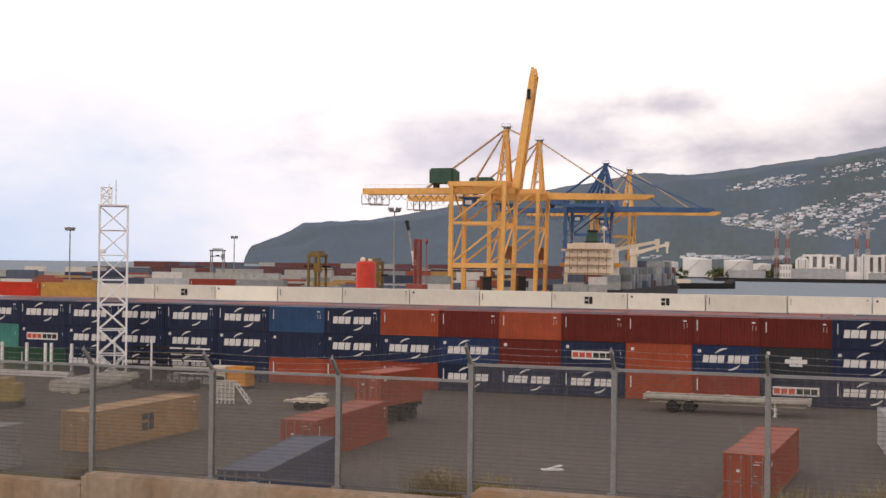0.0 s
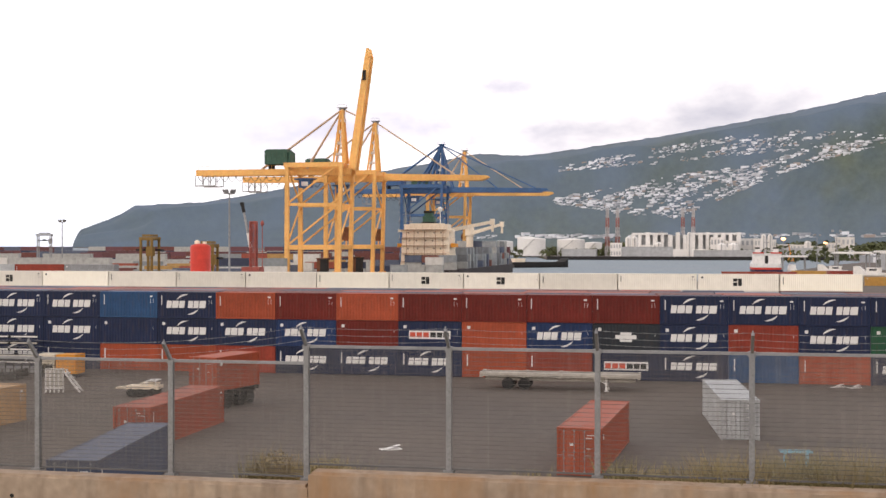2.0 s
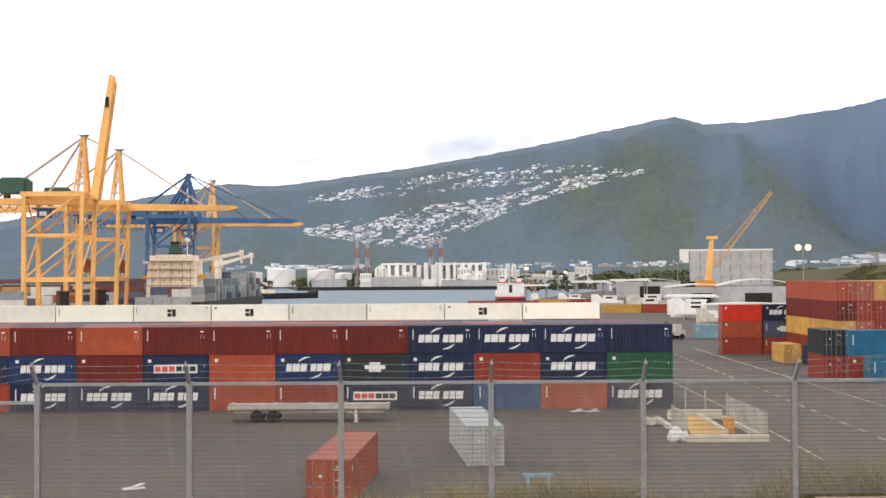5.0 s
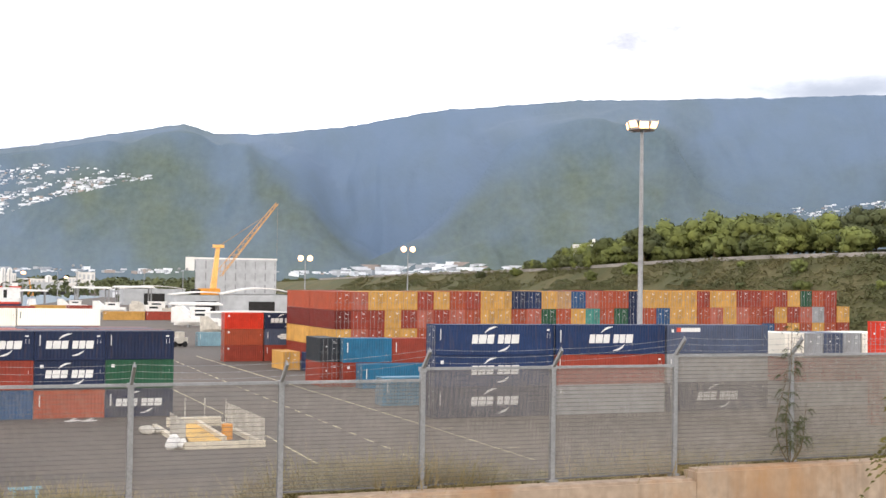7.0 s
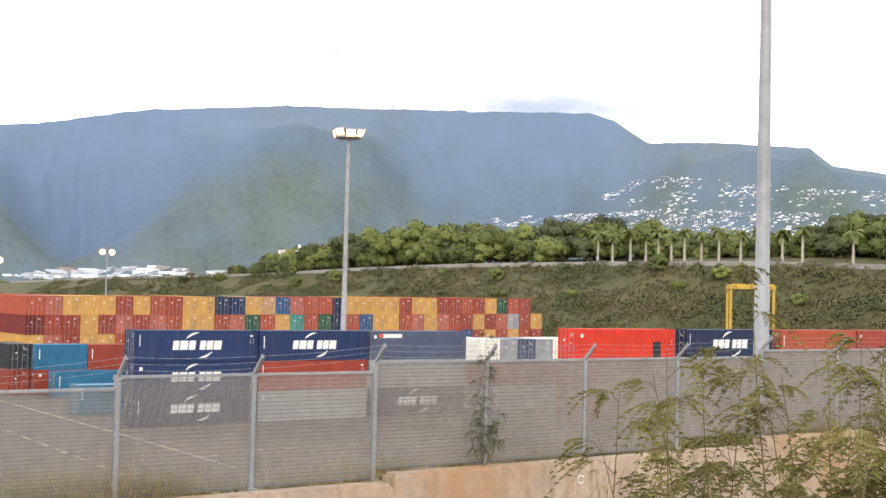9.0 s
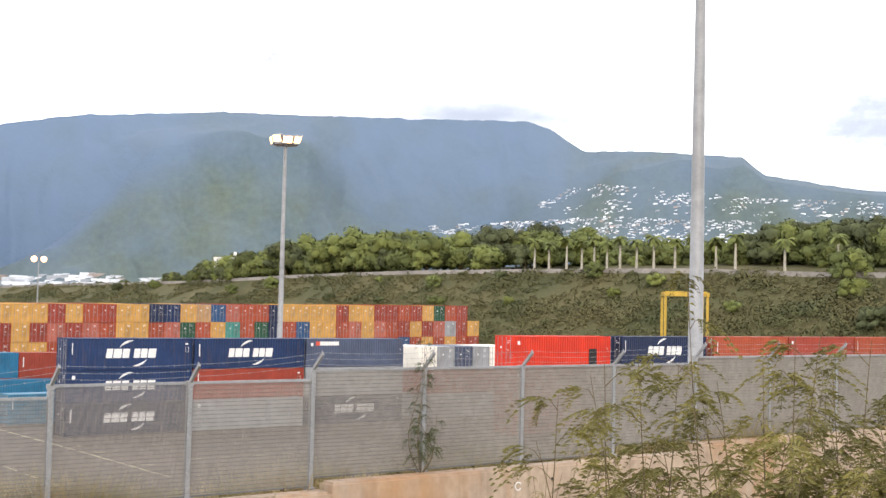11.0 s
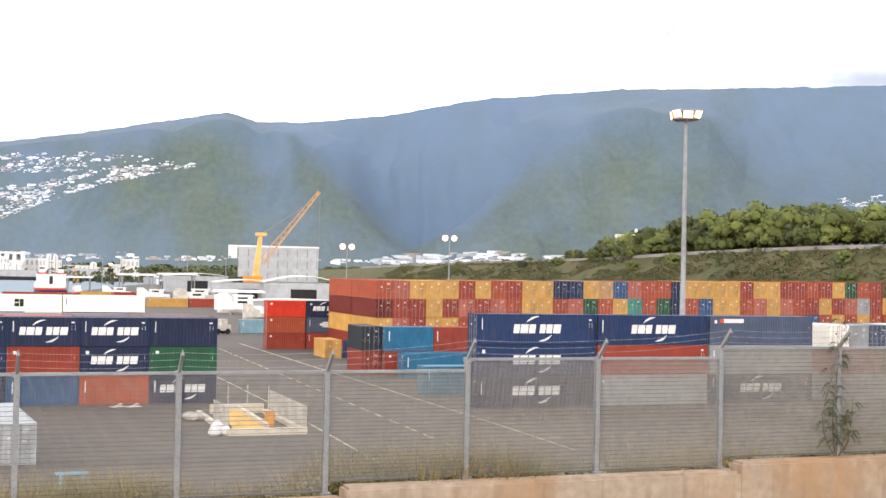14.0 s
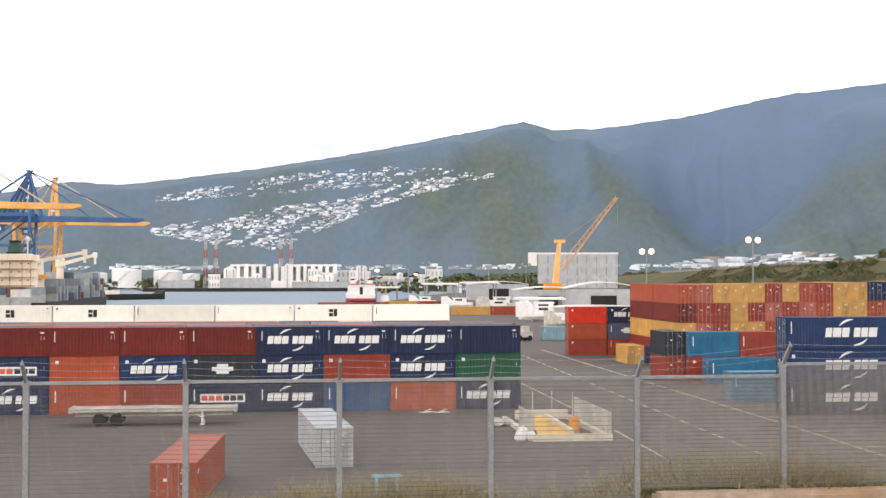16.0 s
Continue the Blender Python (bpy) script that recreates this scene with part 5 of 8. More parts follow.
ship = thing("container_ship", "container ship with cream superstructure moored at the quay", "ship", pose(2.6, -9, 0))
part("hull", made(ship_hull, -105.5, -83.5, 436, 598, -4, 3.2), material("ship_hull_paint", (0.050, 0.040, 0.042), 0.6, 0, 0.3, 0.1, 1, 0.05, dirt=0.4), ship)
tower = part("superstructure", made(lambda bm: box(bm, -106, -88, 447, 459, 3.2, 6.0)), M["cream"], ship)
for k in range(1, 5):
    part("deck_level", made(lambda bm: box(bm, -106 + 0.1 * k, -88 - 0.1 * k, 447 + 0.3 * k, 459, 3.2 + 2.85 * k, 6.0 + 2.85 * k)), M["cream"], tower)
for k in range(1, 6):
    part("deck_edge", made(lambda bm: box(bm, -105.6, -89.4, 446.6, 460, 3.1 + 2.85 * k, 3.24 + 2.85 * k)), M["ship_rust"], tower)
for x in (-103.8, -101.0, -97.2, -93.2, -90.4):
    part("deck_pillar", made(lambda bm: box(bm, x, x + 0.18, 446.6, 446.8, 3.2, 17.0)), M["ship_rust"], tower)
for k in range(5):
    for i in range(5):
        x = -103.6 + i * 3.0 + 0.5 * ((i + k) % 2)
        part("window", made(lambda bm: box(bm, x, x + 0.5, 446.9 + 0.3 * k - 0.02, 447.05 + 0.3 * k, 4.7 + 2.85 * k, 5.2 + 2.85 * k)), M["ship_window"], tower)
part("bridge", made(lambda bm: (box(bm, -105, -89, 448.5, 455, 17.4, 19.4), box(bm, -107.4, -87.4, 449, 453, 16.6, 17.5), box(bm, -103, -91, 449, 454, 19.4, 19.7))), M["cream"], ship)
part("funnel", made(lambda bm: (box(bm, -99.6, -95.6, 455, 459.5, 16, 22.4), box(bm, -99.0, -96.2, 455.4, 459.1, 22.4, 23.6))), M["crane_green"], ship)
part("funnel_cap", made(lambda bm: (box(bm, -99.2, -96.0, 455.2, 459.3, 23.6, 24.4), box(bm, -100.0, -95.2, 454.6, 459.9, 19.3, 20.3))), M["dark"], ship)
part("radar_mast", made(lambda bm: (rod(bm, (-92.4, 452, 19.4), (-92.4, 452, 24), 0.2), lathe(bm, [(0.1, 23.8), (0.8, 24.2), (0.95, 24.8), (0.7, 25.4), (0.1, 25.7)], 14, (-92.4, 452)))), M["white"], ship)
for x, top in ((-105.0, 27.0), (-89.4, 28.0), (-103.4, 24.0)):
    part("aerial_post", made(lambda bm: (rod(bm, (x, 451, 17.4), (x, 451, top), 0.22, 0.10), beam(bm, (x - 1.1, 451, top * 0.85), (x + 1.1, 451, top * 0.85), 0.2))), M["steel"], ship)
for x, y, reach in ((-96.5, 470, 20.5), (-95.5, 530, 14.0)):
    dc = part("deck_crane", made(lambda bm: (lathe(bm, [(1.5, 3.2), (1.5, 15.4), (1.9, 15.8), (1.9, 18.8), (1.3, 19.4)], 14, (x, y)),)), M["cream"], ship)
    part("jib", made(lambda bm: (beam(bm, (x, y - 0.9, 16.6), (x + reach, y - 0.9, 20.6), 0.6, 1.6, 0.5, 1.0), beam(bm, (x, y + 0.9, 16.6), (x + reach, y + 0.9, 20.6), 0.6, 1.6, 0.5, 1.0), box(bm, x + reach - 1.0, x + reach + 0.5, y - 1.2, y + 1.2, 19.4, 21.6), box(bm, x + reach - 0.6, x + reach + 0.2, y - 0.5, y + 0.5, 16.8, 19.4))), M["cream"], dc)
for i in range(2):
    part("lifeboat", made(lambda bm: beam(bm, (-106.8 + 19.6 * i, 449, 11.8), (-106.8 + 19.6 * i, 456, 11.8), 1.6, 1.4, 1.3, 1.1)), M["orange"], ship)

# tug with a red, white and dark blue hull
tug = thing("harbour_tug", "red and white harbour tug afloat in the basin", "tugboat", pose(35, 636, -1.8))
part("hull", made(ship_hull, -7.5, 7.5, -9, 18, -1, 1.5, 0.85, 9), material("tug_blue_hull", (0.02, 0.025, 0.07), 0.5, 0, 0.2, 0.4, 4, 0.05), tug)
part("red_belt", made(ship_hull, -7.6, 7.6, -9.1, 18.1, 1.5, 2.5, 0.99, 9), M["red"], tug)
part("bulwark", made(ship_hull, -7.5, 7.5, -9.05, 18.05, 2.5, 4.4, 0.99, 9), M["white"], tug)
part("deckhouse", made(lambda bm: (box(bm, -6.6, 6.6, -6, 5, 4.4, 9.0), box(bm, -6.9, 6.9, -6.4, 5.4, 9.0, 9.3))), M["white"], tug)
part("roof_rail", made(lambda bm: (box(bm, -6.9, -1.6, -6.45, -6.3, 9.3, 9.9), box(bm, 1.6, 6.9, -6.45, -6.3, 9.3, 9.9))), M["red"], tug)
part("doorway", made(lambda bm: box(bm, -1.1, 0.5, -6.12, -5.98, 4.4, 8.2)), M["dark"], tug)
for x in (-4.3, 4.3):
    part("funnel", made(lambda bm: (box(bm, x - 1.3, x + 1.3, -3, 1, 9.3, 11.6), box(bm, x - 1.4, x + 1.4, -3.1, 1.1, 11.2, 11.6))), M["white"], tug)
    part("funnel_cap", made(lambda bm: box(bm, x - 1.1, x + 1.1, -2.6, 0.6, 11.6, 12.3)), M["dark"], tug)
part("mast", made(lambda bm: (rod(bm, (0, 0, 9.3), (0, 0, 17), 0.14), box(bm, -1.1, 1.1, -0.1, 0.1, 14.6, 14.9))), M["steel"], tug)

launch = thing("work_boat", "small white work boat beside the tug", "boat", pose(47, 632, -1.8))
part("hull", made(ship_hull, -2.2, 2.2, -6, 6, -0.6, 1.5, 0.7, 4), M["white"], launch)
part("cabin", made(lambda bm: box(bm, -1.5, 1.5, -3, 1, 1.5, 4)), M["white"], launch)
part("mast", made(lambda bm: (rod(bm, (0, -1, 4), (0, -1, 10), 0.1), rod(bm, (0, -1, 9.4), (0, 4, 4.5), 0.06))), M["steel"], launch)
barge = thing("barge", "low dark barge moored beyond the ship", "barge", pose(-92, 742, -1.8, 0, 0, -52))
part("hull", made(ship_hull, -5, 5, -22, 22, -0.8, 3.2, 0.9, 5), M["dark"], barge)
part("deckhouse", made(lambda bm: box(bm, -2.5, 2.5, -16, -9, 3.2, 5.4)), M["cream"], barge)

# ---------------------------------------------------------------- floodlight masts
def flood_mast(x, y, z0, height, r0, r1, heads, label, lit=True, ring=True):
    ob = thing("floodlight_mast", label, "mast", pose(x, y, z0), "floodlight masts")
    part("pole", made(lambda bm: lathe(bm, [(r0 * 1.7, 0), (r0 * 1.7, 0.12), (r0, 0.14), (r0 * 0.55 + r1 * 0.45, height * 0.5), (r1, height - 0.4), (r1, height)], 16)), M["steel"], ob, smooth=True)
    if ring:
        part("head_frame", made(lambda bm: (lathe(bm, [(1.5, height - 0.25), (1.55, height - 0.2), (1.55, height - 0.05), (1.5, height)], 20), beam(bm, (-1.6, 0, height + 0.3), (1.6, 0, height + 0.3), 0.12))), M["steel"], ob)
    # lit heads are made larger, standing in for the glow around the lamps
    tilts = random.Random(int(abs(x)))
    for k in range(heads):
        if ring:
            a = 360 * k / heads + 22
            w = 0.56 if lit else 0.46
            at = pose(1.42 * math.cos(radians(a)), 1.42 * math.sin(radians(a)), height, 0, 0, a + 90) @ pose(0, 0, 0.42 + tilts.uniform(-0.12, 0.22), 18 + tilts.uniform(-8, 14))
            h = part("floodlight", made(lambda bm: (box(bm, -w, w, -0.3, 0.18, -0.42, 0.42), box(bm, -0.1, 0.1, -0.1, 0.1, -0.82, -0.40))), M["steel"], ob)
            part("lens", made(lambda bm: box(bm, -w * 0.96, w * 0.96, -0.345, -0.302, -0.40, 0.40)), M["lamp"] if lit else M["steel"], h)
        else:
            # round head with its lens towards local -y
            w = 1.05 if lit else 0.6
            at = pose((k - (heads - 1) / 2) * 3.2, 0, height + 0.5, 0, 0, -16) @ pose(0, 0.4, 0.3, 90)
            h = part("floodlight", made(lambda bm: lathe(bm, [(w * 0.5, 0), (w * 0.9, 0.3), (w, 0.75), (w, 0.95), (w * 0.92, 0.96)], 14)), M["steel"], ob)
            part("lens", made(lambda bm: lathe(bm, [(w * 0.9, 0.97), (w * 0.86, 1.02), (w * 0.5, 1.12), (0.1, 1.16)], 14)), M["lamp"] if lit else M["steel"], h)
        h.matrix_basis = at
    return ob


flood_mast(78.1, 128.1, 0, 31.2, 0.36, 0.20, 8, "tall grey floodlight mast with lit lamps behind the stacks")
flood_mast(42.57, 35.5, 1.6, 33.0, 0.37, 0.17, 8, "tall grey floodlight mast on the bank inside the fence")
flood_mast(117, 405, 0, 19.4, 0.28, 0.16, 2, "floodlight mast with glowing lamps by the far quay", ring=False)
flood_mast(149.5, 394, 0, 23.0, 0.28, 0.16, 2, "floodlight mast with two glowing lamps near the embankment", ring=False)
flood_mast(-118.4, 308.1, 0, 25.6, 0.30, 0.18, 6, "grey floodlight mast among the container rows", False)
flood_mast(-260.5, 367, 0, 22.0, 0.30, 0.18, 6, "slim floodlight mast in the far yard", False)
flood_mast(-283, 527, 0, 22.4, 0.30, 0.18, 6, "slim floodlight mast in the far yard", False)
for x, y, h in ((60, 560, 17), (98, 520, 16), (64, 690, 16), (40, 900, 18), (120, 760, 17), (-30, 1180, 22)):
    flood_mast(x, y, 0, h, 0.22, 0.14, 2, "thin grey lamp post on the far quay", False, False)
for x, y, h in ((32, 640, 14.0), (76, 870, 12.0)):
    p = thing("quay_lamp", "lit sodium street lamp on the far quay", "street lamp", pose(x + 14, y + 40, 0), "quay lamps")
    part("pole", made(lambda bm: lathe(bm, [(0.25, 0), (0.14, h)], 10)), M["steel"], p)
    part("lantern", made(lambda bm: lathe(bm, [(0.5, h), (1.2, h + 0.4), (1.2, h + 1.2), (0.4, h + 1.6)], 10)), M["lamp"], p)

# ---------------------------------------------------------------- white lattice tower
def lattice(bm, w, z0, z1, step, t, double=1e9):
    for i, j in ((-1, -1), (1, -1), (1, 1), (-1, 1)):
        rod(bm, (i * w / 2, j * w / 2, z0), (i * w / 2, j * w / 2, z1), t * 1.5, n=6)
    z, k = z0, 0
    while z < z1 - 0.1:
        zz = min(z + step, z1)
        c = [(-w / 2, -w / 2), (w / 2, -w / 2), (w / 2, w / 2), (-w / 2, w / 2)]
        for q in range(4):
            a, b = c[q], c[(q + 1) % 4]
            rod(bm, (*a, zz), (*b, zz), t, n=5)
            rod(bm, (*a, z), (*b, zz), t, n=5)
            if z < double:
                rod(bm, (*b, z), (*a, zz), t, n=5)
        z, k = zz, k + 1


lt = thing("lattice_tower", "white steel lattice tower in front of the stacked containers", "tower", pose(-74.28, 111.82, 0, 0, 0, 33.4))
part("shaft", made(lattice, 2.82, 0, 17.9, 2.56, 0.066, 10.5), M["tower_white"], lt)
part("top_section", made(lattice, 1.0, 18.0, 19.8, 0.9, 0.06), M["tower_white"], lt).location.x = -0.75
part("platform", made(lambda bm: box(bm, -1.5, 1.5, -1.5, 1.5, 17.85, 18.0)), M["tower_white"], lt)
part("antenna", made(lambda bm: (rod(bm, (0.2, 0, 17.9), (0.2, 0, 20.6), 0.06), rod(bm, (-0.5, 0.3, 17.9), (-0.5, 0.3, 20.2), 0.05), rod(bm, (-1.0, -0.5, 13), (-1.0, -0.5, 13.4), 0.3))), M["tower_white"], lt)
part("footing", made(lambda bm: box(bm, -2, 2, -2, 2, -0.05, 0.3)), M["pale_concrete"], lt)

# ---------------------------------------------------------------- straddle carriers
def straddle(x, y, turn, height, label, mat="yellow", length=9.5, width=5.0, slim=0.45):
    ob = thing("straddle_carrier", label, "straddle carrier", pose(x, y, 0, 0, 0, turn), "straddle carriers")
    for i in (-1, 1):
        for j in (-1, 1):
            part("leg", made(lambda bm: beam(bm, (i * length / 2 * 0.8, j * width / 2, 1.4), (i * length / 2 * 0.8, j * width / 2, height - 0.8), slim, slim * 0.95)), M[mat], ob)
    for j in (-1, 1):
        part("top_beam", made(lambda bm: beam(bm, (-length / 2, j * width / 2, height - 0.6), (length / 2, j * width / 2, height - 0.6), slim, slim * 1.5)), M[mat], ob)
        part("wheel_beam", made(lambda bm: beam(bm, (-length / 2, j * width / 2, 1.2), (length / 2, j * width / 2, 1.2), 0.7, 0.8)), M[mat], ob)
        for k in range(4):
            xx = -length / 2 + 0.9 + k * (length - 1.8) / 3
            part("wheel", made(lambda bm: rod(bm, (xx, j * width / 2 - 0.25, 0.7), (xx, j * width / 2 + 0.25, 0.7), 0.7, n=14)), M["rubber"], ob)
    for i in (-1, 1):
        part("end_beam", made(lambda bm: beam(bm, (i * length / 2 * 0.8, -width / 2, height - 0.5), (i * length / 2 * 0.8, width / 2, height - 0.5), 0.45, 0.6)), M[mat], ob)
    if slim > 0.4:
        part("spreader", made(lambda bm: (box(bm, -3, 3, -1.1, 1.1, height - 3.4, height - 3.0), box(bm, -0.6, 0.6, -1.6, 1.6, height - 3.0, height - 2.6))), M["dark"], ob)
        part("cab", made(lambda bm: (box(bm, length / 2 - 1.2, length / 2 + 0.4, -width / 2 - 1.3, -width / 2 + 0.1, height - 4.6, height - 2.4))), M[mat], ob)
        part("engine_deck", made(lambda bm: box(bm, -length * 0.3, length * 0.3, -width / 2 - 0.1, width / 2 + 0.1, height - 0.1, height + 0.4)), M[mat], ob)
    return ob


straddle(-124.5, 273, 0, 14.2, "faded yellow straddle carrier among the container rows", "dull_yellow", width=4, length=3.4, slim=0.5)
straddle(-290.7, 525, 20, 17, "grey straddle carrier in the far yard", "steel", length=7)
straddle(-101.6, 252, 10, 12.6, "dark yellow straddle carrier behind the red silo", "dull_yellow", length=3.6, slim=0.5)
straddle(129.5, 110.2, 45, 15.1, "yellow straddle carrier beyond the red containers", length=8.8, width=5.4, slim=0.34)

# red silo
silo = thing("red_silo", "bright red cylindrical tank standing above the container rows", "tank", pose(-95.2, 232, 0))
part("shell", made(lambda bm: lathe(bm, [(2.05, 0), (2.05, 0.3), (1.98, 0.32), (1.98, 6), (2.04, 6.02), (2.04, 6.2), (1.98, 6.22), (1.98, 11.8), (1.75, 12.2), (0.5, 12.5)], 32)), M["red"], silo, smooth=True)
part("top_fitting", made(lambda bm: (lathe(bm, [(0.5, 12.4), (0.5, 13.0), (0.1, 13.2)], 12, (-0.7, 0)), lathe(bm, [(0.4, 12.4), (0.4, 12.9)], 12, (0.8, 0.2)))), M["cream"], silo)

# red mobile harbour crane with a dark boom
mc = thing("mobile_crane", "red mobile harbour crane with a raised dark boom", "crane", pose(-112.5, 310, 0))
part("chassis", made(lambda bm: (box(bm, -4, 4, -2, 2, 0.9, 2.2), box(bm, -5, -4.4, -3.4, 3.4, 0.6, 1.4), box(bm, 4.4, 5, -3.4, 3.4, 0.6, 1.4))), M["dull_red"], mc)
part("house", made(lambda bm: (box(bm, -2.6, 2.2, -1.9, 1.9, 2.2, 6.4), box(bm, -3.6, -2.6, -1.6, 1.6, 2.6, 5.2))), M["dull_red"], mc)
part("tower", made(lattice, 1.5, 6.4, 18.2, 1.4, 0.11), M["dull_red"], mc)
boom = part("boom", made(lambda bm: beam(bm, (-0.8, 0, 11.4), (-1.5, 0, 15.2), 0.8, 0.7, 0.7, 0.6)), M["white"], mc)
part("boom_section", made(lambda bm: beam(bm, (-1.5, 0, 15.2), (-2.7, 0, 21.0), 0.6, 0.55, 0.45, 0.4)), M["steel"], boom)
part("boom_tip", made(lambda bm: (beam(bm, (-2.6, 0, 20.6), (-3.1, 0, 22.8), 0.7), rod(bm, (-3.1, -0.4, 22.8), (-3.1, 0.4, 22.8), 0.5, n=12))), M["dark"], boom)
part("beacon_ball", made(lambda bm: lathe(bm, [(0.1, 16.9), (0.4, 17.3), (0.5, 17.7), (0.4, 18.1), (0.1, 18.5)], 14, (2.4, 0))), M["dull_red"], mc, smooth=True)
part("beacon_pole", made(lambda bm: rod(bm, (2.4, 0, 6.3), (2.4, 0, 17), 0.12)), M["dull_red"], mc)
for i in (-3, -1, 1, 3):
    part("wheel", made(lambda bm: rod(bm, (i, -2.2, 0.7), (i, 2.2, 0.7), 0.7, n=14)), M["rubber"], mc)

# orange slewing harbour crane with lattice jib
hc = thing("harbour_crane", "orange-yellow mobile harbour crane with a lattice jib", "crane", pose(104, 489, 0))
part("portal", made(lambda bm: (box(bm, -5, 5, -5, 5, 3.4, 5.2), box(bm, -5, -3.6, -5, 5, 0, 3.4), box(bm, 3.6, 5, -5, 5, 0, 3.4))), M["crane_green"], hc)
part("house", made(lambda bm: (box(bm, -5.5, 2.4, -2.2, 2.2, 5.2, 9.2), lathe(bm, [(2.4, 5.1), (2.4, 5.9)], 20))), M["orange"], hc)
part("tower", made(lambda bm: (beam(bm, (0.0, 0, 9), (1.6, 0, 25.4), 2.6, 2.2, 1.5, 1.4), box(bm, -0.2, 3.8, -1.5, 1.5, 25.2, 26.4))), M["crane_yellow"], hc)
part("counter_weight", made(lambda bm: box(bm, -8.2, -5.5, -2.4, 2.4, 5.6, 8.8)), M["dark"], hc)


def jib_mesh(bm):
    a, b = Vector((3, 0, 14)), Vector((25.5, 0, 43.4))
    up = Vector((-0.8, 0, 0.6))
    n = 13
    def pts(u):
        w = 1.5 * (1 - 0.75 * u) + 0.2
        c = a.lerp(b, u)
        return [c + Vector((0, -w, 0)) , c + Vector((0, w, 0)), c + up * w * 1.5]
    for k in range(n):
        p, q = pts(k / n), pts((k + 1) / n)
        for i in range(3):
            rod(bm, p[i], q[i], 0.16, n=5)
            rod(bm, p[i], q[(i + 1) % 3], 0.10, n=4)


part("jib", made(jib_mesh), M["jib"], hc)
part("jib_stay", made(lambda bm: (rod(bm, (2.4, -0.8, 26.2), (22, -0.5, 39.4), 0.10, n=4), rod(bm, (2.4, 0.8, 26.2), (22, 0.5, 39.4), 0.10, n=4))), M["cable"], hc)
part("hoist_rope", made(lambda bm: rod(bm, (25.4, 0, 43.2), (25.4, 0, 22), 0.05, n=4)), M["cable"], hc)

# ---------------------------------------------------------------- flatbed trailer and yard gear
tr = thing("flatbed_trailer", "pale skeletal flatbed trailer parked before the front row", "trailer", pose(-11.4, 107.3, 0))
part("deck", made(lambda bm: (box(bm, -6.8, 6.8, -1.22, -0.95, 1.15, 1.45), box(bm, -6.8, 6.8, 0.95, 1.22, 1.15, 1.45), box(bm, -6.8, 6.8, -0.95, 0.95, 1.3, 1.4))), M["pale_concrete"], tr)
part("spine", made(lambda bm: (box(bm, -6.4, 6.4, -0.62, -0.42, 0.75, 1.3), box(bm, -6.4, 6.4, 0.42, 0.62, 0.75, 1.3))), M["pale_concrete"], tr)
for x in (-6.7, -3, 0, 3, 6.7):
    part("bolster", made(lambda bm: box(bm, x - 0.12, x + 0.12, -1.24, 1.24, 1.06, 1.5)), M["pale_concrete"], tr)
for x in (-4.4, -3.0):
    part("axle", made(lambda bm: rod(bm, (x, -1.0, 0.52), (x, 1.0, 0.52), 0.09)), M["dark"], tr)
    for y in (-1.1, 0.8):
        w = part("tyre", made(lambda bm: lathe(bm, [(0.30, -0.16), (0.50, -0.15), (0.52, -0.1), (0.52, 0.1), (0.50, 0.15), (0.30, 0.16)], 20)), M["rubber"], tr, smooth=False)
        w.matrix_basis = pose(x, y + 0.15, 0.52, 90)
        part("rim", made(lambda bm: lathe(bm, [(0.29, -0.12), (0.2, 0.0), (0.29, 0.12)], 14)), M["steel"], w)
for y in (-0.8, 0.8):
    part("landing_leg", made(lambda bm: (box(bm, 3.9, 4.08, y - 0.09, y + 0.09, 0.06, 1.2), box(bm, 3.8, 4.18, y - 0.16, y + 0.16, 0, 0.07), beam(bm, (4.0, y, 0.6), (2.9, y, 1.2), 0.07))), M["white"], tr)

# container standing on a chassis
ch = thing("container_chassis", "dark road chassis under a pale red container", "trailer", pose(-35.7, 91.6, 0, 0, 0, 78))
part("chassis_frame", made(lambda bm: (box(bm, -3.4, 3.2, -0.7, -0.5, 0.85, 1.3), box(bm, -3.4, 3.2, 0.5, 0.7, 0.85, 1.3), box(bm, -3.2, -3.0, -1.2, 1.2, 1.1, 1.4), box(bm, 2.8, 3.0, -1.2, 1.2, 1.1, 1.4))), M["dark"], ch)
for x in (-2.6, -1.3, 0.6, 1.9):
    for y in (-1.0, 0.75):
        part("tyre", made(lambda bm: rod(bm, (x, y - 0.12, 0.52), (x, y + 0.38, 0.52), 0.52, n=18)), M["rubber"], ch)
part("mudguard", made(lambda bm: box(bm, -3.5, -3.42, -1.15, 1.15, 0.3, 0.85)), M["dark"], ch)
container("o", 6.06, H20, pose(-35.7, 91.6, 1.4, 0, 0, 78), "loose containers", seed=1, where="standing on a road chassis")

# weighing pit with white kerbs, railings and an orange ramp
pit = thing("weighing_ramp", "white-kerbed loading ramp with railings and an orange plate", "ramp", pose(0, 0, 0))
for a in ((17.9, 24.0, 92.5, 93.0, 0.5), (17.9, 18.3, 93.0, 106.6, 0.35), (23.6, 24.0, 93.0, 106.6, 0.35), (19.2, 23.8, 107.0, 107.6, 0.75)):
    part("kerb", made(lambda bm: box(bm, a[0], a[1], a[2], a[3], -0.02, a[4])), M["cream_kerb"], pit)
part("ramp_plate", made(lambda bm: beam(bm, (20.1, 95.2, 0.12), (20.5, 105.0, 0.42), 2.5, 0.14, 1.3, 0.14)), M["ramp_yellow"], pit)
part("ramp_rail", made(lambda bm: beam(bm, (21.55, 95.6, 0.30), (21.3, 105.4, 0.62), 0.34, 0.4)), M["cream_kerb"], pit)
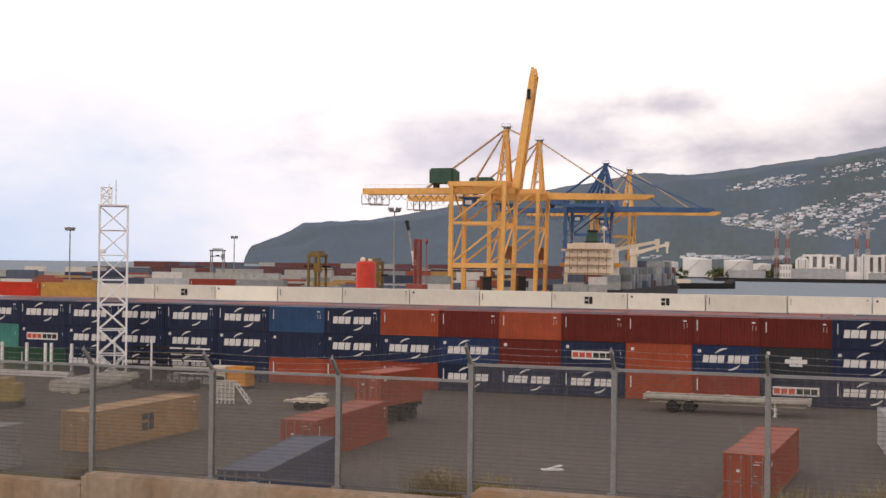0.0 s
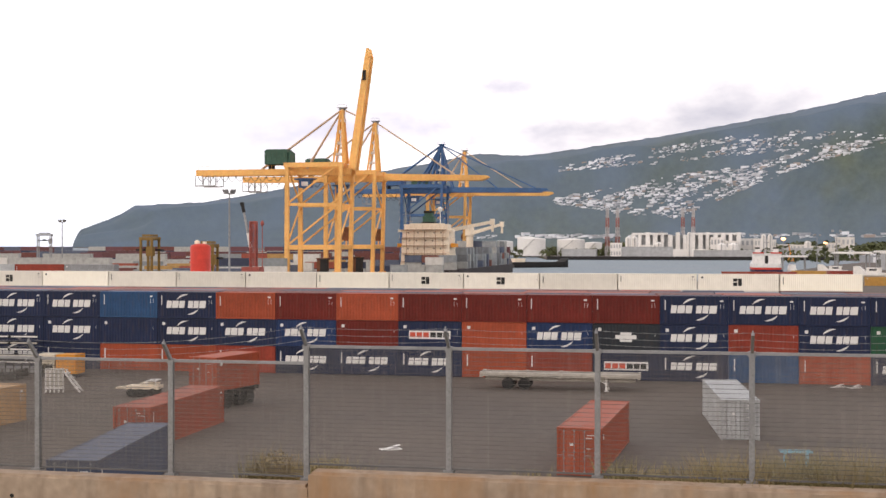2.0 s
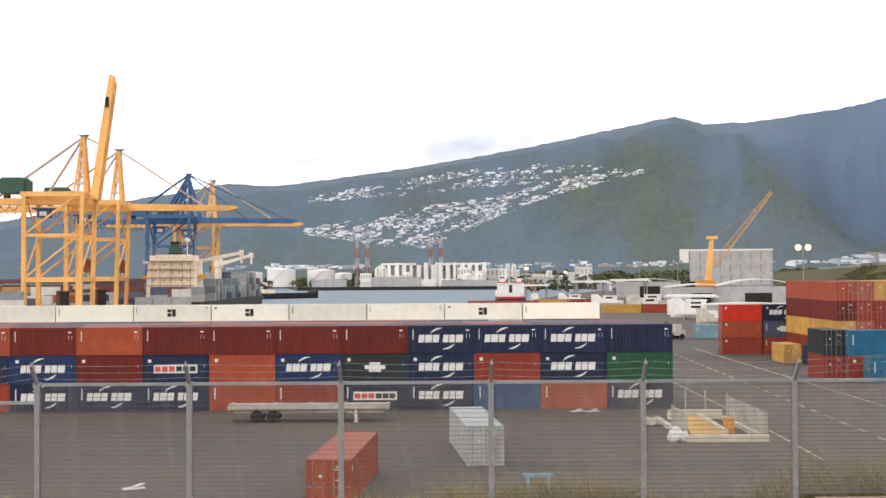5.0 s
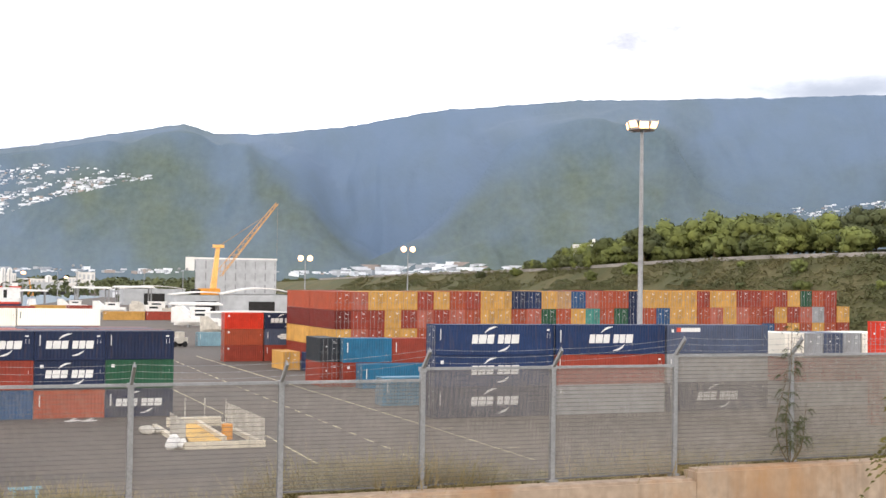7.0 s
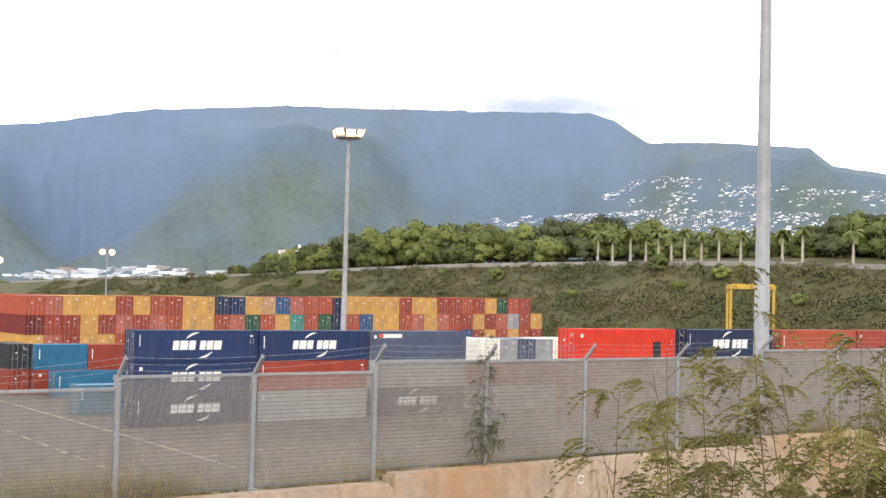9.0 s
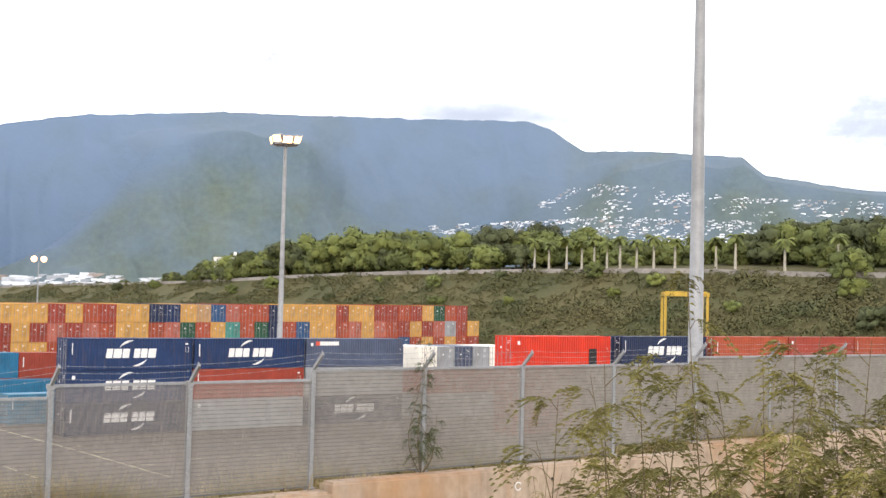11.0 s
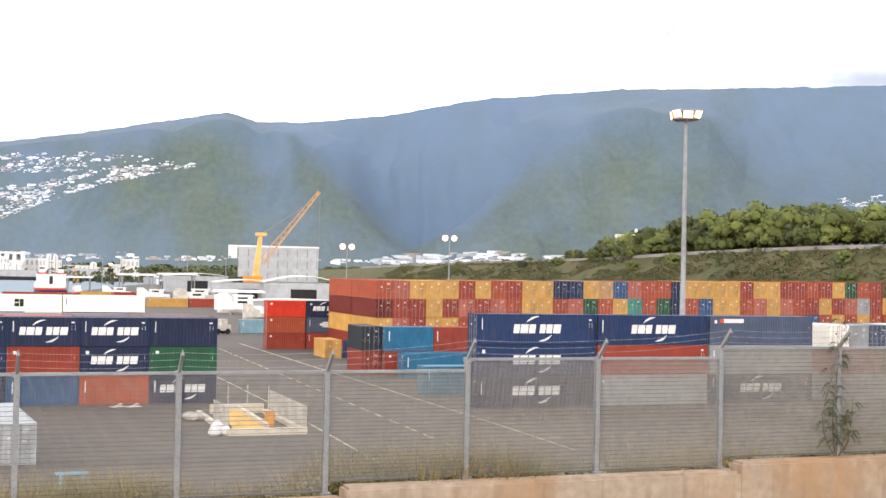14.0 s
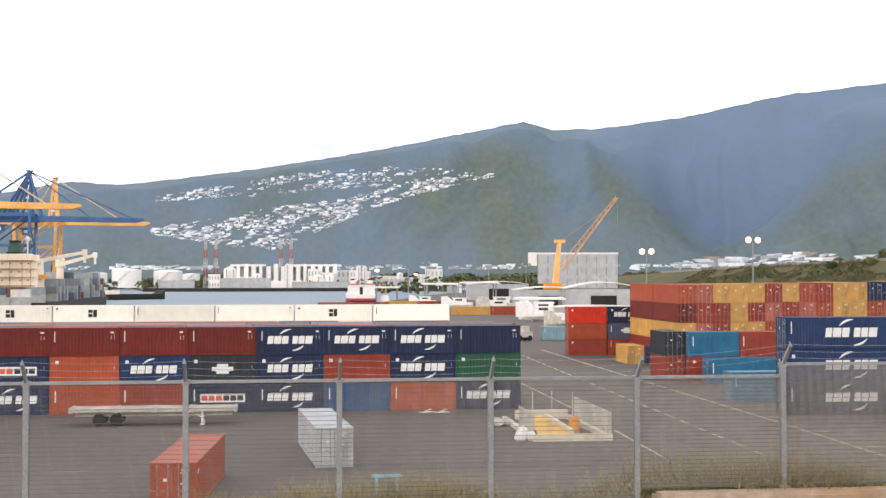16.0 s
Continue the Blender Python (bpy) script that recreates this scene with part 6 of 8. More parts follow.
part("barrel", made(lambda bm: lathe(bm, [(0.42, 0), (0.46, 0.05), (0.43, 0.1), (0.43, 0.55), (0.46, 0.6), (0.43, 0.65), (0.43, 1.15), (0.46, 1.2), (0.40, 1.22)], 16, (22.2, 97.6))), M["orange"], pit)
for x, y, q in ((17.3, 93.5, 1.0), (17.0, 92.9, 0.8), (17.9, 93.1, 0.7)):
    part("sandbag", made(lambda bm: lathe(bm, [(0.40 * q, 0), (0.58 * q, 0.22 * q), (0.52 * q, 0.6 * q), (0.30 * q, 0.95 * q), (0.08 * q, 1.1 * q)], 9, (x, y))), M["white"], pit)
for x, ya, yb in ((24.15, 93.6, 106.2), (18.1, 93.2, 99.6)):
    n = max(3, round((yb - ya) / 1.4))
    for k in range(n):
        y0 = ya + (yb - ya) * k / n
        y1 = ya + (yb - ya) * (k + 0.94) / n
        pn = part("railing_panel", made(lambda bm: [box(bm, x - 0.03, x + 0.03, y0, y0 + 0.08, 0, 2.05), box(bm, x - 0.03, x + 0.03, y1 - 0.08, y1, 0, 2.05), box(bm, x - 0.02, x + 0.02, y0 + 0.07, y1 - 0.07, 1.9, 2.0), box(bm, x - 0.02, x + 0.02, y0 + 0.07, y1 - 0.07, 0.2, 0.3)]), M["worn_white"], pit)
        for i in range(int((y1 - y0 - 0.4) / 0.19) + 1):
            part("slat", made(lambda bm: box(bm, x - 0.012, x + 0.012, y0 + 0.2 + i * 0.19, y0 + 0.29 + i * 0.19, 0.3, 1.9)), M["worn_white"], pn)
for x, y in ((20.9, 108.2), (22.6, 108.2), (24.1, 106.6)):
    part("pole", made(lambda bm: (rod(bm, (x, y, 0), (x, y, 2.3), 0.06), box(bm, x - 0.1, x + 0.1, y - 0.1, y + 0.1, 0, 0.1))), M["worn_white"], pit)
rub = thing("rubble_pile", "low pile of pale rubble beside the ramp", "rubble", pose(17.0, 103.0, 0))
rr2 = random.Random(33)
for k in range(14):
    q, a = 0.9 * math.sqrt(rr2.random()), rr2.uniform(0, 6.28)
    part("stone", made(lambda bm: lathe(bm, [(0.22, 0), (0.34, 0.12), (0.28, 0.32), (0.10, 0.42)], 6)), M["worn_white"], rub).matrix_basis = pose(q * math.cos(a), q * math.sin(a), 0.35 * (1 - q), rr2.uniform(-20, 20), rr2.uniform(-20, 20), rr2.uniform(0, 90))

# road markings on the yard
def stripe(name, label, pieces, mat="line"):
    ob = thing(name, label, "road marking", kind="structure")
    for x0, y0, x1, y1, w in pieces:
        d = Vector((x1 - x0, y1 - y0, 0)).normalized()
        s = Vector((-d.y, d.x, 0)) * w / 2
        bm = bmesh.new()
        lo = [bm.verts.new((p[0], p[1], 0.004)) for p in ((x0 + s.x, y0 + s.y), (x0 - s.x, y0 - s.y), (x1 - s.x, y1 - s.y), (x1 + s.x, y1 + s.y))]
        hi = [bm.verts.new((v.co.x, v.co.y, 0.010)) for v in lo]
        bm.faces.new(hi)
        for i in range(4):
            bm.faces.new((lo[i], lo[(i + 1) % 4], hi[(i + 1) % 4], hi[i]))
        part("stripe", bm, M[mat], ob)


stripe("edge_line", "worn yellowish line along the yard road", [(24.9, 74, 25.75, 99.2, 0.2), (26.0, 107, 27, 260, 0.18), (40.5, 80.5, 40.9, 100, 0.2), (40.9, 100, 41.2, 205, 0.2)])
stripe("centre_dashes", "worn dashed centre line of the yard road", [(32.35 + 0.028 * (4.6 * k), 79 + 4.6 * k, 32.35 + 0.028 * (4.6 * k + 2.6), 79 + 4.6 * k + 2.6, 0.19) for k in range(38)])
stripe("bay_lines", "faint worn bay lines before the stacks", [(49.2 + 4.9 * k, 89, 45.2 + 4.9 * k, 105, 0.12) for k in range(8)], "faint")
stripe("bay_ticks", "short white ticks at the ends of the bays", [(46.2 + 2.75 * k, 88.4 - 0.1 * k, 47.1 + 2.75 * k, 88.4 - 0.1 * k, 0.22) for k in range(9)] + [(41.5, y, 42.5, y, 0.2) for y in (87, 95.7, 100.2, 106)])
stripe("asphalt_patch", "darker strip of newer asphalt across the yard", [(4, 81.6, 27, 81.9, 3.6)], "new_asphalt")
stripe("faint_marks", "faint worn marks on the asphalt", [(-22, 90, -18, 90.2, 0.3), (-15, 82, -12.4, 82.1, 0.3), (-26, 98, -24, 98.1, 0.25)], "faint")

# ---------------------------------------------------------------- joined far containers
def island_paint(name, colours):
    """Paint whose colour changes from box to box."""
    m = bpy.data.materials.new(name)
    m.use_nodes = True
    n, l = m.node_tree.nodes, m.node_tree.links
    b = n["Principled BSDF"]
    b.inputs["Roughness"].default_value = 0.6
    g = n.new("ShaderNodeNewGeometry")
    r = n.new("ShaderNodeValToRGB")
    r.color_ramp.interpolation = "CONSTANT"
    e = r.color_ramp.elements
    for i, c in enumerate(colours):
        q = e[i] if i < 2 else e.new(i / len(colours))
        q.position = i / len(colours)
        q.color = (*c, 1)
    l.new(g.outputs["Random Per Island"], r.inputs["Fac"])
    t = n.new("ShaderNodeTexNoise")
    t.inputs["Scale"].default_value, t.inputs["Detail"].default_value = 0.8, 5
    l.new(g.outputs["Position"], t.inputs["Vector"])
    mx = n.new("ShaderNodeMixRGB")
    mx.blend_type, mx.inputs["Fac"].default_value = "OVERLAY", 0.45
    l.new(r.outputs["Color"], mx.inputs["Color1"])
    l.new(t.outputs["Fac"], mx.inputs["Color2"])
    l.new(mx.outputs["Color"], b.inputs["Base Color"])
    return m


RED, DRED, NAVY, GREYC, WHITEC, OCHRE, SLATE = (0.30, 0.06, 0.03), (0.13, 0.032, 0.025), (0.018, 0.026, 0.06), (0.38, 0.38, 0.36), (0.62, 0.60, 0.56), (0.40, 0.23, 0.07), (0.08, 0.10, 0.15)


def far_box(v, f, x0, x1, y0, y1, z0, z1):
    """A container body with sides set back between its corner posts, as one connected piece."""
    o = len(v)
    for z in (z0, z1):
        v += [(x0, y0, z), (x1, y0, z), (x1, y1, z), (x0, y1, z)]
    f += [(o + 4, o + 5, o + 6, o + 7), (o + 1, o + 2, o + 6, o + 5), (o + 2, o + 3, o + 7, o + 6), (o + 3, o + 0, o + 4, o + 7)]
    e, d = 0.14, 0.07
    q = len(v)
    v += [(x0 + e, y0, z0 + e), (x1 - e, y0, z0 + e), (x1 - e, y0, z1 - e), (x0 + e, y0, z1 - e)]
    v += [(x0 + e, y0 + d, z0 + e), (x1 - e, y0 + d, z0 + e), (x1 - e, y0 + d, z1 - e), (x0 + e, y0 + d, z1 - e)]
    ring = [o, o + 1, o + 5, o + 4]
    for k in range(4):
        j = (k + 1) % 4
        f.append((ring[k], ring[j], q + j, q + k))
        f.append((q + k, q + j, q + 4 + j, q + 4 + k))
    f.append((q + 4, q + 5, q + 6, q + 7))


def far_stack(name, label, rows, colours, seed, high=2.6, deep=2.44):
    """rows: x0, x1, y, tiers, length, chance that a place is empty."""
    r = random.Random(seed)
    v, f = [], []
    for x0, x1, y, tiers, L, gap in rows:
        x = x1
        while x - L >= x0:
            top = tiers - (r.random() < gap)
            for k in range(top):
                far_box(v, f, x - L + 0.04, x, y, y + deep, k * high, k * high + high - 0.04)
            x -= L + 0.1
    me = bpy.data.meshes.new(name)
    me.from_pydata(v, [], f)
    me.materials.append(island_paint(name + "_paint", colours))
    return tagged(new(name, me), label, "containers", kind="stuff")


far_stack("rear_rows", "mixed red and navy containers behind the front row", [(-106, 20.9, 118.2, 3, 6.06, 0), (-106, 20.2, 121.0, 3, 6.06, 0), (-106, 20.2, 123.8, 3, 6.06, 0.05), (-106, 17, 127.2, 3, 6.06, 0.1)], [RED, DRED, NAVY, DRED, SLATE, NAVY, RED], 21)
far_stack("lower_white_rows", "containers under and behind the white row", [(-170, 25.0, 199.05, 2, 12.19, 0), (-160, 5, 204, 2, 12.19, 0.2)], [WHITEC, GREYC, DRED, WHITEC], 22)
far_stack("block_base_rows", "lowest containers of the four-high block", [(52.0, 137.6, 165.05, 1, 2.348, 0)], [RED, OCHRE, DRED, OCHRE, NAVY], 23, 2.59, 12.1).matrix_basis = pose(0, 0, rise_at(0), 0, -math.degrees(math.atan(0.0135)), 0)
far_stack("far_yard_rows", "long rows of grey, red and navy containers across the far yard",
          [(-420, -128, y, t, 12.19, 0.35) for y, t in ((350, 2), (384, 3), (430, 2), (480, 2), (540, 3))] + [(-127, -112, 600, 2, 6.06, 0.3)],
          [GREYC, GREYC, (0.22, 0.24, 0.25), WHITEC, RED, DRED, NAVY, GREYC, OCHRE, SLATE], 24)
far_stack("far_red_rows", "dark red and navy containers in the farthest rows", [(-420, -128, 600, 3, 12.19, 0.3), (-420, -128, 680, 3, 12.19, 0.3), (-330, -112, 740, 4, 12.19, 0.3), (-500, -112, 770, 4, 12.19, 0.1)], [DRED, (0.13, 0.040, 0.050), (0.10, 0.030, 0.034), NAVY, (0.10, 0.030, 0.034), SLATE, DRED, GREYC, NAVY], 29)
ry = random.Random(27)
for y, tiers in ((236, 2), (262, 3), (286, 2), (318, 2)):
    x = -134.2
    while x > -0.62 * y - 18:
        for tier in range(tiers - (ry.random() < 0.35)):
            container(ry.choice("gghwghwhgggrhs"), 12.19, H20, pose(x, y + W2, tier * H20), "far yard rows", "e" if ry.random() < 0.08 else "", doors=False, seed=ry.randrange(2), where="in the far yard rows")
        x -= 12.3
far_stack("quay_rows", "grey containers on the apron beside the quay cranes", [(-160, -131, y, 2, 12.19, 0.4) for y in (330, 362, 408, 460, 505)] + [(-126, -113, 372, 1, 6.06, 0.2)], [GREYC, (0.22, 0.24, 0.25), WHITEC, SLATE], 25)
deck = far_stack("deck_cargo", "grey and slate containers stowed on the ship's deck", [(-104.5, -84.5, 462 + 7 * k, (3 if k < 4 else 2 + (k % 3 > 0) + (k > 8)), 6.06, 0.3) for k in range(16) if k not in (4, 9)] + [(-104.5, -84.5, 440, 2, 6.06, 0.2)], [GREYC, (0.26, 0.28, 0.29), (0.30, 0.32, 0.33), SLATE, GREYC, (0.20, 0.07, 0.05), (0.18, 0.19, 0.20)], 26)
deck.location = (2.6, -9, 3.2)
far_stack("apron_rows", "pale grey containers on the apron before the ship", [(-108, -82, 412, 2, 12.19, 0.3), (-103, -84, 418, 3, 6.06, 0.5)], [GREYC, (0.34, 0.36, 0.36), WHITEC, GREYC], 28)

# ---------------------------------------------------------------- far shore
def tank(x, y, r, h, mat="house"):
    ob = thing("storage_tank", "large white cylindrical storage tank on the far shore", "tank", pose(x, y, 0), "storage tanks")
    part("shell", made(lambda bm: lathe(bm, [(r, 0), (r, h * 0.33), (r + 0.15, h * 0.33), (r + 0.15, h * 0.35), (r, h * 0.35), (r, h), (r * 0.98, h + 0.3), (r * 0.5, h + r * 0.09), (0.3, h + r * 0.12)], 36)), M["white"], ob)
    part("stair", made(lambda bm: [box(bm, (r + 0.6) * math.cos(a) - 0.5, (r + 0.6) * math.cos(a) + 0.5, (r + 0.6) * math.sin(a) - 0.5, (r + 0.6) * math.sin(a) + 0.5, k * h / 16, k * h / 16 + 0.5) for k, a in enumerate([3.6 + 0.09 * q for q in range(16)])]), M["steel"], ob)


for x, y, r, h in ((-158, 1245, 13, 17), (-122, 1270, 14, 16), (-196, 1290, 12, 14), (-176, 1330, 9, 19), (-104, 1330, 9, 13)):
    tank(x, y, r, h)
for x in (-79, -5.5):
    for d in (-5.0, 5.0):
        st = thing("lattice_chimney", "red and white banded lattice chimney on the far shore", "chimney", pose(x + d, 1250, 0), "lattice chimneys")
        for k in range(5):
            part("band", made(lattice, 4.2 - 0.45 * k, k * 9.4, (k + 1) * 9.4, 4.7, 0.22), M["faded_red"] if k % 2 else M["faded_white"], st)
        part("flue", made(lambda bm: lathe(bm, [(0.9, 0), (0.7, 46.5), (0.6, 47.5)], 14)), M["faded_white"], st)


def block(x, y, w, d, h, label, mat="house", floors=3, cols=6):
    ob = thing("harbour_building", label, "building", pose(x, y, 0), "harbour buildings")
    part("wall", made(lambda bm: (box(bm, -w / 2, w / 2, -d / 2, d / 2, 0, h), box(bm, -w / 2 - 0.3, w / 2 + 0.3, -d / 2 - 0.3, d / 2 + 0.3, h, h + 0.5))), M[mat], ob)
    for i in range(floors):
        for j in range(cols):
            xx = -w / 2 + (j + 0.25) * w / cols
            zz = (i + 0.3) * h / floors
            part("window", made(lambda bm: box(bm, xx, xx + w / cols * 0.5, -d / 2 - 0.12, -d / 2 - 0.02, zz, zz + h / floors * 0.5)), M["building"], ob)
    return ob


rb = random.Random(31)
for k in range(17):
    x = -70 + 13 * k
    block(x, 1160 + rb.uniform(0, 90), rb.uniform(9, 17), 14, rb.uniform(9, 18), "white industrial building on the far shore", "house", 2, 4)
for x, y, w, h in ((-40, 1110, 44, 9), (-100, 1120, 30, 7), (30, 1115, 60, 6), (88, 1112, 40, 8)):
    block(x, y, w, 16, h, "long grey quayside shed on the far shore", "building", 1, 8)
tagged(part("far_quay_wall", made(lambda bm: box(bm, -125, 121, 1084, 1090, -6, 1.2)), M["dark"]), "dark quay wall of the far shore", "wall", kind="structure")
terminal = thing("white_terminal", "long white building with tall columns on the far shore", "building", pose(-8, 1190, 0))
part("base", made(lambda bm: box(bm, -50, 50, -6, 6, 0, 7)), M["house"], terminal)
part("rear_wall", made(lambda bm: box(bm, -49, 49, 1, 5, 7, 20)), M["building"], terminal)
for k in range(15):
    x = -48 + 6.9 * k
    part("column", made(lambda bm: box(bm, x - 2.0, x + 2.0 - 0.9 * (k % 3 == 1), -5, 1, 7, 20.5 + 2.2 * (k % 4 == 2))), M["white"], terminal)
for x0, x1 in ((-49, -16), (4, 50)):
    part("roof_beam", made(lambda bm: box(bm, x0, x1, -5.2, 5.2, 20.5, 22.3)), M["white"], terminal)
# storage bullets and silos in white
for k, (x, y, r, h) in enumerate(((-58, 1140, 2.6, 17), (-52, 1141, 2.6, 17), (-31, 1150, 3.4, 12), (-4, 1145, 2.0, 21), (24, 1140, 4.2, 11), (34, 1141, 4.2, 11), (61, 1150, 2.2, 19), (66.5, 1150, 2.2, 19), (98, 1140, 3.0, 13))):
    s = thing("process_silo", "slim white process silo on the far shore", "silo", pose(x, y, 0), "process silos")
    part("shell", made(lambda bm: lathe(bm, [(r, 0), (r, h), (r * 0.6, h + 1.2), (0.3, h + 1.7)], 16)), M["house"], s)
    part("ladder", made(lambda bm: box(bm, -0.3, 0.3, -r - 0.25, -r + 0.02, 0, h + 0.8)), M["steel"], s)


def sprawl(name, label, count, seed, area, size):
    """Many low pale buildings, far away."""
    r = random.Random(seed)
    v, f = [], []
    for _ in range(count):
        az, d = r.uniform(area[0], area[1]), r.uniform(area[2], area[3])
        p = (d * math.sin(radians(az)), d * math.cos(radians(az)), 0)
        k = r.uniform(0.5, 1.6)
        house(v, f, p, size * k * 1.6, size * k, size * r.uniform(0.25, 0.6), r.uniform(-0.3, 0.3))
    me = bpy.data.meshes.new(name)
    me.from_pydata(v, [], f)
    me.materials.append(M["town"])
    return tagged(new(name, me), label, "buildings", kind="stuff")


sprawl("far_town", "pale low buildings of the town behind the harbour", 760, 41, (-10, 40, 1350, 2100), 11)
sprawl("port_town", "white sheds and houses behind the far quay", 230, 42, (7, 30, 720, 1300), 8.5)
town("works_sheds", "long white sheds on the lower mountain slope", 150, [(17.5, 0.006), (29, 0.006)], [(17.5, 0.010), (23, 0.017), (29, 0.010)], 19, 43, -0.4, 0.45)

# warehouse, hangars and gear on the right-hand quay
wh = thing("warehouse", "large grey panel-clad warehouse by the far quay", "warehouse", pose(127.5, 552, 0, 0, 0, -13))
part("wall", made(lambda bm: box(bm, -17.6, 17.6, -9, 9, 0, 21.6)), M["building"], wh)
part("roof_edge", made(lambda bm: box(bm, -17.9, 17.9, -9.3, 9.3, 21.6, 22.3)), M["house"], wh)
for i in range(8):
    for j in range(4):
        part("wall_panel", made(lambda bm: box(bm, -17.2 + i * 4.35, -13.2 + i * 4.35, -9.12, -9.0, 1 + j * 5.15, 5.8 + j * 5.15)), M["building"], wh)
for i in range(9):
    for j in range(4):
        part("window_strip", made(lambda bm: box(bm, -17.55 + i * 4.29, -17.20 + i * 4.29 + 0.2 * (i % 3 == 1), -9.2, -9.13, 2.0 + j * 5.15, 5.4 + j * 5.15)), M["steel"], wh)
part("sign_board", made(lambda bm: box(bm, -21.8, -17.9, -9.4, -8.9, 16.5, 22.4)), M["house"], wh)


def hangar(x, y, w, d, h, turn, label, arch=2.2):
    ob = thing("hangar", label, "hangar", pose(x, y, 0, 0, 0, turn), "hangars")
    def shell(bm):
        n = 12
        a = [bm.verts.new((-w / 2 + w * i / n, -d / 2, h + arch * math.sin(math.pi * i / n))) for i in range(n + 1)]
        b = [bm.verts.new((v.co.x, d / 2, v.co.z)) for v in a]
        a2 = [bm.verts.new((v.co.x, v.co.y, v.co.z - 0.35)) for v in a]
        b2 = [bm.verts.new((v.co.x, v.co.y, v.co.z - 0.35)) for v in b]
        for i in range(n):
            bm.faces.new((a[i], a[i + 1], b[i + 1], b[i]))
            bm.faces.new((a2[i], b2[i], b2[i + 1], a2[i + 1]))
            bm.faces.new((a[i], a2[i], a2[i + 1], a[i + 1]))
            bm.faces.new((b[i], b[i + 1], b2[i + 1], b2[i]))
        bm.faces.new((a[0], b[0], b2[0], a2[0]))
        bm.faces.new((a[n], a2[n], b2[n], b[n]))
    part("roof", made(shell), M["house"], ob)
    part("wall", made(lambda bm: (box(bm, -w / 2 + 0.3, -w / 2 + 0.6, -d / 2 + 0.3, d / 2 - 0.3, 0, h - 0.3), box(bm, w / 2 - 0.6, w / 2 - 0.3, -d / 2 + 0.3, d / 2 - 0.3, 0, h - 0.3), box(bm, -w / 2 + 0.6, w / 2 - 0.6, d / 2 - 0.6, d / 2 - 0.3, 0, h - 0.2))), M["building"], ob)
    part("front_wall", made(lambda bm: (box(bm, -w / 2 + 0.6, -w / 6, -d / 2 + 0.3, -d / 2 + 0.6, 0, h - 0.2), box(bm, w / 6, w / 2 - 0.6, -d / 2 + 0.3, -d / 2 + 0.6, 0, h - 0.2), box(bm, -w / 6, w / 6, -d / 2 + 0.3, -d / 2 + 0.6, h * 0.7, h - 0.2))), M["building"], ob)
    part("door", made(lambda bm: box(bm, -w / 6 + 0.05, w / 6 - 0.05, -d / 2 + 0.5, -d / 2 + 0.7, 0, h * 0.7 - 0.05)), M["dark"], ob)
    return ob


hangar(104, 415, 26, 18, 8.0, -8, "white arched hangar behind the containers")
hangar(88, 430, 22, 12, 7.5, 0, "open-fronted shed with a pale roof", 1.0)
def canopy(x, y, w, d, h, turn, label):
    ob = thing("canopy", label, "canopy", pose(x, y, 0, 0, 0, turn), "canopies")
    part("roof", made(lambda bm: (box(bm, -w / 2, w / 2, -d / 2, d / 2, h, h + 0.5), box(bm, -w / 2 + 0.5, w / 2 - 0.5, -d / 2 + 0.5, d / 2 - 0.5, h + 0.5, h + 0.8))), M["white"], ob)
    for i in (-1, 1):
        for j in (-1, 1):
            part("column", made(lambda bm: (box(bm, i * w * 0.42 - 0.25, i * w * 0.42 + 0.25, j * d * 0.36 - 0.25, j * d * 0.36 + 0.25, 0, h), box(bm, i * w * 0.42 - 0.4, i * w * 0.42 + 0.4, j * d * 0.36 - 0.4, j * d * 0.36 + 0.4, 0, 0.3))), M["steel"], ob)
    return ob


canopy(78, 392, 16, 9, 4.6, -6, "low white canopy on the quay")
hangar(84, 345, 26, 9, 3.6, -4, "low grey quay building with flat roof", 0.4)
canopy(64, 540, 15, 9, 8.2, 5, "white canopy on the far quay")
canopy(84, 560, 17, 10, 8.6, 0, "white canopy beside the slipway")
canopy(46, 610, 12, 8, 6.0, 0, "small white canopy beside the slipway")
hangar(102, 620, 30, 14, 8, 0, "pale warehouse behind the slipway", 1.4)
hangar(150, 640, 36, 16, 7, -10, "pale warehouse behind the slipway", 1.0)


def hauled_boat(x, y, turn, L, label):
    ob = thing("hauled_boat", label, "boat", pose(x, y, 0, 0, 0, turn), "boats on the quay")
    part("hull", made(ship_hull, -L * 0.15, L * 0.15, -L / 2, L / 2, 0.5, L * 0.2, 0.45, L * 0.4), M[("white", "worn_white")[int(x) % 2]], ob)
    part("cabin", made(lambda bm: (box(bm, -L * 0.1, L * 0.1, -L * 0.3, L * 0.1, L * 0.2, L * 0.33), box(bm, -L * 0.11, L * 0.11, -L * 0.33, L * 0.12, L * 0.33, L * 0.35))), M["white"], ob)
    part("cabin_window", made(lambda bm: box(bm, -L * 0.102, L * 0.102, -L * 0.2, L * 0.02, L * 0.26, L * 0.31)), M["glass"], ob)
    for y in (-0.28, 0.17):
        part("cradle", made(lambda bm: box(bm, -L * 0.13, L * 0.13, L * (y - 0.02), L * (y + 0.02), 0, 0.8)), M["steel"], ob)


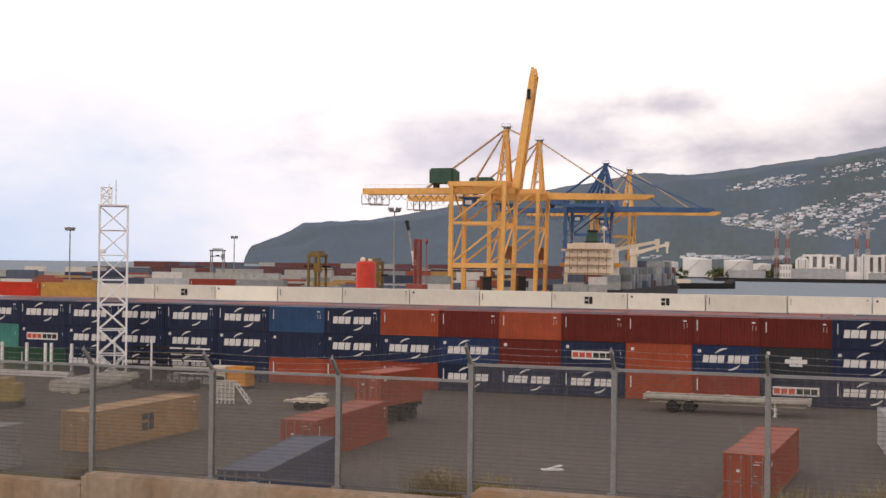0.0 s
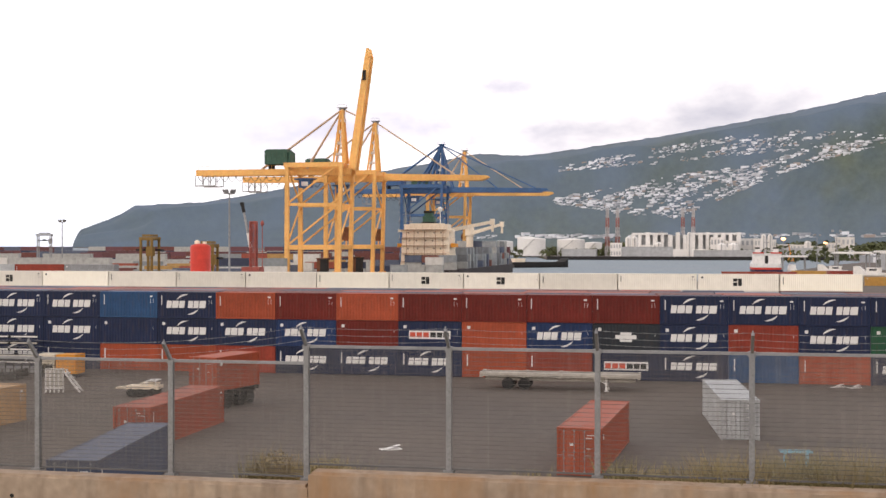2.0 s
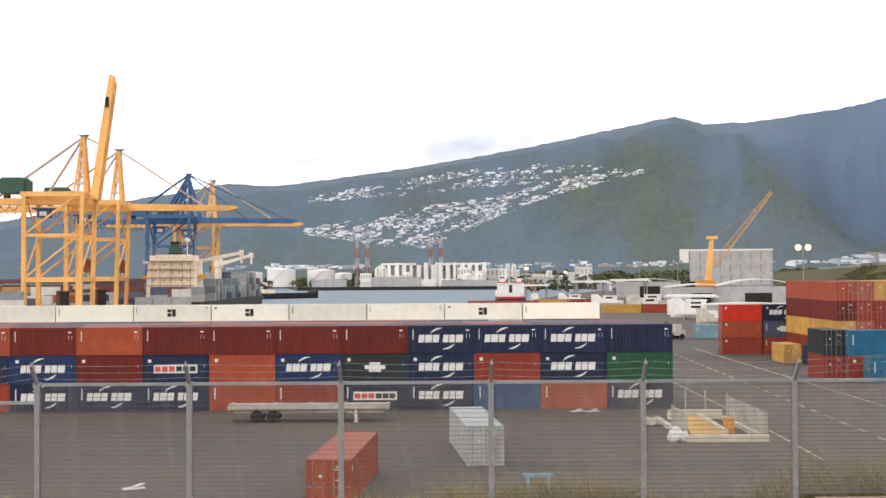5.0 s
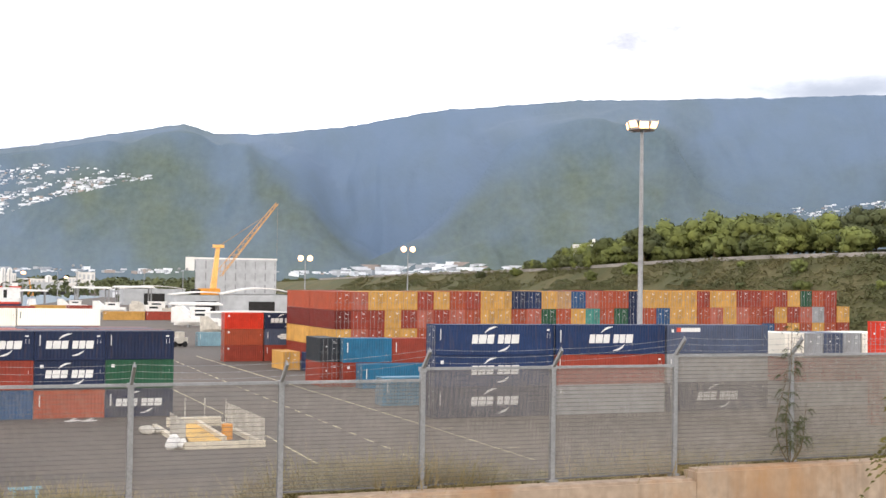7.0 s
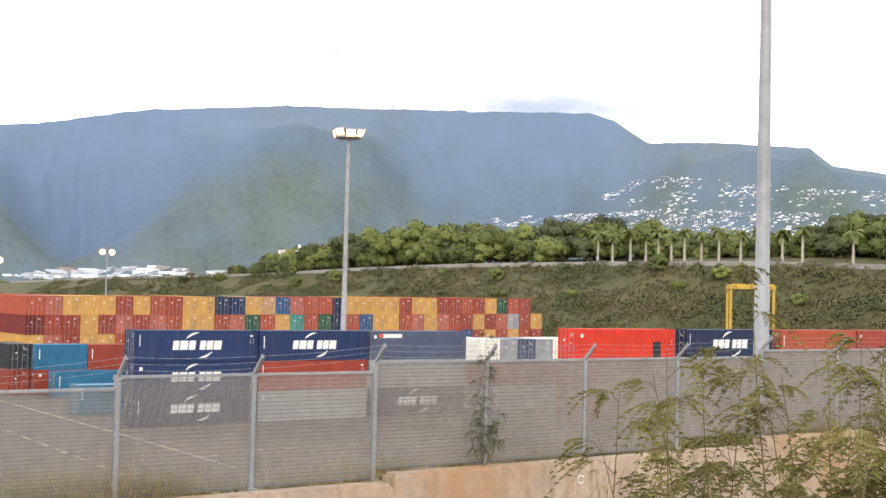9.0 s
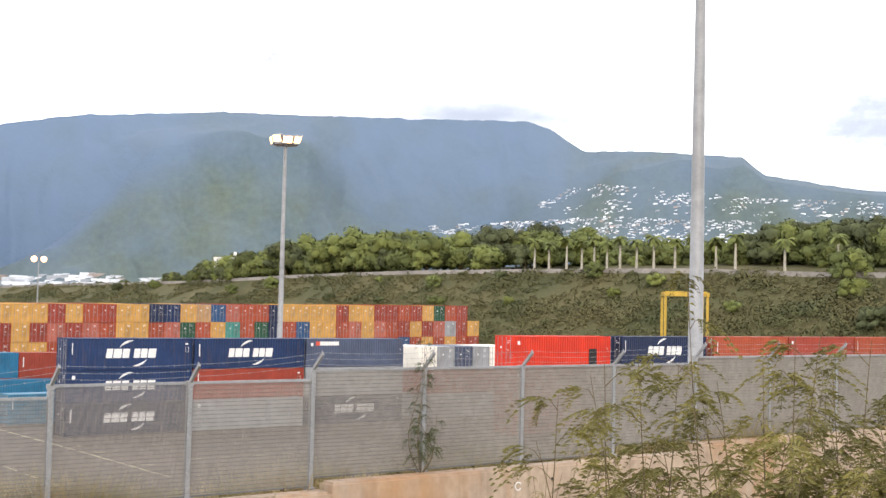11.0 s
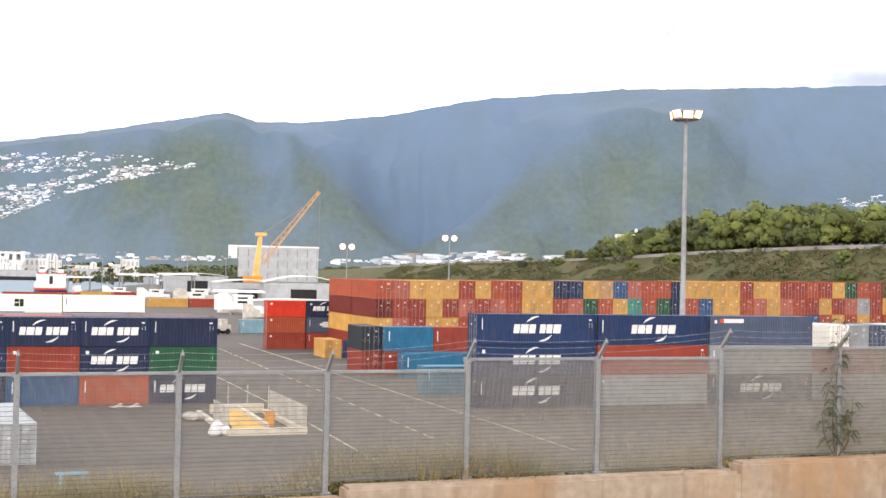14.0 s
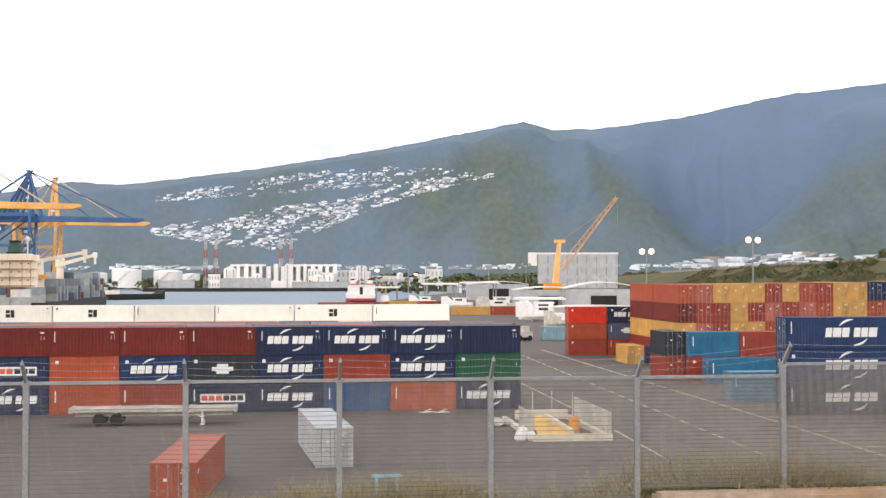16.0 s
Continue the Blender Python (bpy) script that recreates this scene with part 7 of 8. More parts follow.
for x, y, a, L in ((58, 330, 70, 15), (62, 352, 85, 17), (66, 372, 60, 16), (57, 400, 95, 16), (63, 430, 80, 18), (52, 455, 70, 15), (72, 308, 75, 14), (50, 500, 90, 14), (55, 285, 78, 13), (66, 296, 95, 11)):
    hauled_boat(x + (8 if y < 460 else 2), y, a, L * 0.78, "white boat hauled out on the quay")
container("y", 12.19, H20, pose(55.5, 388, 0), "quay containers", seed=1, where="on the far quay")
container("r", 12.19, H20, pose(68.0, 388, 0), "quay containers", seed=2, where="on the far quay")
container("y", 12.19, H20, pose(40.5, 470, 0), "quay containers", seed=3, where="on the far quay")
container("r", 12.19, H20, pose(53, 470, 0), "quay containers", seed=4, where="on the far quay")
container("p", 6.06, H20, pose(50.6, 237, 0), "quay containers", seed=5, where="beside the boats")
gear = thing("lifting_machine", "dusty pale machine parked beside the road", "machine", pose(43.4, 234, 0, 0, 0, 20) @ Matrix.Scale(0.75, 4))
part("body", made(lambda bm: (box(bm, -2.2, 2.2, -1.2, 1.2, 0.9, 2.3), box(bm, -0.2, 1.4, -1.0, 1.0, 2.3, 3.7))), M["worn_white"], gear)
part("mast", made(lambda bm: (beam(bm, (-2.0, -0.5, 0.6), (-2.4, -0.5, 4.4), 0.2), beam(bm, (-2.0, 0.5, 0.6), (-2.4, 0.5, 4.4), 0.2))), M["dark"], gear)
for x in (-1.4, 1.4):
    for y in (-1.3, 1.0):
        part("wheel", made(lambda bm: rod(bm, (x, y, 0.7), (x, y + 0.35, 0.7), 0.7, n=14)), M["rubber"], gear)
orc = thing("orange_crane", "small orange crane on the far quay", "crane", pose(66, 900, 0) @ Matrix.Scale(0.5, 4))
part("base", made(lambda bm: (box(bm, -4, 4, -3, 3, 0, 4), box(bm, -2.5, 2.5, -2.5, 2.5, 4, 9))), M["orange"], orc)
part("mast", made(lambda bm: beam(bm, (0, 0, 9), (-3, 0, 24), 2.4, 2.0, 1.0, 0.8)), M["orange"], orc)

# ---------------------------------------------------------------- gear on the left of the yard
truss = thing("frame_stack", "stack of white steel frames lying before the front row", "steel frame", pose(-68.6, 113.2, 0))
for k in range(6):
    part("frame_bar", made(lambda bm: (box(bm, -5.5 + 0.3 * k, 5.0, -0.6 + 0.1 * k, -0.45 + 0.1 * k, 0.1 + 0.62 * k, 0.35 + 0.62 * k), box(bm, -5 + 0.3 * k, -4.8 + 0.3 * k, -0.4, 1.2, 0.1 + 0.62 * k, 0.3 + 0.62 * k), box(bm, 2, 2.2, -0.4, 1.2, 0.1 + 0.62 * k, 0.3 + 0.62 * k))), M["dark"], truss)
    part("end_bar", made(lambda bm: (box(bm, 1.4 - 0.2 * k, 5.06, -0.66 + 0.1 * k, -0.61 + 0.1 * k, 0.16 + 0.62 * k, 0.30 + 0.62 * k))), M["white"] if k % 2 else M["worn_white"], truss)
for x in (-5.9, -1.5):
    part("stanchion", made(lambda bm: box(bm, x, x + 0.16, -0.75, -0.62, 0, 4.2)), M["white"], truss)
for k, (x, y) in enumerate(((-69.7, 104.0), (-71.1, 104.4), (-72.5, 104.9))):
    pp = thing("steel_pipe", "grey steel pipe lying on the asphalt", "pipe", pose(x, y, 0.55, 0, 0, 96), "steel pipes")
    part("tube", made(lambda bm: (rod(bm, (-6, 0, 0), (6, 0, 0), 0.55, n=18), rod(bm, (-6.1, 0, 0), (-6, 0, 0), 0.6, n=18))), M["worn_white"], pp)
    part("chock", made(lambda bm: (box(bm, -4, -3.8, -0.65, 0.65, -0.55, -0.3), box(bm, 3.8, 4, -0.65, 0.65, -0.55, -0.3))), M["dark"], pp)
for k, (x, y, c) in enumerate(((-63.8, 105.2, "dark"), (-63.5, 111.0, "steel"))):
    fr = thing("flat_rack", "low flat rack with folded ends on the asphalt", "flat rack", pose(x, y, 0, 0, 0, 4), "flat racks")
    part("deck", made(lambda bm: (box(bm, -3.0, 3.0, -1.2, 1.2, 0.15, 0.55), box(bm, -3.0, -2.7, -1.2, 1.2, 0.55, 0.95), box(bm, 2.7, 3.0, -1.2, 1.2, 0.55, 0.95))), M[c], fr)
    for i in range(7):
        part("stake", made(lambda bm: box(bm, -2.5 + 0.82 * i, -2.38 + 0.82 * i, -1.22, -1.14, 0.0, 1.1)), M["dark"], fr)
lad = thing("step_frame", "white steel step frame standing on the asphalt", "steps", pose(-52.2, 97.0, 0, 0, 0, 15))
part("panel", made(lambda bm: box(bm, -1.45, 0.05, -0.02, 0.02, 0.3, 1.9)), M["worn_white"], lad)
for i in range(5):
    part("upright", made(lambda bm: box(bm, -1.5 + 0.36 * i, -1.38 + 0.36 * i, -0.05, 0.05, 0, 2.0)), M["white"], lad)
for z in (0.3, 1.9):
    part("crossbar", made(lambda bm: box(bm, -1.5, 0.1, -0.07, -0.05, z, z + 0.14)), M["white"], lad)
for i in range(4):
    part("tread", made(lambda bm: box(bm, 0.2 + 0.28 * i, 0.55 + 0.28 * i, -0.5, 0.5, 1.6 - 0.4 * i, 1.68 - 0.4 * i)), M["white"], lad)
part("stringer", made(lambda bm: (beam(bm, (0.1, -0.5, 1.9), (1.5, -0.5, 0.05), 0.08, 0.14), beam(bm, (0.1, 0.5, 1.9), (1.5, 0.5, 0.05), 0.08, 0.14))), M["white"], lad)
cart = thing("low_tractor", "dusty white low yard tractor parked on the asphalt", "tractor", pose(-44.4, 96.0, 0, 0, 0, 6) @ Matrix.Scale(0.72, 4))
part("body", made(lambda bm: (box(bm, -1.9, 1.9, -0.95, 0.95, 0.85, 1.25), box(bm, -0.3, 1.6, -0.8, 0.8, 1.25, 1.55), box(bm, -3.2, -1.9, -0.6, 0.6, 0.9, 1.05))), M["cream"], cart)
part("canopy", made(lambda bm: (box(bm, 0.5, 1.7, -0.9, 0.9, 1.80, 1.88), box(bm, 0.5, 0.6, -0.85, -0.75, 1.2, 1.82), box(bm, 1.5, 1.6, -0.85, -0.75, 1.2, 1.82))), M["white"], cart)
for x in (-1.3, -0.2, 1.2):
    for y in (-1.05, 0.75):
        part("wheel", made(lambda bm: rod(bm, (x, y, 0.48), (x, y + 0.3, 0.48), 0.48, n=16)), M["rubber"], cart)
gen = thing("yellow_generator", "yellow and cream generator units before the front row", "generator", pose(-59.0, 109.0, 0))
part("housing", made(lambda bm: (box(bm, 0.2, 2.1, -1, 1, 0.3, 2.1), box(bm, 0.3, 2.0, -1.04, -0.98, 0.7, 1.8))), M["orange"], gen)
part("tank_unit", made(lambda bm: (box(bm, -1.9, 0.0, -1, 1, 1.2, 2.1), box(bm, -1.85, -1.7, -0.9, 0.9, 0.12, 1.2), box(bm, -0.2, -0.05, -0.9, 0.9, 0.12, 1.2))), M["cream_kerb"], gen)
for x in (-1.5, -1.0, -0.6):
    part("drum", made(lambda bm: rod(bm, (x, -0.6, 0.12), (x, -0.6, 1.0), 0.18, n=10)), M["dark"], gen)
part("skid", made(lambda bm: box(bm, -2.0, 2.2, -1.05, 1.05, 0, 0.12)), M["dark"], gen)
for k, x in enumerate((-88.2, -85.2, -83.0, -82.4, -80.0)):
    pl = thing("white_post", "white steel post along the yard fence", "post", pose(x, 112.2 + 0.2 * k, 0), "white posts")
    part("shaft", made(lambda bm: (box(bm, -0.12, 0.12, -0.12, 0.12, 0, 3.4), box(bm, -0.2, 0.2, -0.2, 0.2, 0, 0.12))), M["white"], pl)
kb = thing("white_kerb", "low white kerb along the foot of the tower", "kerb", pose(-84.5, 111.3, 0))
part("kerb_stone", made(lambda bm: (box(bm, -6, 5.5, -0.3, 0.3, 0, 0.5), box(bm, -6, 5.5, -0.25, 0.25, 0.5, 0.55))), M["white"], kb)
oc = thing("orange_cab", "orange machine cab at the yard edge", "machine", pose(-68.6, 87, 0, 0, 0, 20))
part("cab", made(lambda bm: (box(bm, -1.6, 1.6, -1.2, 1.2, 0.6, 2.0), box(bm, -1.2, 0.9, -1.0, 1.0, 2.0, 2.5))), M["yellow"], oc)
part("undercarriage", made(lambda bm: box(bm, -1.7, 1.7, -1.3, 1.3, 0, 0.62)), M["dark"], oc)
container("g", 12.19, H20, pose(-49.4, 57.0, 0, 0, 0, 90), "loose containers", seed=4, where="standing alone on the asphalt")
BLUE = material("pale_blue_paint", (0.26, 0.50, 0.62), 0.6, 0, 0.2, 1, 10, 0.05)
bench = thing("blue_trestle", "pale blue steel trestle frame in the grass", "trestle", pose(5.35, 71.6, 0, 0, 0, 4) @ Matrix.Scale(0.62, 4))
part("top", made(lambda bm: (box(bm, -1.4, 1.4, -0.5, -0.40, 1.6, 1.76), box(bm, -1.4, 1.4, 0.40, 0.5, 1.6, 1.76))), BLUE, bench)
for x in (-1.0, 0.9):
    part("leg", made(lambda bm: (box(bm, x, x + 0.14, -0.5, -0.4, 0, 1.6), box(bm, x, x + 0.14, 0.4, 0.5, 0, 1.6), box(bm, x, x + 0.14, -0.4, 0.4, 0.7, 0.84))), BLUE, bench)
for x, y in ((-18.2, 74.0), (12.2, 113.6), (13.6, 113.4)):
    db = thing("debris", "scrap of pale debris on the asphalt", "debris", pose(x, y, 0, 0, 0, 30))
    part("sheet", made(lambda bm: (box(bm, -0.7, 0.6, -0.3, 0.3, 0, 0.05), beam(bm, (-0.5, -0.2, 0.06), (0.6, 0.3, 0.22), 0.3, 0.03))), M["white"], db)

# white house among the trees on the embankment
hp = bank_point(385, 1.16)
villa = thing("white_house", "white flat-roofed house among the embankment trees", "house", pose(hp.x + 2.2, hp.y - 1.0, hp.z - 0.6, 0, 0, -25))
part("wall", made(lambda bm: box(bm, -3.8, 3.8, -2.0, 2.5, 0, 8.8)), M["white"], villa)
part("roof", made(lambda bm: (box(bm, -4.0, 4.0, -2.2, 2.7, 8.8, 9.0), box(bm, -4.0, 4.0, -2.2, -2.0, 9.0, 9.3))), M["white"], villa)
part("water_tank", made(lambda bm: (rod(bm, (3.4, 0, 9.0), (3.4, 0, 10.0), 0.2), lathe(bm, [(0.3, 9.9), (0.55, 10.0), (0.55, 11.2), (0.2, 11.4)], 12, (3.4, 0)))), M["house"], villa)
for i in range(3):
    part("window", made(lambda bm: box(bm, -3.6 + 2.8 * i, -2.2 + 2.8 * i, -2.06, -1.98, 4.2, 5.4)), M["glass"], villa)

# ---------------------------------------------------------------- trees, palms, scrub and grass
def leaf_cloud(v, f, r, centre, radius, count, size, flat=0.8, soft=None):
    for _ in range(count):
        d = Vector((r.gauss(0, 1), r.gauss(0, 1), r.gauss(0, 1))).normalized()
        if soft is not None and flat > 0.9:
            d.z = abs(d.z)
        k = radius * (0.72 + 0.33 * r.random() ** 0.5)
        p = Vector(centre) + Vector((d.x * k, d.y * k, d.z * k * flat))
        n = (d + Vector((r.uniform(-0.7, 0.7), r.uniform(-0.7, 0.7), r.uniform(-0.3, 0.9)))).normalized()
        a = n.orthogonal().normalized()
        a.rotate(Matrix.Rotation(r.uniform(0, 6.28), 3, n))
        b = n.cross(a)
        s = size * r.uniform(0.6, 1.3)
        o = len(v)
        v += [p - a * s - b * s * 0.5, p + a * s * 0.2 - b * s * 0.7, p + a * s + b * s * 0.1, p + b * s * 0.75 - a * s * 0.2]
        f.append((o, o + 1, o + 2, o + 3))
        if soft is not None:
            soft += [(d * 1.0 + n * 0.22 + Vector((0, 0, 0.3 if flat < 0.9 else 1.6))).normalized()] * 4


def leaf_core(v, f, soft, centre, radius, flat=0.8):
    """The dense inside of a clump of leaves."""
    o, n, m = len(v), 8, 5
    for j in range(m + 1):
        for i in range(n):
            a, b = i * math.tau / n, math.pi * (j / m - 0.5)
            d = Vector((math.cos(a) * math.cos(b), math.sin(a) * math.cos(b), math.sin(b)))
            k = radius * (1 + 0.22 * noise.noise((d * 1.7 + Vector(centre)) * 1.0))
            v.append(Vector(centre) + Vector((d.x * k, d.y * k, d.z * k * flat)))
            soft.append((d + Vector((0, 0, 0.3))).normalized())
    for j in range(m):
        for i in range(n):
            f.append((o + j * n + i, o + j * n + (i + 1) % n, o + (j + 1) * n + (i + 1) % n, o + (j + 1) * n + i))


def rounded(me, soft):
    """Leaves take the light of the clump that they belong to."""
    me.polygons.foreach_set("use_smooth", [True] * len(me.polygons))
    me.normals_split_custom_set_from_vertices(soft)


def tree_proto(seed, height, spread, mat, label, clumps=44, leaves=130, leaf=0.24):
    r = random.Random(seed)
    ob = thing("tree", label, "tree", pose(0, 0, -500), "trees on the embankment")
    limbs = bmesh.new()
    rod(limbs, (0, 0, -1.0), (r.uniform(-0.3, 0.3), r.uniform(-0.3, 0.3), height * 0.45), 0.28, 0.16, 8)
    v, f, soft = [], [], []
    for k in range(clumps):
        a, q = r.uniform(0, 6.28), spread * math.sqrt(r.random()) * 0.8
        z = height * (0.24 + 0.64 * r.random() ** 0.8 * (1 - 0.55 * (q / spread) ** 2))
        c = (q * math.cos(a), q * math.sin(a), z)
        if k < 7:
            rod(limbs, (0, 0, height * r.uniform(0.25, 0.45)), c, 0.12, 0.04, 5)
        q = spread * r.uniform(0.15, 0.34)
        leaf_core(v, f, soft, c, q * 0.66)
        leaf_cloud(v, f, r, c, q, leaves, leaf, 0.8, soft)
    part("trunk", limbs, M["stem"], ob)
    me = bpy.data.meshes.new("crown")
    me.from_pydata(v, [], f)
    me.materials.append(M[mat])
    heart = Vector((0, 0, height * 0.3))
    soft = [(n * 0.65 + (p - heart) / spread * 0.7).normalized() for n, p in zip(soft, v)]
    rounded(me, soft)
    part("crown", me, None, ob)
    return ob


PROTO = [tree_proto(50 + k, h, s, m, t) for k, (h, s, m, t) in enumerate((
    (9.5, 5.6, "leaf", "broad green tree on the embankment"), (8.0, 5.0, "leaf", "rounded green tree on the embankment"), (11, 6.2, "dark_leaf", "dark green tree on the embankment"),
    (7.0, 4.6, "leaf", "low spreading green tree on the embankment"), (8.6, 4.6, "dark_leaf", "dark shady tree on the embankment"), (6.0, 4.2, "leaf", "small bright green tree on the embankment")))]
used = set()


def plant(k, x, y, z, scale, turn):
    m = pose(x, y, z, 0, 0, turn) @ Matrix.Scale(scale, 4)
    if k in used:
        copy_thing(PROTO[k], pose(x, y, z, 0, 0, turn)).scale = (scale,) * 3
    else:
        used.add(k)
        PROTO[k].matrix_basis = pose(x, y, z, 0, 0, turn)
        PROTO[k].scale = (scale,) * 3


rt = random.Random(71)
for i in range(120):
    y = rt.uniform(222, 440)
    u = 1.12 + 0.95 * rt.random()
    p = bank_point(y, u)
    grow = 1.3 * max(0.4, min(1.0, (470 - y) / 115)) * (1.28 if y > 290 else 1.0)
    plant(rt.choice((0, 1, 3, 5, 0, 1, 2, 4)), p.x, p.y, p.z - 0.4, grow * rt.uniform(0.55, 1.02), rt.uniform(0, 360))
for i in range(110):
    y = rt.uniform(70, 240)
    p = bank_point(y, 1.5 + 0.7 * rt.random())
    plant(rt.choice((0, 1, 3, 5, 0, 1, 2) if y > 150 else (2, 4, 0)), p.x + 6, p.y, p.z - 0.6, rt.uniform(0.75, 0.95) * (1.3 if y < 165 else 0.85), rt.uniform(0, 360))
for y, u, s in ((196, 0.93, 0.55), (330, 0.8, 0.6), (262, 0.55, 0.45), (236, 0.5, 0.5), (128, 0.8, 0.9), (132, 0.98, 0.9), (118, 0.5, 0.8), (300, 0.35, 0.4), (420, 0.9, 0.7), (450, 0.85, 0.6), (176, 0.86, 0.62), (184, 0.72, 0.5), (214, 0.62, 0.5), (226, 0.9, 0.45), (248, 0.78, 0.5), (276, 0.88, 0.42), (288, 0.6, 0.45), (350, 0.7, 0.5), (150, 0.6, 0.5)):
    p = bank_point(y, u)
    plant(rt.choice((0, 3, 5, 4)), p.x, p.y, p.z - 1.2 * s, s * 0.85, rt.uniform(0, 360))
for y, u, s in ((368, 1.04, 0.72), (374, 1.03, 0.74), (379, 1.05, 0.60), (383, 1.12, 0.62), (387, 1.04, 0.60), (392, 1.04, 0.66), (398, 1.05, 0.58)):
    p = bank_point(y, u)
    plant(rt.choice((1, 2, 4)), p.x, p.y, p.z - 0.6, s, rt.uniform(0, 360))
for i in range(44):
    y = rt.uniform(420, 900)
    p = bank_point(y, 1.2 + rt.random())
    plant(rt.choice((3, 4, 5)), p.x, p.y, p.z - 1.0, rt.uniform(0.3, 0.6), rt.uniform(0, 360))


def palm_proto(seed, height):
    r = random.Random(seed)
    ob = thing("palm_tree", "royal palm with a pale trunk beside the road", "palm tree", pose(0, 0, -500), "palms along the road")
    part("trunk", made(lambda bm: lathe(bm, [(0.34, -0.6), (0.32, 0.4), (0.25, height * 0.5), (0.20, height * 0.82), (0.16, height)], 10)), M["trunk"], ob, smooth=True)
    part("crownshaft", made(lambda bm: lathe(bm, [(0.24, height * 0.82), (0.26, height * 0.9), (0.14, height * 1.02)], 10)), M["leaf"], ob)
    for k in range(17):
        a = k * 2.4 + r.uniform(-0.2, 0.2)
        lift = r.uniform(0.0, 2.0)
        v, f = [], []
        d = Vector((math.cos(a), math.sin(a), 0))
        side = Vector((-d.y, d.x, 0))
        n, L = 8, r.uniform(1.7, 2.4)
        spine = [Vector((0, 0, height)) + d * (L * i / n) + Vector((0, 0, lift * 1.4 * (i / n) - 2.3 * (i / n) ** 2)) for i in range(n + 1)]
        for i in range(n):
            w = 0.5 * math.sin(math.pi * (i + 0.8) / (n + 1)) + 0.1
            for s in (-1, 1):
                o = len(v)
                v += [spine[i], spine[i + 1], spine[i + 1] + side * s * w + d * 0.25 - Vector((0, 0, 0.28)), spine[i] + side * s * w - Vector((0, 0, 0.28))]
                f.append((o, o + 1, o + 2, o + 3))
        me = bpy.data.meshes.new("frond")
        me.from_pydata(v, [], f)
        me.materials.append(M["leaf"])
        part("frond", me, None, ob)
    return ob


PALMS = [palm_proto(81, 7.3), palm_proto(82, 6.5)]
spots = [(222, 0), (217, 1), (211, 0), (206, 1), (202, 0), (198, 1), (194, 0), (189, 1), (184, 0), (178, 1), (173, 0), (167, 1), (162, 0), (150, 1), (138, 0), (124, 1), (112, 0), (108, 1)]
for i, (y, k) in enumerate(spots):
    p = bank_point(y, 1.15)
    m = pose(p.x, p.y, p.z - 0.1, 0, 0, 47 * i)
    if i < 2:
        PALMS[k].matrix_basis = m
    else:
        copy_thing(PALMS[k], m)


def stuff_mesh(name, v, f, mat, label, category):
    me = bpy.data.meshes.new(name)
    me.from_pydata(v, [], f)
    me.materials.append(mat)
    return tagged(new(name, me), label, category, kind="stuff")


v, f = [], []
rs = random.Random(91)
soft = []
for i in range(10400):
    y = 40 + 580 * rs.random() ** 1.3
    u = rs.uniform(0.02, 0.99)
    patch = noise.fractal((y * 0.035, u * 3.2, 5), 0.9, 2.0, 3)
    if patch < (-0.62 if y < 300 else -0.22):
        continue
    p = bank_point(y, u)
    k = rs.uniform(0.35, 0.95) + 0.9 * max(-0.2, patch)
    leaf_cloud(v, f, rs, (p.x, p.y, p.z + 0.1 * k), k * 1.15, int(26 + 30 * k), 0.13 + 0.05 * k, 1.0, soft)
rounded(stuff_mesh("bank_scrub", v, f, M["shrub"], "dry brown-green scrub covering the embankment", "shrubs").data, soft)
v, f = [], []
for i in range(620):
    az, d = radians(rs.uniform(-9, 33)), rs.uniform(1120, 1750)
    if -125 < d * math.sin(az) < 125 and d < 1180:
        continue
    leaf_cloud(v, f, rs, (d * math.sin(az), d * math.cos(az), 3.0), rs.uniform(4, 8), 34, 2.0, 0.75)
for i in range(420):
    az, d = radians(rs.uniform(8.0, 27)), rs.uniform(640, 1050)
    leaf_cloud(v, f, rs, (d * math.sin(az), d * math.cos(az), 2.2), rs.uniform(2.5, 5.5), 30, 1.2, 0.8)
for i in range(330):
    az, d = radians(rs.uniform(3, 27)), rs.uniform(880, 1500)
    if d * math.sin(az) < 150 and 960 < d < 1110:
        continue
    k = rs.uniform(3.5, 7.5)
    leaf_cloud(v, f, rs, (d * math.sin(az), d * math.cos(az), k * 0.75), k, 34, 1.9, 0.8)
for i in range(460):
    az, d = radians(rs.uniform(-4, 27)), rs.uniform(1260, 1680)
    k = rs.uniform(6, 10)
    leaf_cloud(v, f, rs, (d * math.sin(az), d * math.cos(az), k * 0.7), k, 34, 2.6, 0.8)
stuff_mesh("shore_trees", v, f, M["dark_leaf"], "dark green trees between the buildings of the harbour town", "trees")
v, f = [], []
for i in range(260):
    y = rs.uniform(60, 900)
    p = bank_point(y, rs.uniform(1.0, 1.1))
    leaf_cloud(v, f, rs, (p.x + 1.5, p.y, p.z + 0.2), rs.uniform(0.8, 1.6), 22, 0.36, 0.7)
stuff_mesh("roadside_hedge", v, f, M["shrub"], "brown-green hedge and shrubs beside the embankment road", "shrubs")


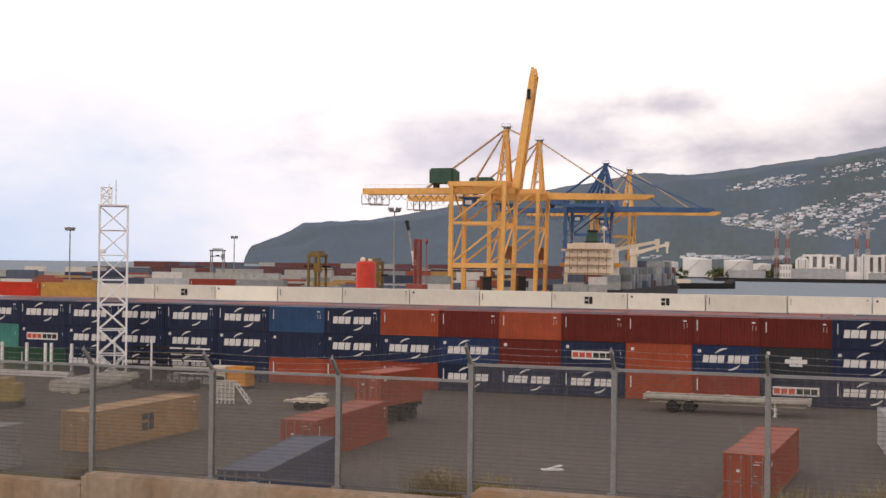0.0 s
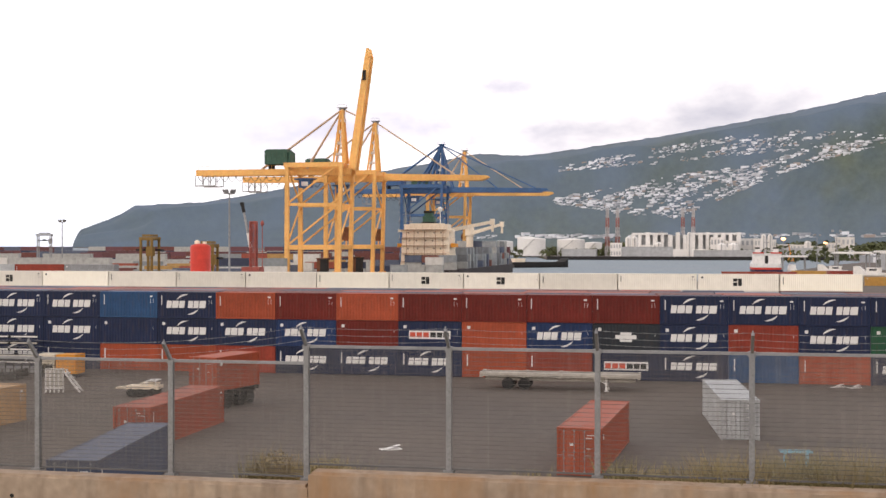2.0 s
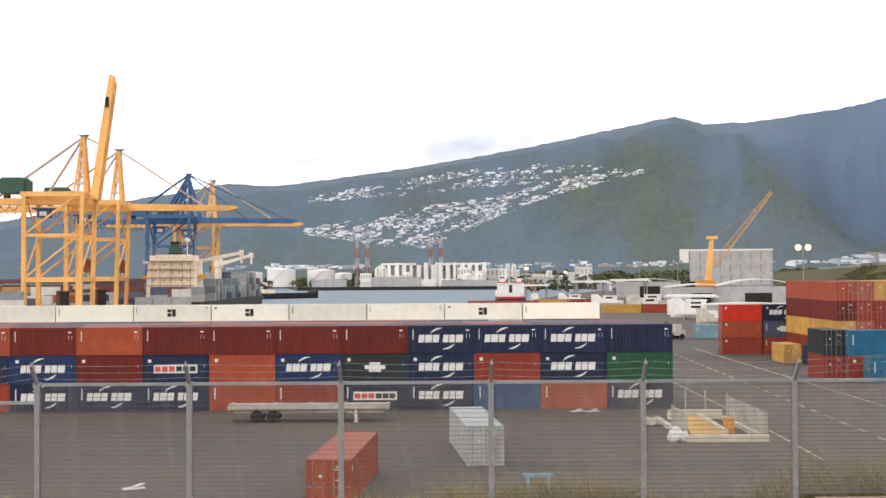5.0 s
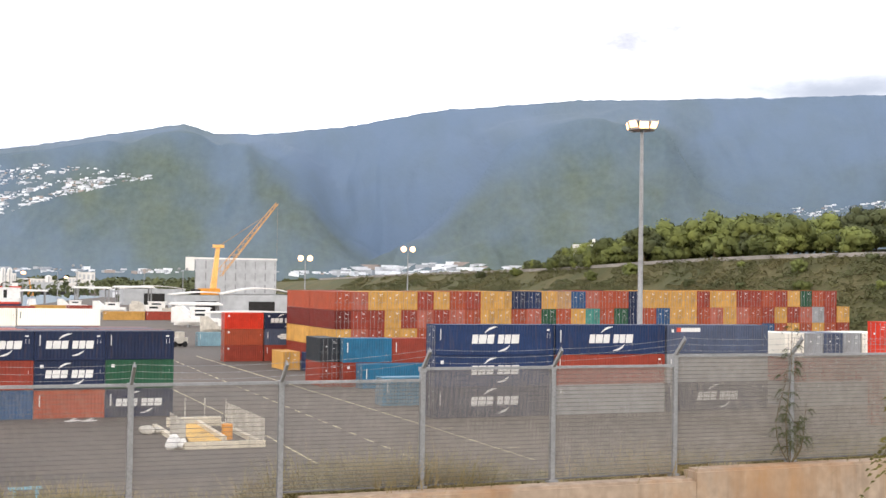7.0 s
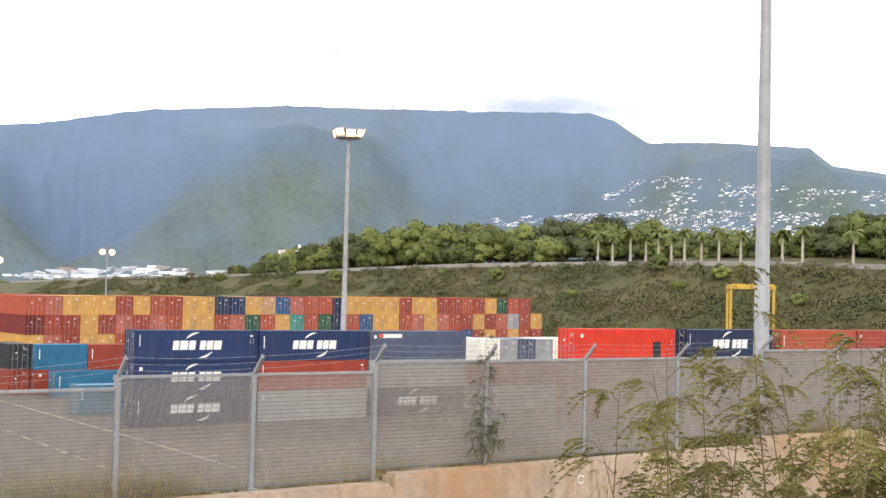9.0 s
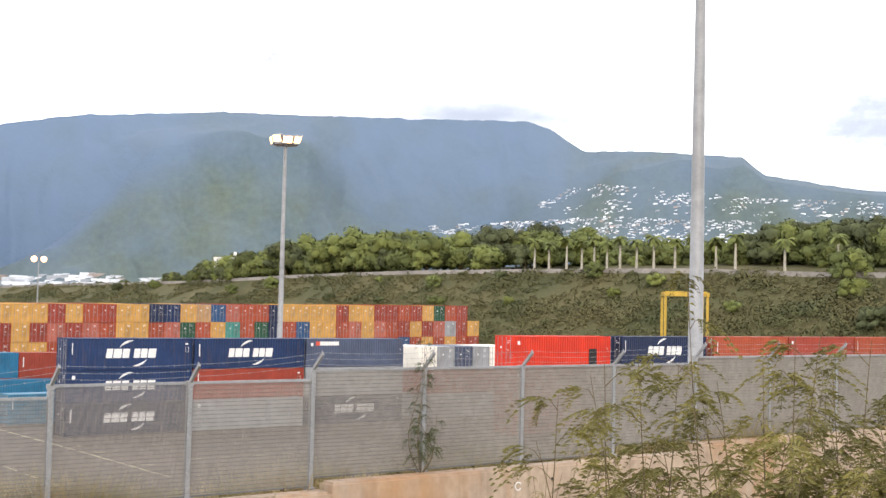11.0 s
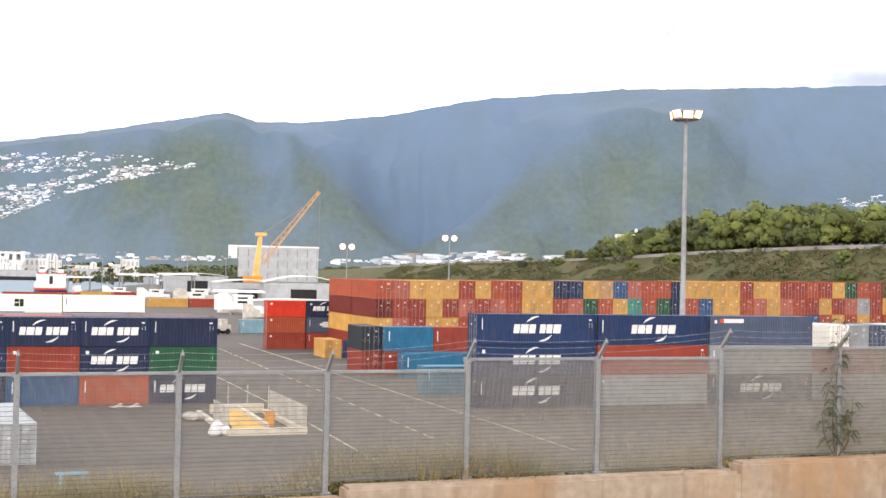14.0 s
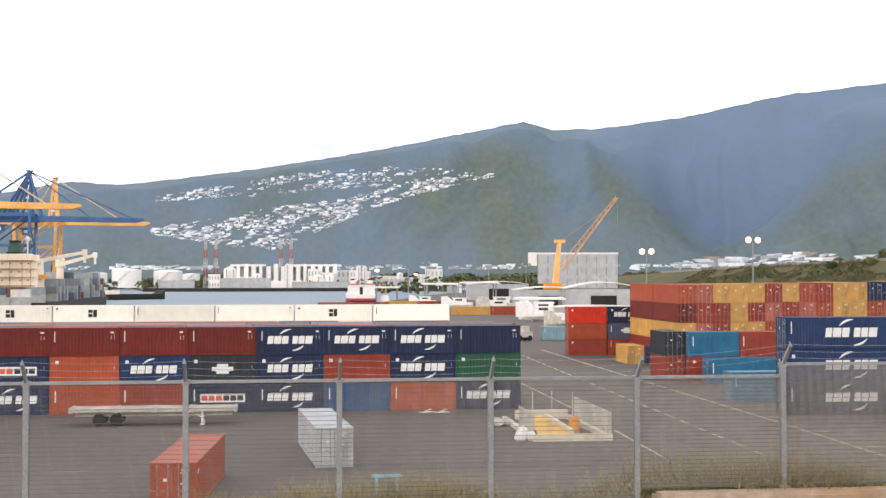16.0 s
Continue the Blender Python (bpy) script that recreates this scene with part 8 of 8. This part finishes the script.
def tuft(v, f, r, x, y, z, height, count, wide):
    for _ in range(count):
        a, lean = r.uniform(0, 6.28), r.uniform(0.05, 0.8)
        h = height * r.uniform(0.5, 1.15)
        bx, by = x + r.uniform(-wide, wide), y + r.uniform(-wide, wide)
        dx, dy = math.cos(a) * lean * h, math.sin(a) * lean * h
        w = r.uniform(0.005, 0.012)
        px, py = -math.sin(a) * w, math.cos(a) * w
        o = len(v)
        v += [(bx - px, by - py, z), (bx + px, by + py, z), (bx + dx * 0.5 + px, by + dy * 0.5 + py, z + h * 0.62), (bx + dx * 0.5 - px, by + dy * 0.5 - py, z + h * 0.62), (bx + dx, by + dy, z + h)]
        f += [(o, o + 1, o + 2, o + 3), (o + 3, o + 2, o + 4)]


v, f = [], []
for i in range(4200):
    x, y = rs.uniform(-16, 40), 20.75 + rs.random() ** 1.6 * 3.4
    dens = noise.fractal((x * 0.33, y * 0.3, 9), 0.8, 2.0, 3) + (0.38 if -1.5 < x < 9.5 else 0.0) + (0.20 if x > 9.5 else 0.0) - (0.55 if x < -1.5 else 0.10)
    if dens < 0:
        continue
    z = 8.0 - 0.24 * max(0, y - 22)
    tuft(v, f, rs, x, y, z, (rs.uniform(0.45, 0.9) + 0.6 * min(0.8, dens)) * (1.0 if x > 0 else 0.8) + max(0, foot_height(x) - 8.72), 34, 0.26)
stuff_mesh("bank_grass", v, f, M["grass"], "tall dry grass growing behind the wall", "grass")
v, f, soft = [], [], []
for i in range(900):
    x, y = rs.uniform(-14, 38), 20.8 + rs.random() ** 1.5 * 2.6
    dens = noise.fractal((x * 0.33, y * 0.3, 9), 0.8, 2.0, 3) + (0.32 if -1.5 < x < 9.5 else 0.0) + (0.22 if x > 9.5 else 0.0) - (0.60 if x < -1.5 else 0.10)
    if dens < 0.05:
        continue
    k = rs.uniform(0.14, 0.34) + 0.25 * min(0.6, dens)
    top = 8.0 - 0.24 * max(0, y - 22) + rs.uniform(0.3, 0.75) + 0.5 * min(0.7, dens) + max(0, foot_height(x) - 8.72)
    leaf_cloud(v, f, rs, (x, y, top - k), k, int(60 + 240 * k), 0.026, 1.0, soft)
rounded(stuff_mesh("bank_weed_tops", v, f, M["grass"], "soft tan and green weeds behind the wall", "weeds").data, soft)


def stem_and_leaves(stems, v, f, r, base, top, leaves, frond):
    """A thin woody stem with drooping feathery compound leaves in a few sprays."""
    base, top = Vector(base), Vector(top)
    bow = Vector((r.uniform(-0.45, 0.45), r.uniform(-0.3, 0.3), 0)) * min(1.0, (top.z - base.z) / 2)
    pts = [base.lerp(top, u) + bow * (math.sin(math.pi * u) + 0.25 * math.sin(7 * u)) for u in [i / 8 for i in range(9)]]
    tube(stems, pts, [0.0085 * (1 - i / 9) + 0.0015 for i in range(9)])
    turn = r.uniform(0, 6.28)
    sprays = max(2, leaves // 6)
    for k in range(sprays):
        u = 0.22 + 0.78 * (k + r.random()) / sprays
        i = min(7, int(u * 8))
        p = pts[i].lerp(pts[i + 1], u * 8 - i)
        turn += 2.4 + r.uniform(-0.6, 0.6)
        out = Vector((math.cos(turn), math.sin(turn), r.uniform(0.4, 1.1))).normalized()
        tip = p + out * (frond * r.uniform(0.4, 1.2) * (1.25 - 0.6 * u))
        tube(stems, [p, p.lerp(tip, 0.55) + Vector((0, 0, 0.03)), tip], [0.0042, 0.003, 0.0014], 4)
        for g in range(6):
            a = turn + r.uniform(-1.3, 1.3)
            leaf_frond(v, f, r, p.lerp(tip, 1 - 0.45 * r.random() * (g > 1)), Vector((math.cos(a), math.sin(a), r.uniform(-0.1, 0.6))).normalized(), frond * r.uniform(0.55, 1.15) * (1.15 - 0.4 * u))


def leaf_frond(v, f, r, p, d, L):
    """One arching leaf stalk with pairs of narrow leaflets that hang from it."""
    side = d.cross(Vector((0, 0, 1))).normalized()
    last, sag = p, r.uniform(0.6, 1.1)
    for q in range(9):
        g = (q + 1) / 9
        c = p + d * (L * g) - Vector((0, 0, sag * L * g * g))
        o = len(v)
        v += [last - side * 0.0022, last + side * 0.0022, c + side * 0.0018, c - side * 0.0018]
        f.append((o, o + 1, o + 2, o + 3))
        last = c
        if q < 1:
            continue
        for s in (-1, 1):
            out = (side * s * 0.8 + d * 0.9 - Vector((0, 0, r.uniform(0.2, 0.9)))).normalized()
            e = c + out * (L * 0.27 * (1.15 - 0.5 * g) * r.uniform(0.8, 1.2))
            flat = out.cross(d.cross(side)).normalized()
            roll = r.uniform(-1.2, 1.2)
            t = (flat * math.cos(roll) + out.cross(flat) * math.sin(roll)) * min(0.012, 0.035 * L)
            m = c.lerp(e, 0.45) + Vector((0, 0, 0.008))
            o = len(v)
            v += [c, m + t, e, m - t]
            f.append((o, o + 1, o + 2, o + 3))


def bush(name, label, centre, stems_at, seed, frond=0.24, leaf="bush"):
    r = random.Random(seed)
    ob = thing(name, label, "bush")
    v, f = [], []
    for (bx, by, bz, tx, ty, tz, n) in stems_at:
        sb = bmesh.new()
        stem_and_leaves(sb, v, f, r, (bx, by, bz), (tx, ty, tz), n, frond)
        part("stem", sb, M["stem"], ob)
    me = bpy.data.meshes.new("foliage")
    me.from_pydata(v, [], f)
    me.materials.append(M[leaf])
    part("foliage", me, None, ob)
    return ob


def fan(r, az0, az1, d0, d1, z0, tops, count, leaves):
    """Stems standing side by side on the bank, leaning a little outwards."""
    out = []
    for i in range(count):
        k = (i + r.random()) / count
        a = radians(az0 + (az1 - az0) * k)
        d = r.uniform(d0, d1)
        top = between(tops, k) + r.uniform(-0.55, 0.12)
        b = a + r.uniform(-0.075, 0.06)
        out.append((d * math.sin(a), d * math.cos(a), z0, (d + 0.2) * math.sin(b), (d + 0.2) * math.cos(b), top, max(5, int(leaves * r.uniform(0.5, 1.3)))))
    return out


rb2 = random.Random(17)
tall_stems = [(az, d, z, n) for az, d, z, n in ((41.6, 11.2, 10.75, 5), (43.2, 11.0, 11.35, 10), (44.6, 10.8, 11.75, 15), (46.4, 10.6, 12.05, 16), (47.9, 10.3, 12.15, 18), (49.9, 10.4, 12.75, 22), (51.2, 10.2, 11.95, 16), (53.2, 10.6, 12.1, 17), (54.6, 10.4, 12.3, 18), (56.0, 10.2, 12.4, 18), (58.0, 10.1, 12.3, 18))]
near_stems = []
for az, d, z, n in tall_stems:
    a, b = radians(az + rb2.uniform(-1.2, 0.4)), radians(az)
    near_stems.append((d * math.sin(a), d * math.cos(a), 9.5, d * math.sin(b), d * math.cos(b), z, 2 * n))
bush("leucaena_bush", "feathery yellow-green bush on the near bank", (9, 8, 10),
     near_stems + fan(rb2, 43.0, 63, 10.0, 12.0, 9.4, ((0, 10.9), (0.14, 11.5), (0.4, 11.95), (1, 12.25)), 16, 48) + fan(rb2, 48.5, 65, 9.4, 11.0, 9.4, ((0, 10.8), (0.4, 11.4), (1, 11.8)), 30, 84) + fan(rb2, 52, 66, 9.0, 10.4, 9.4, ((0, 10.6), (1, 11.3)), 26, 84), 18, 0.40)
bush("fence_creeper", "thin olive creeper climbing a fence post", (16, 20.6, 9), [(15.95, 20.34, 9.0, 15.98 + dx, 20.36, z, n) for dx, z, n in ((0.0, 11.85, 60), (0.1, 11.5, 54), (0.06, 11.2, 54), (-0.3, 10.4, 24), (0.35, 10.2, 30), (-0.12, 10.0, 42), (0.18, 9.9, 42))], 19, 0.20, "dark_leaf")
bush("bank_weeds", "grey-brown weedy shrub behind the fence", (15, 22, 8), [(15.2 + 0.26 * k, 20.74, 8.4, 15.1 + 0.3 * k, 20.8, 9.4 + 0.22 * (k % 3), 36) for k in range(6)], 20, 0.18, "shrub")
bush("wall_weed", "sparse weed rising by the wall", (18, 17, 8), [(13.9 + 0.3 * k, 14.6, 8.2, 13.8 + 0.36 * k, 14.7, 9.8 + 0.25 * (k % 2), 14) for k in range(4)], 23, 0.20)
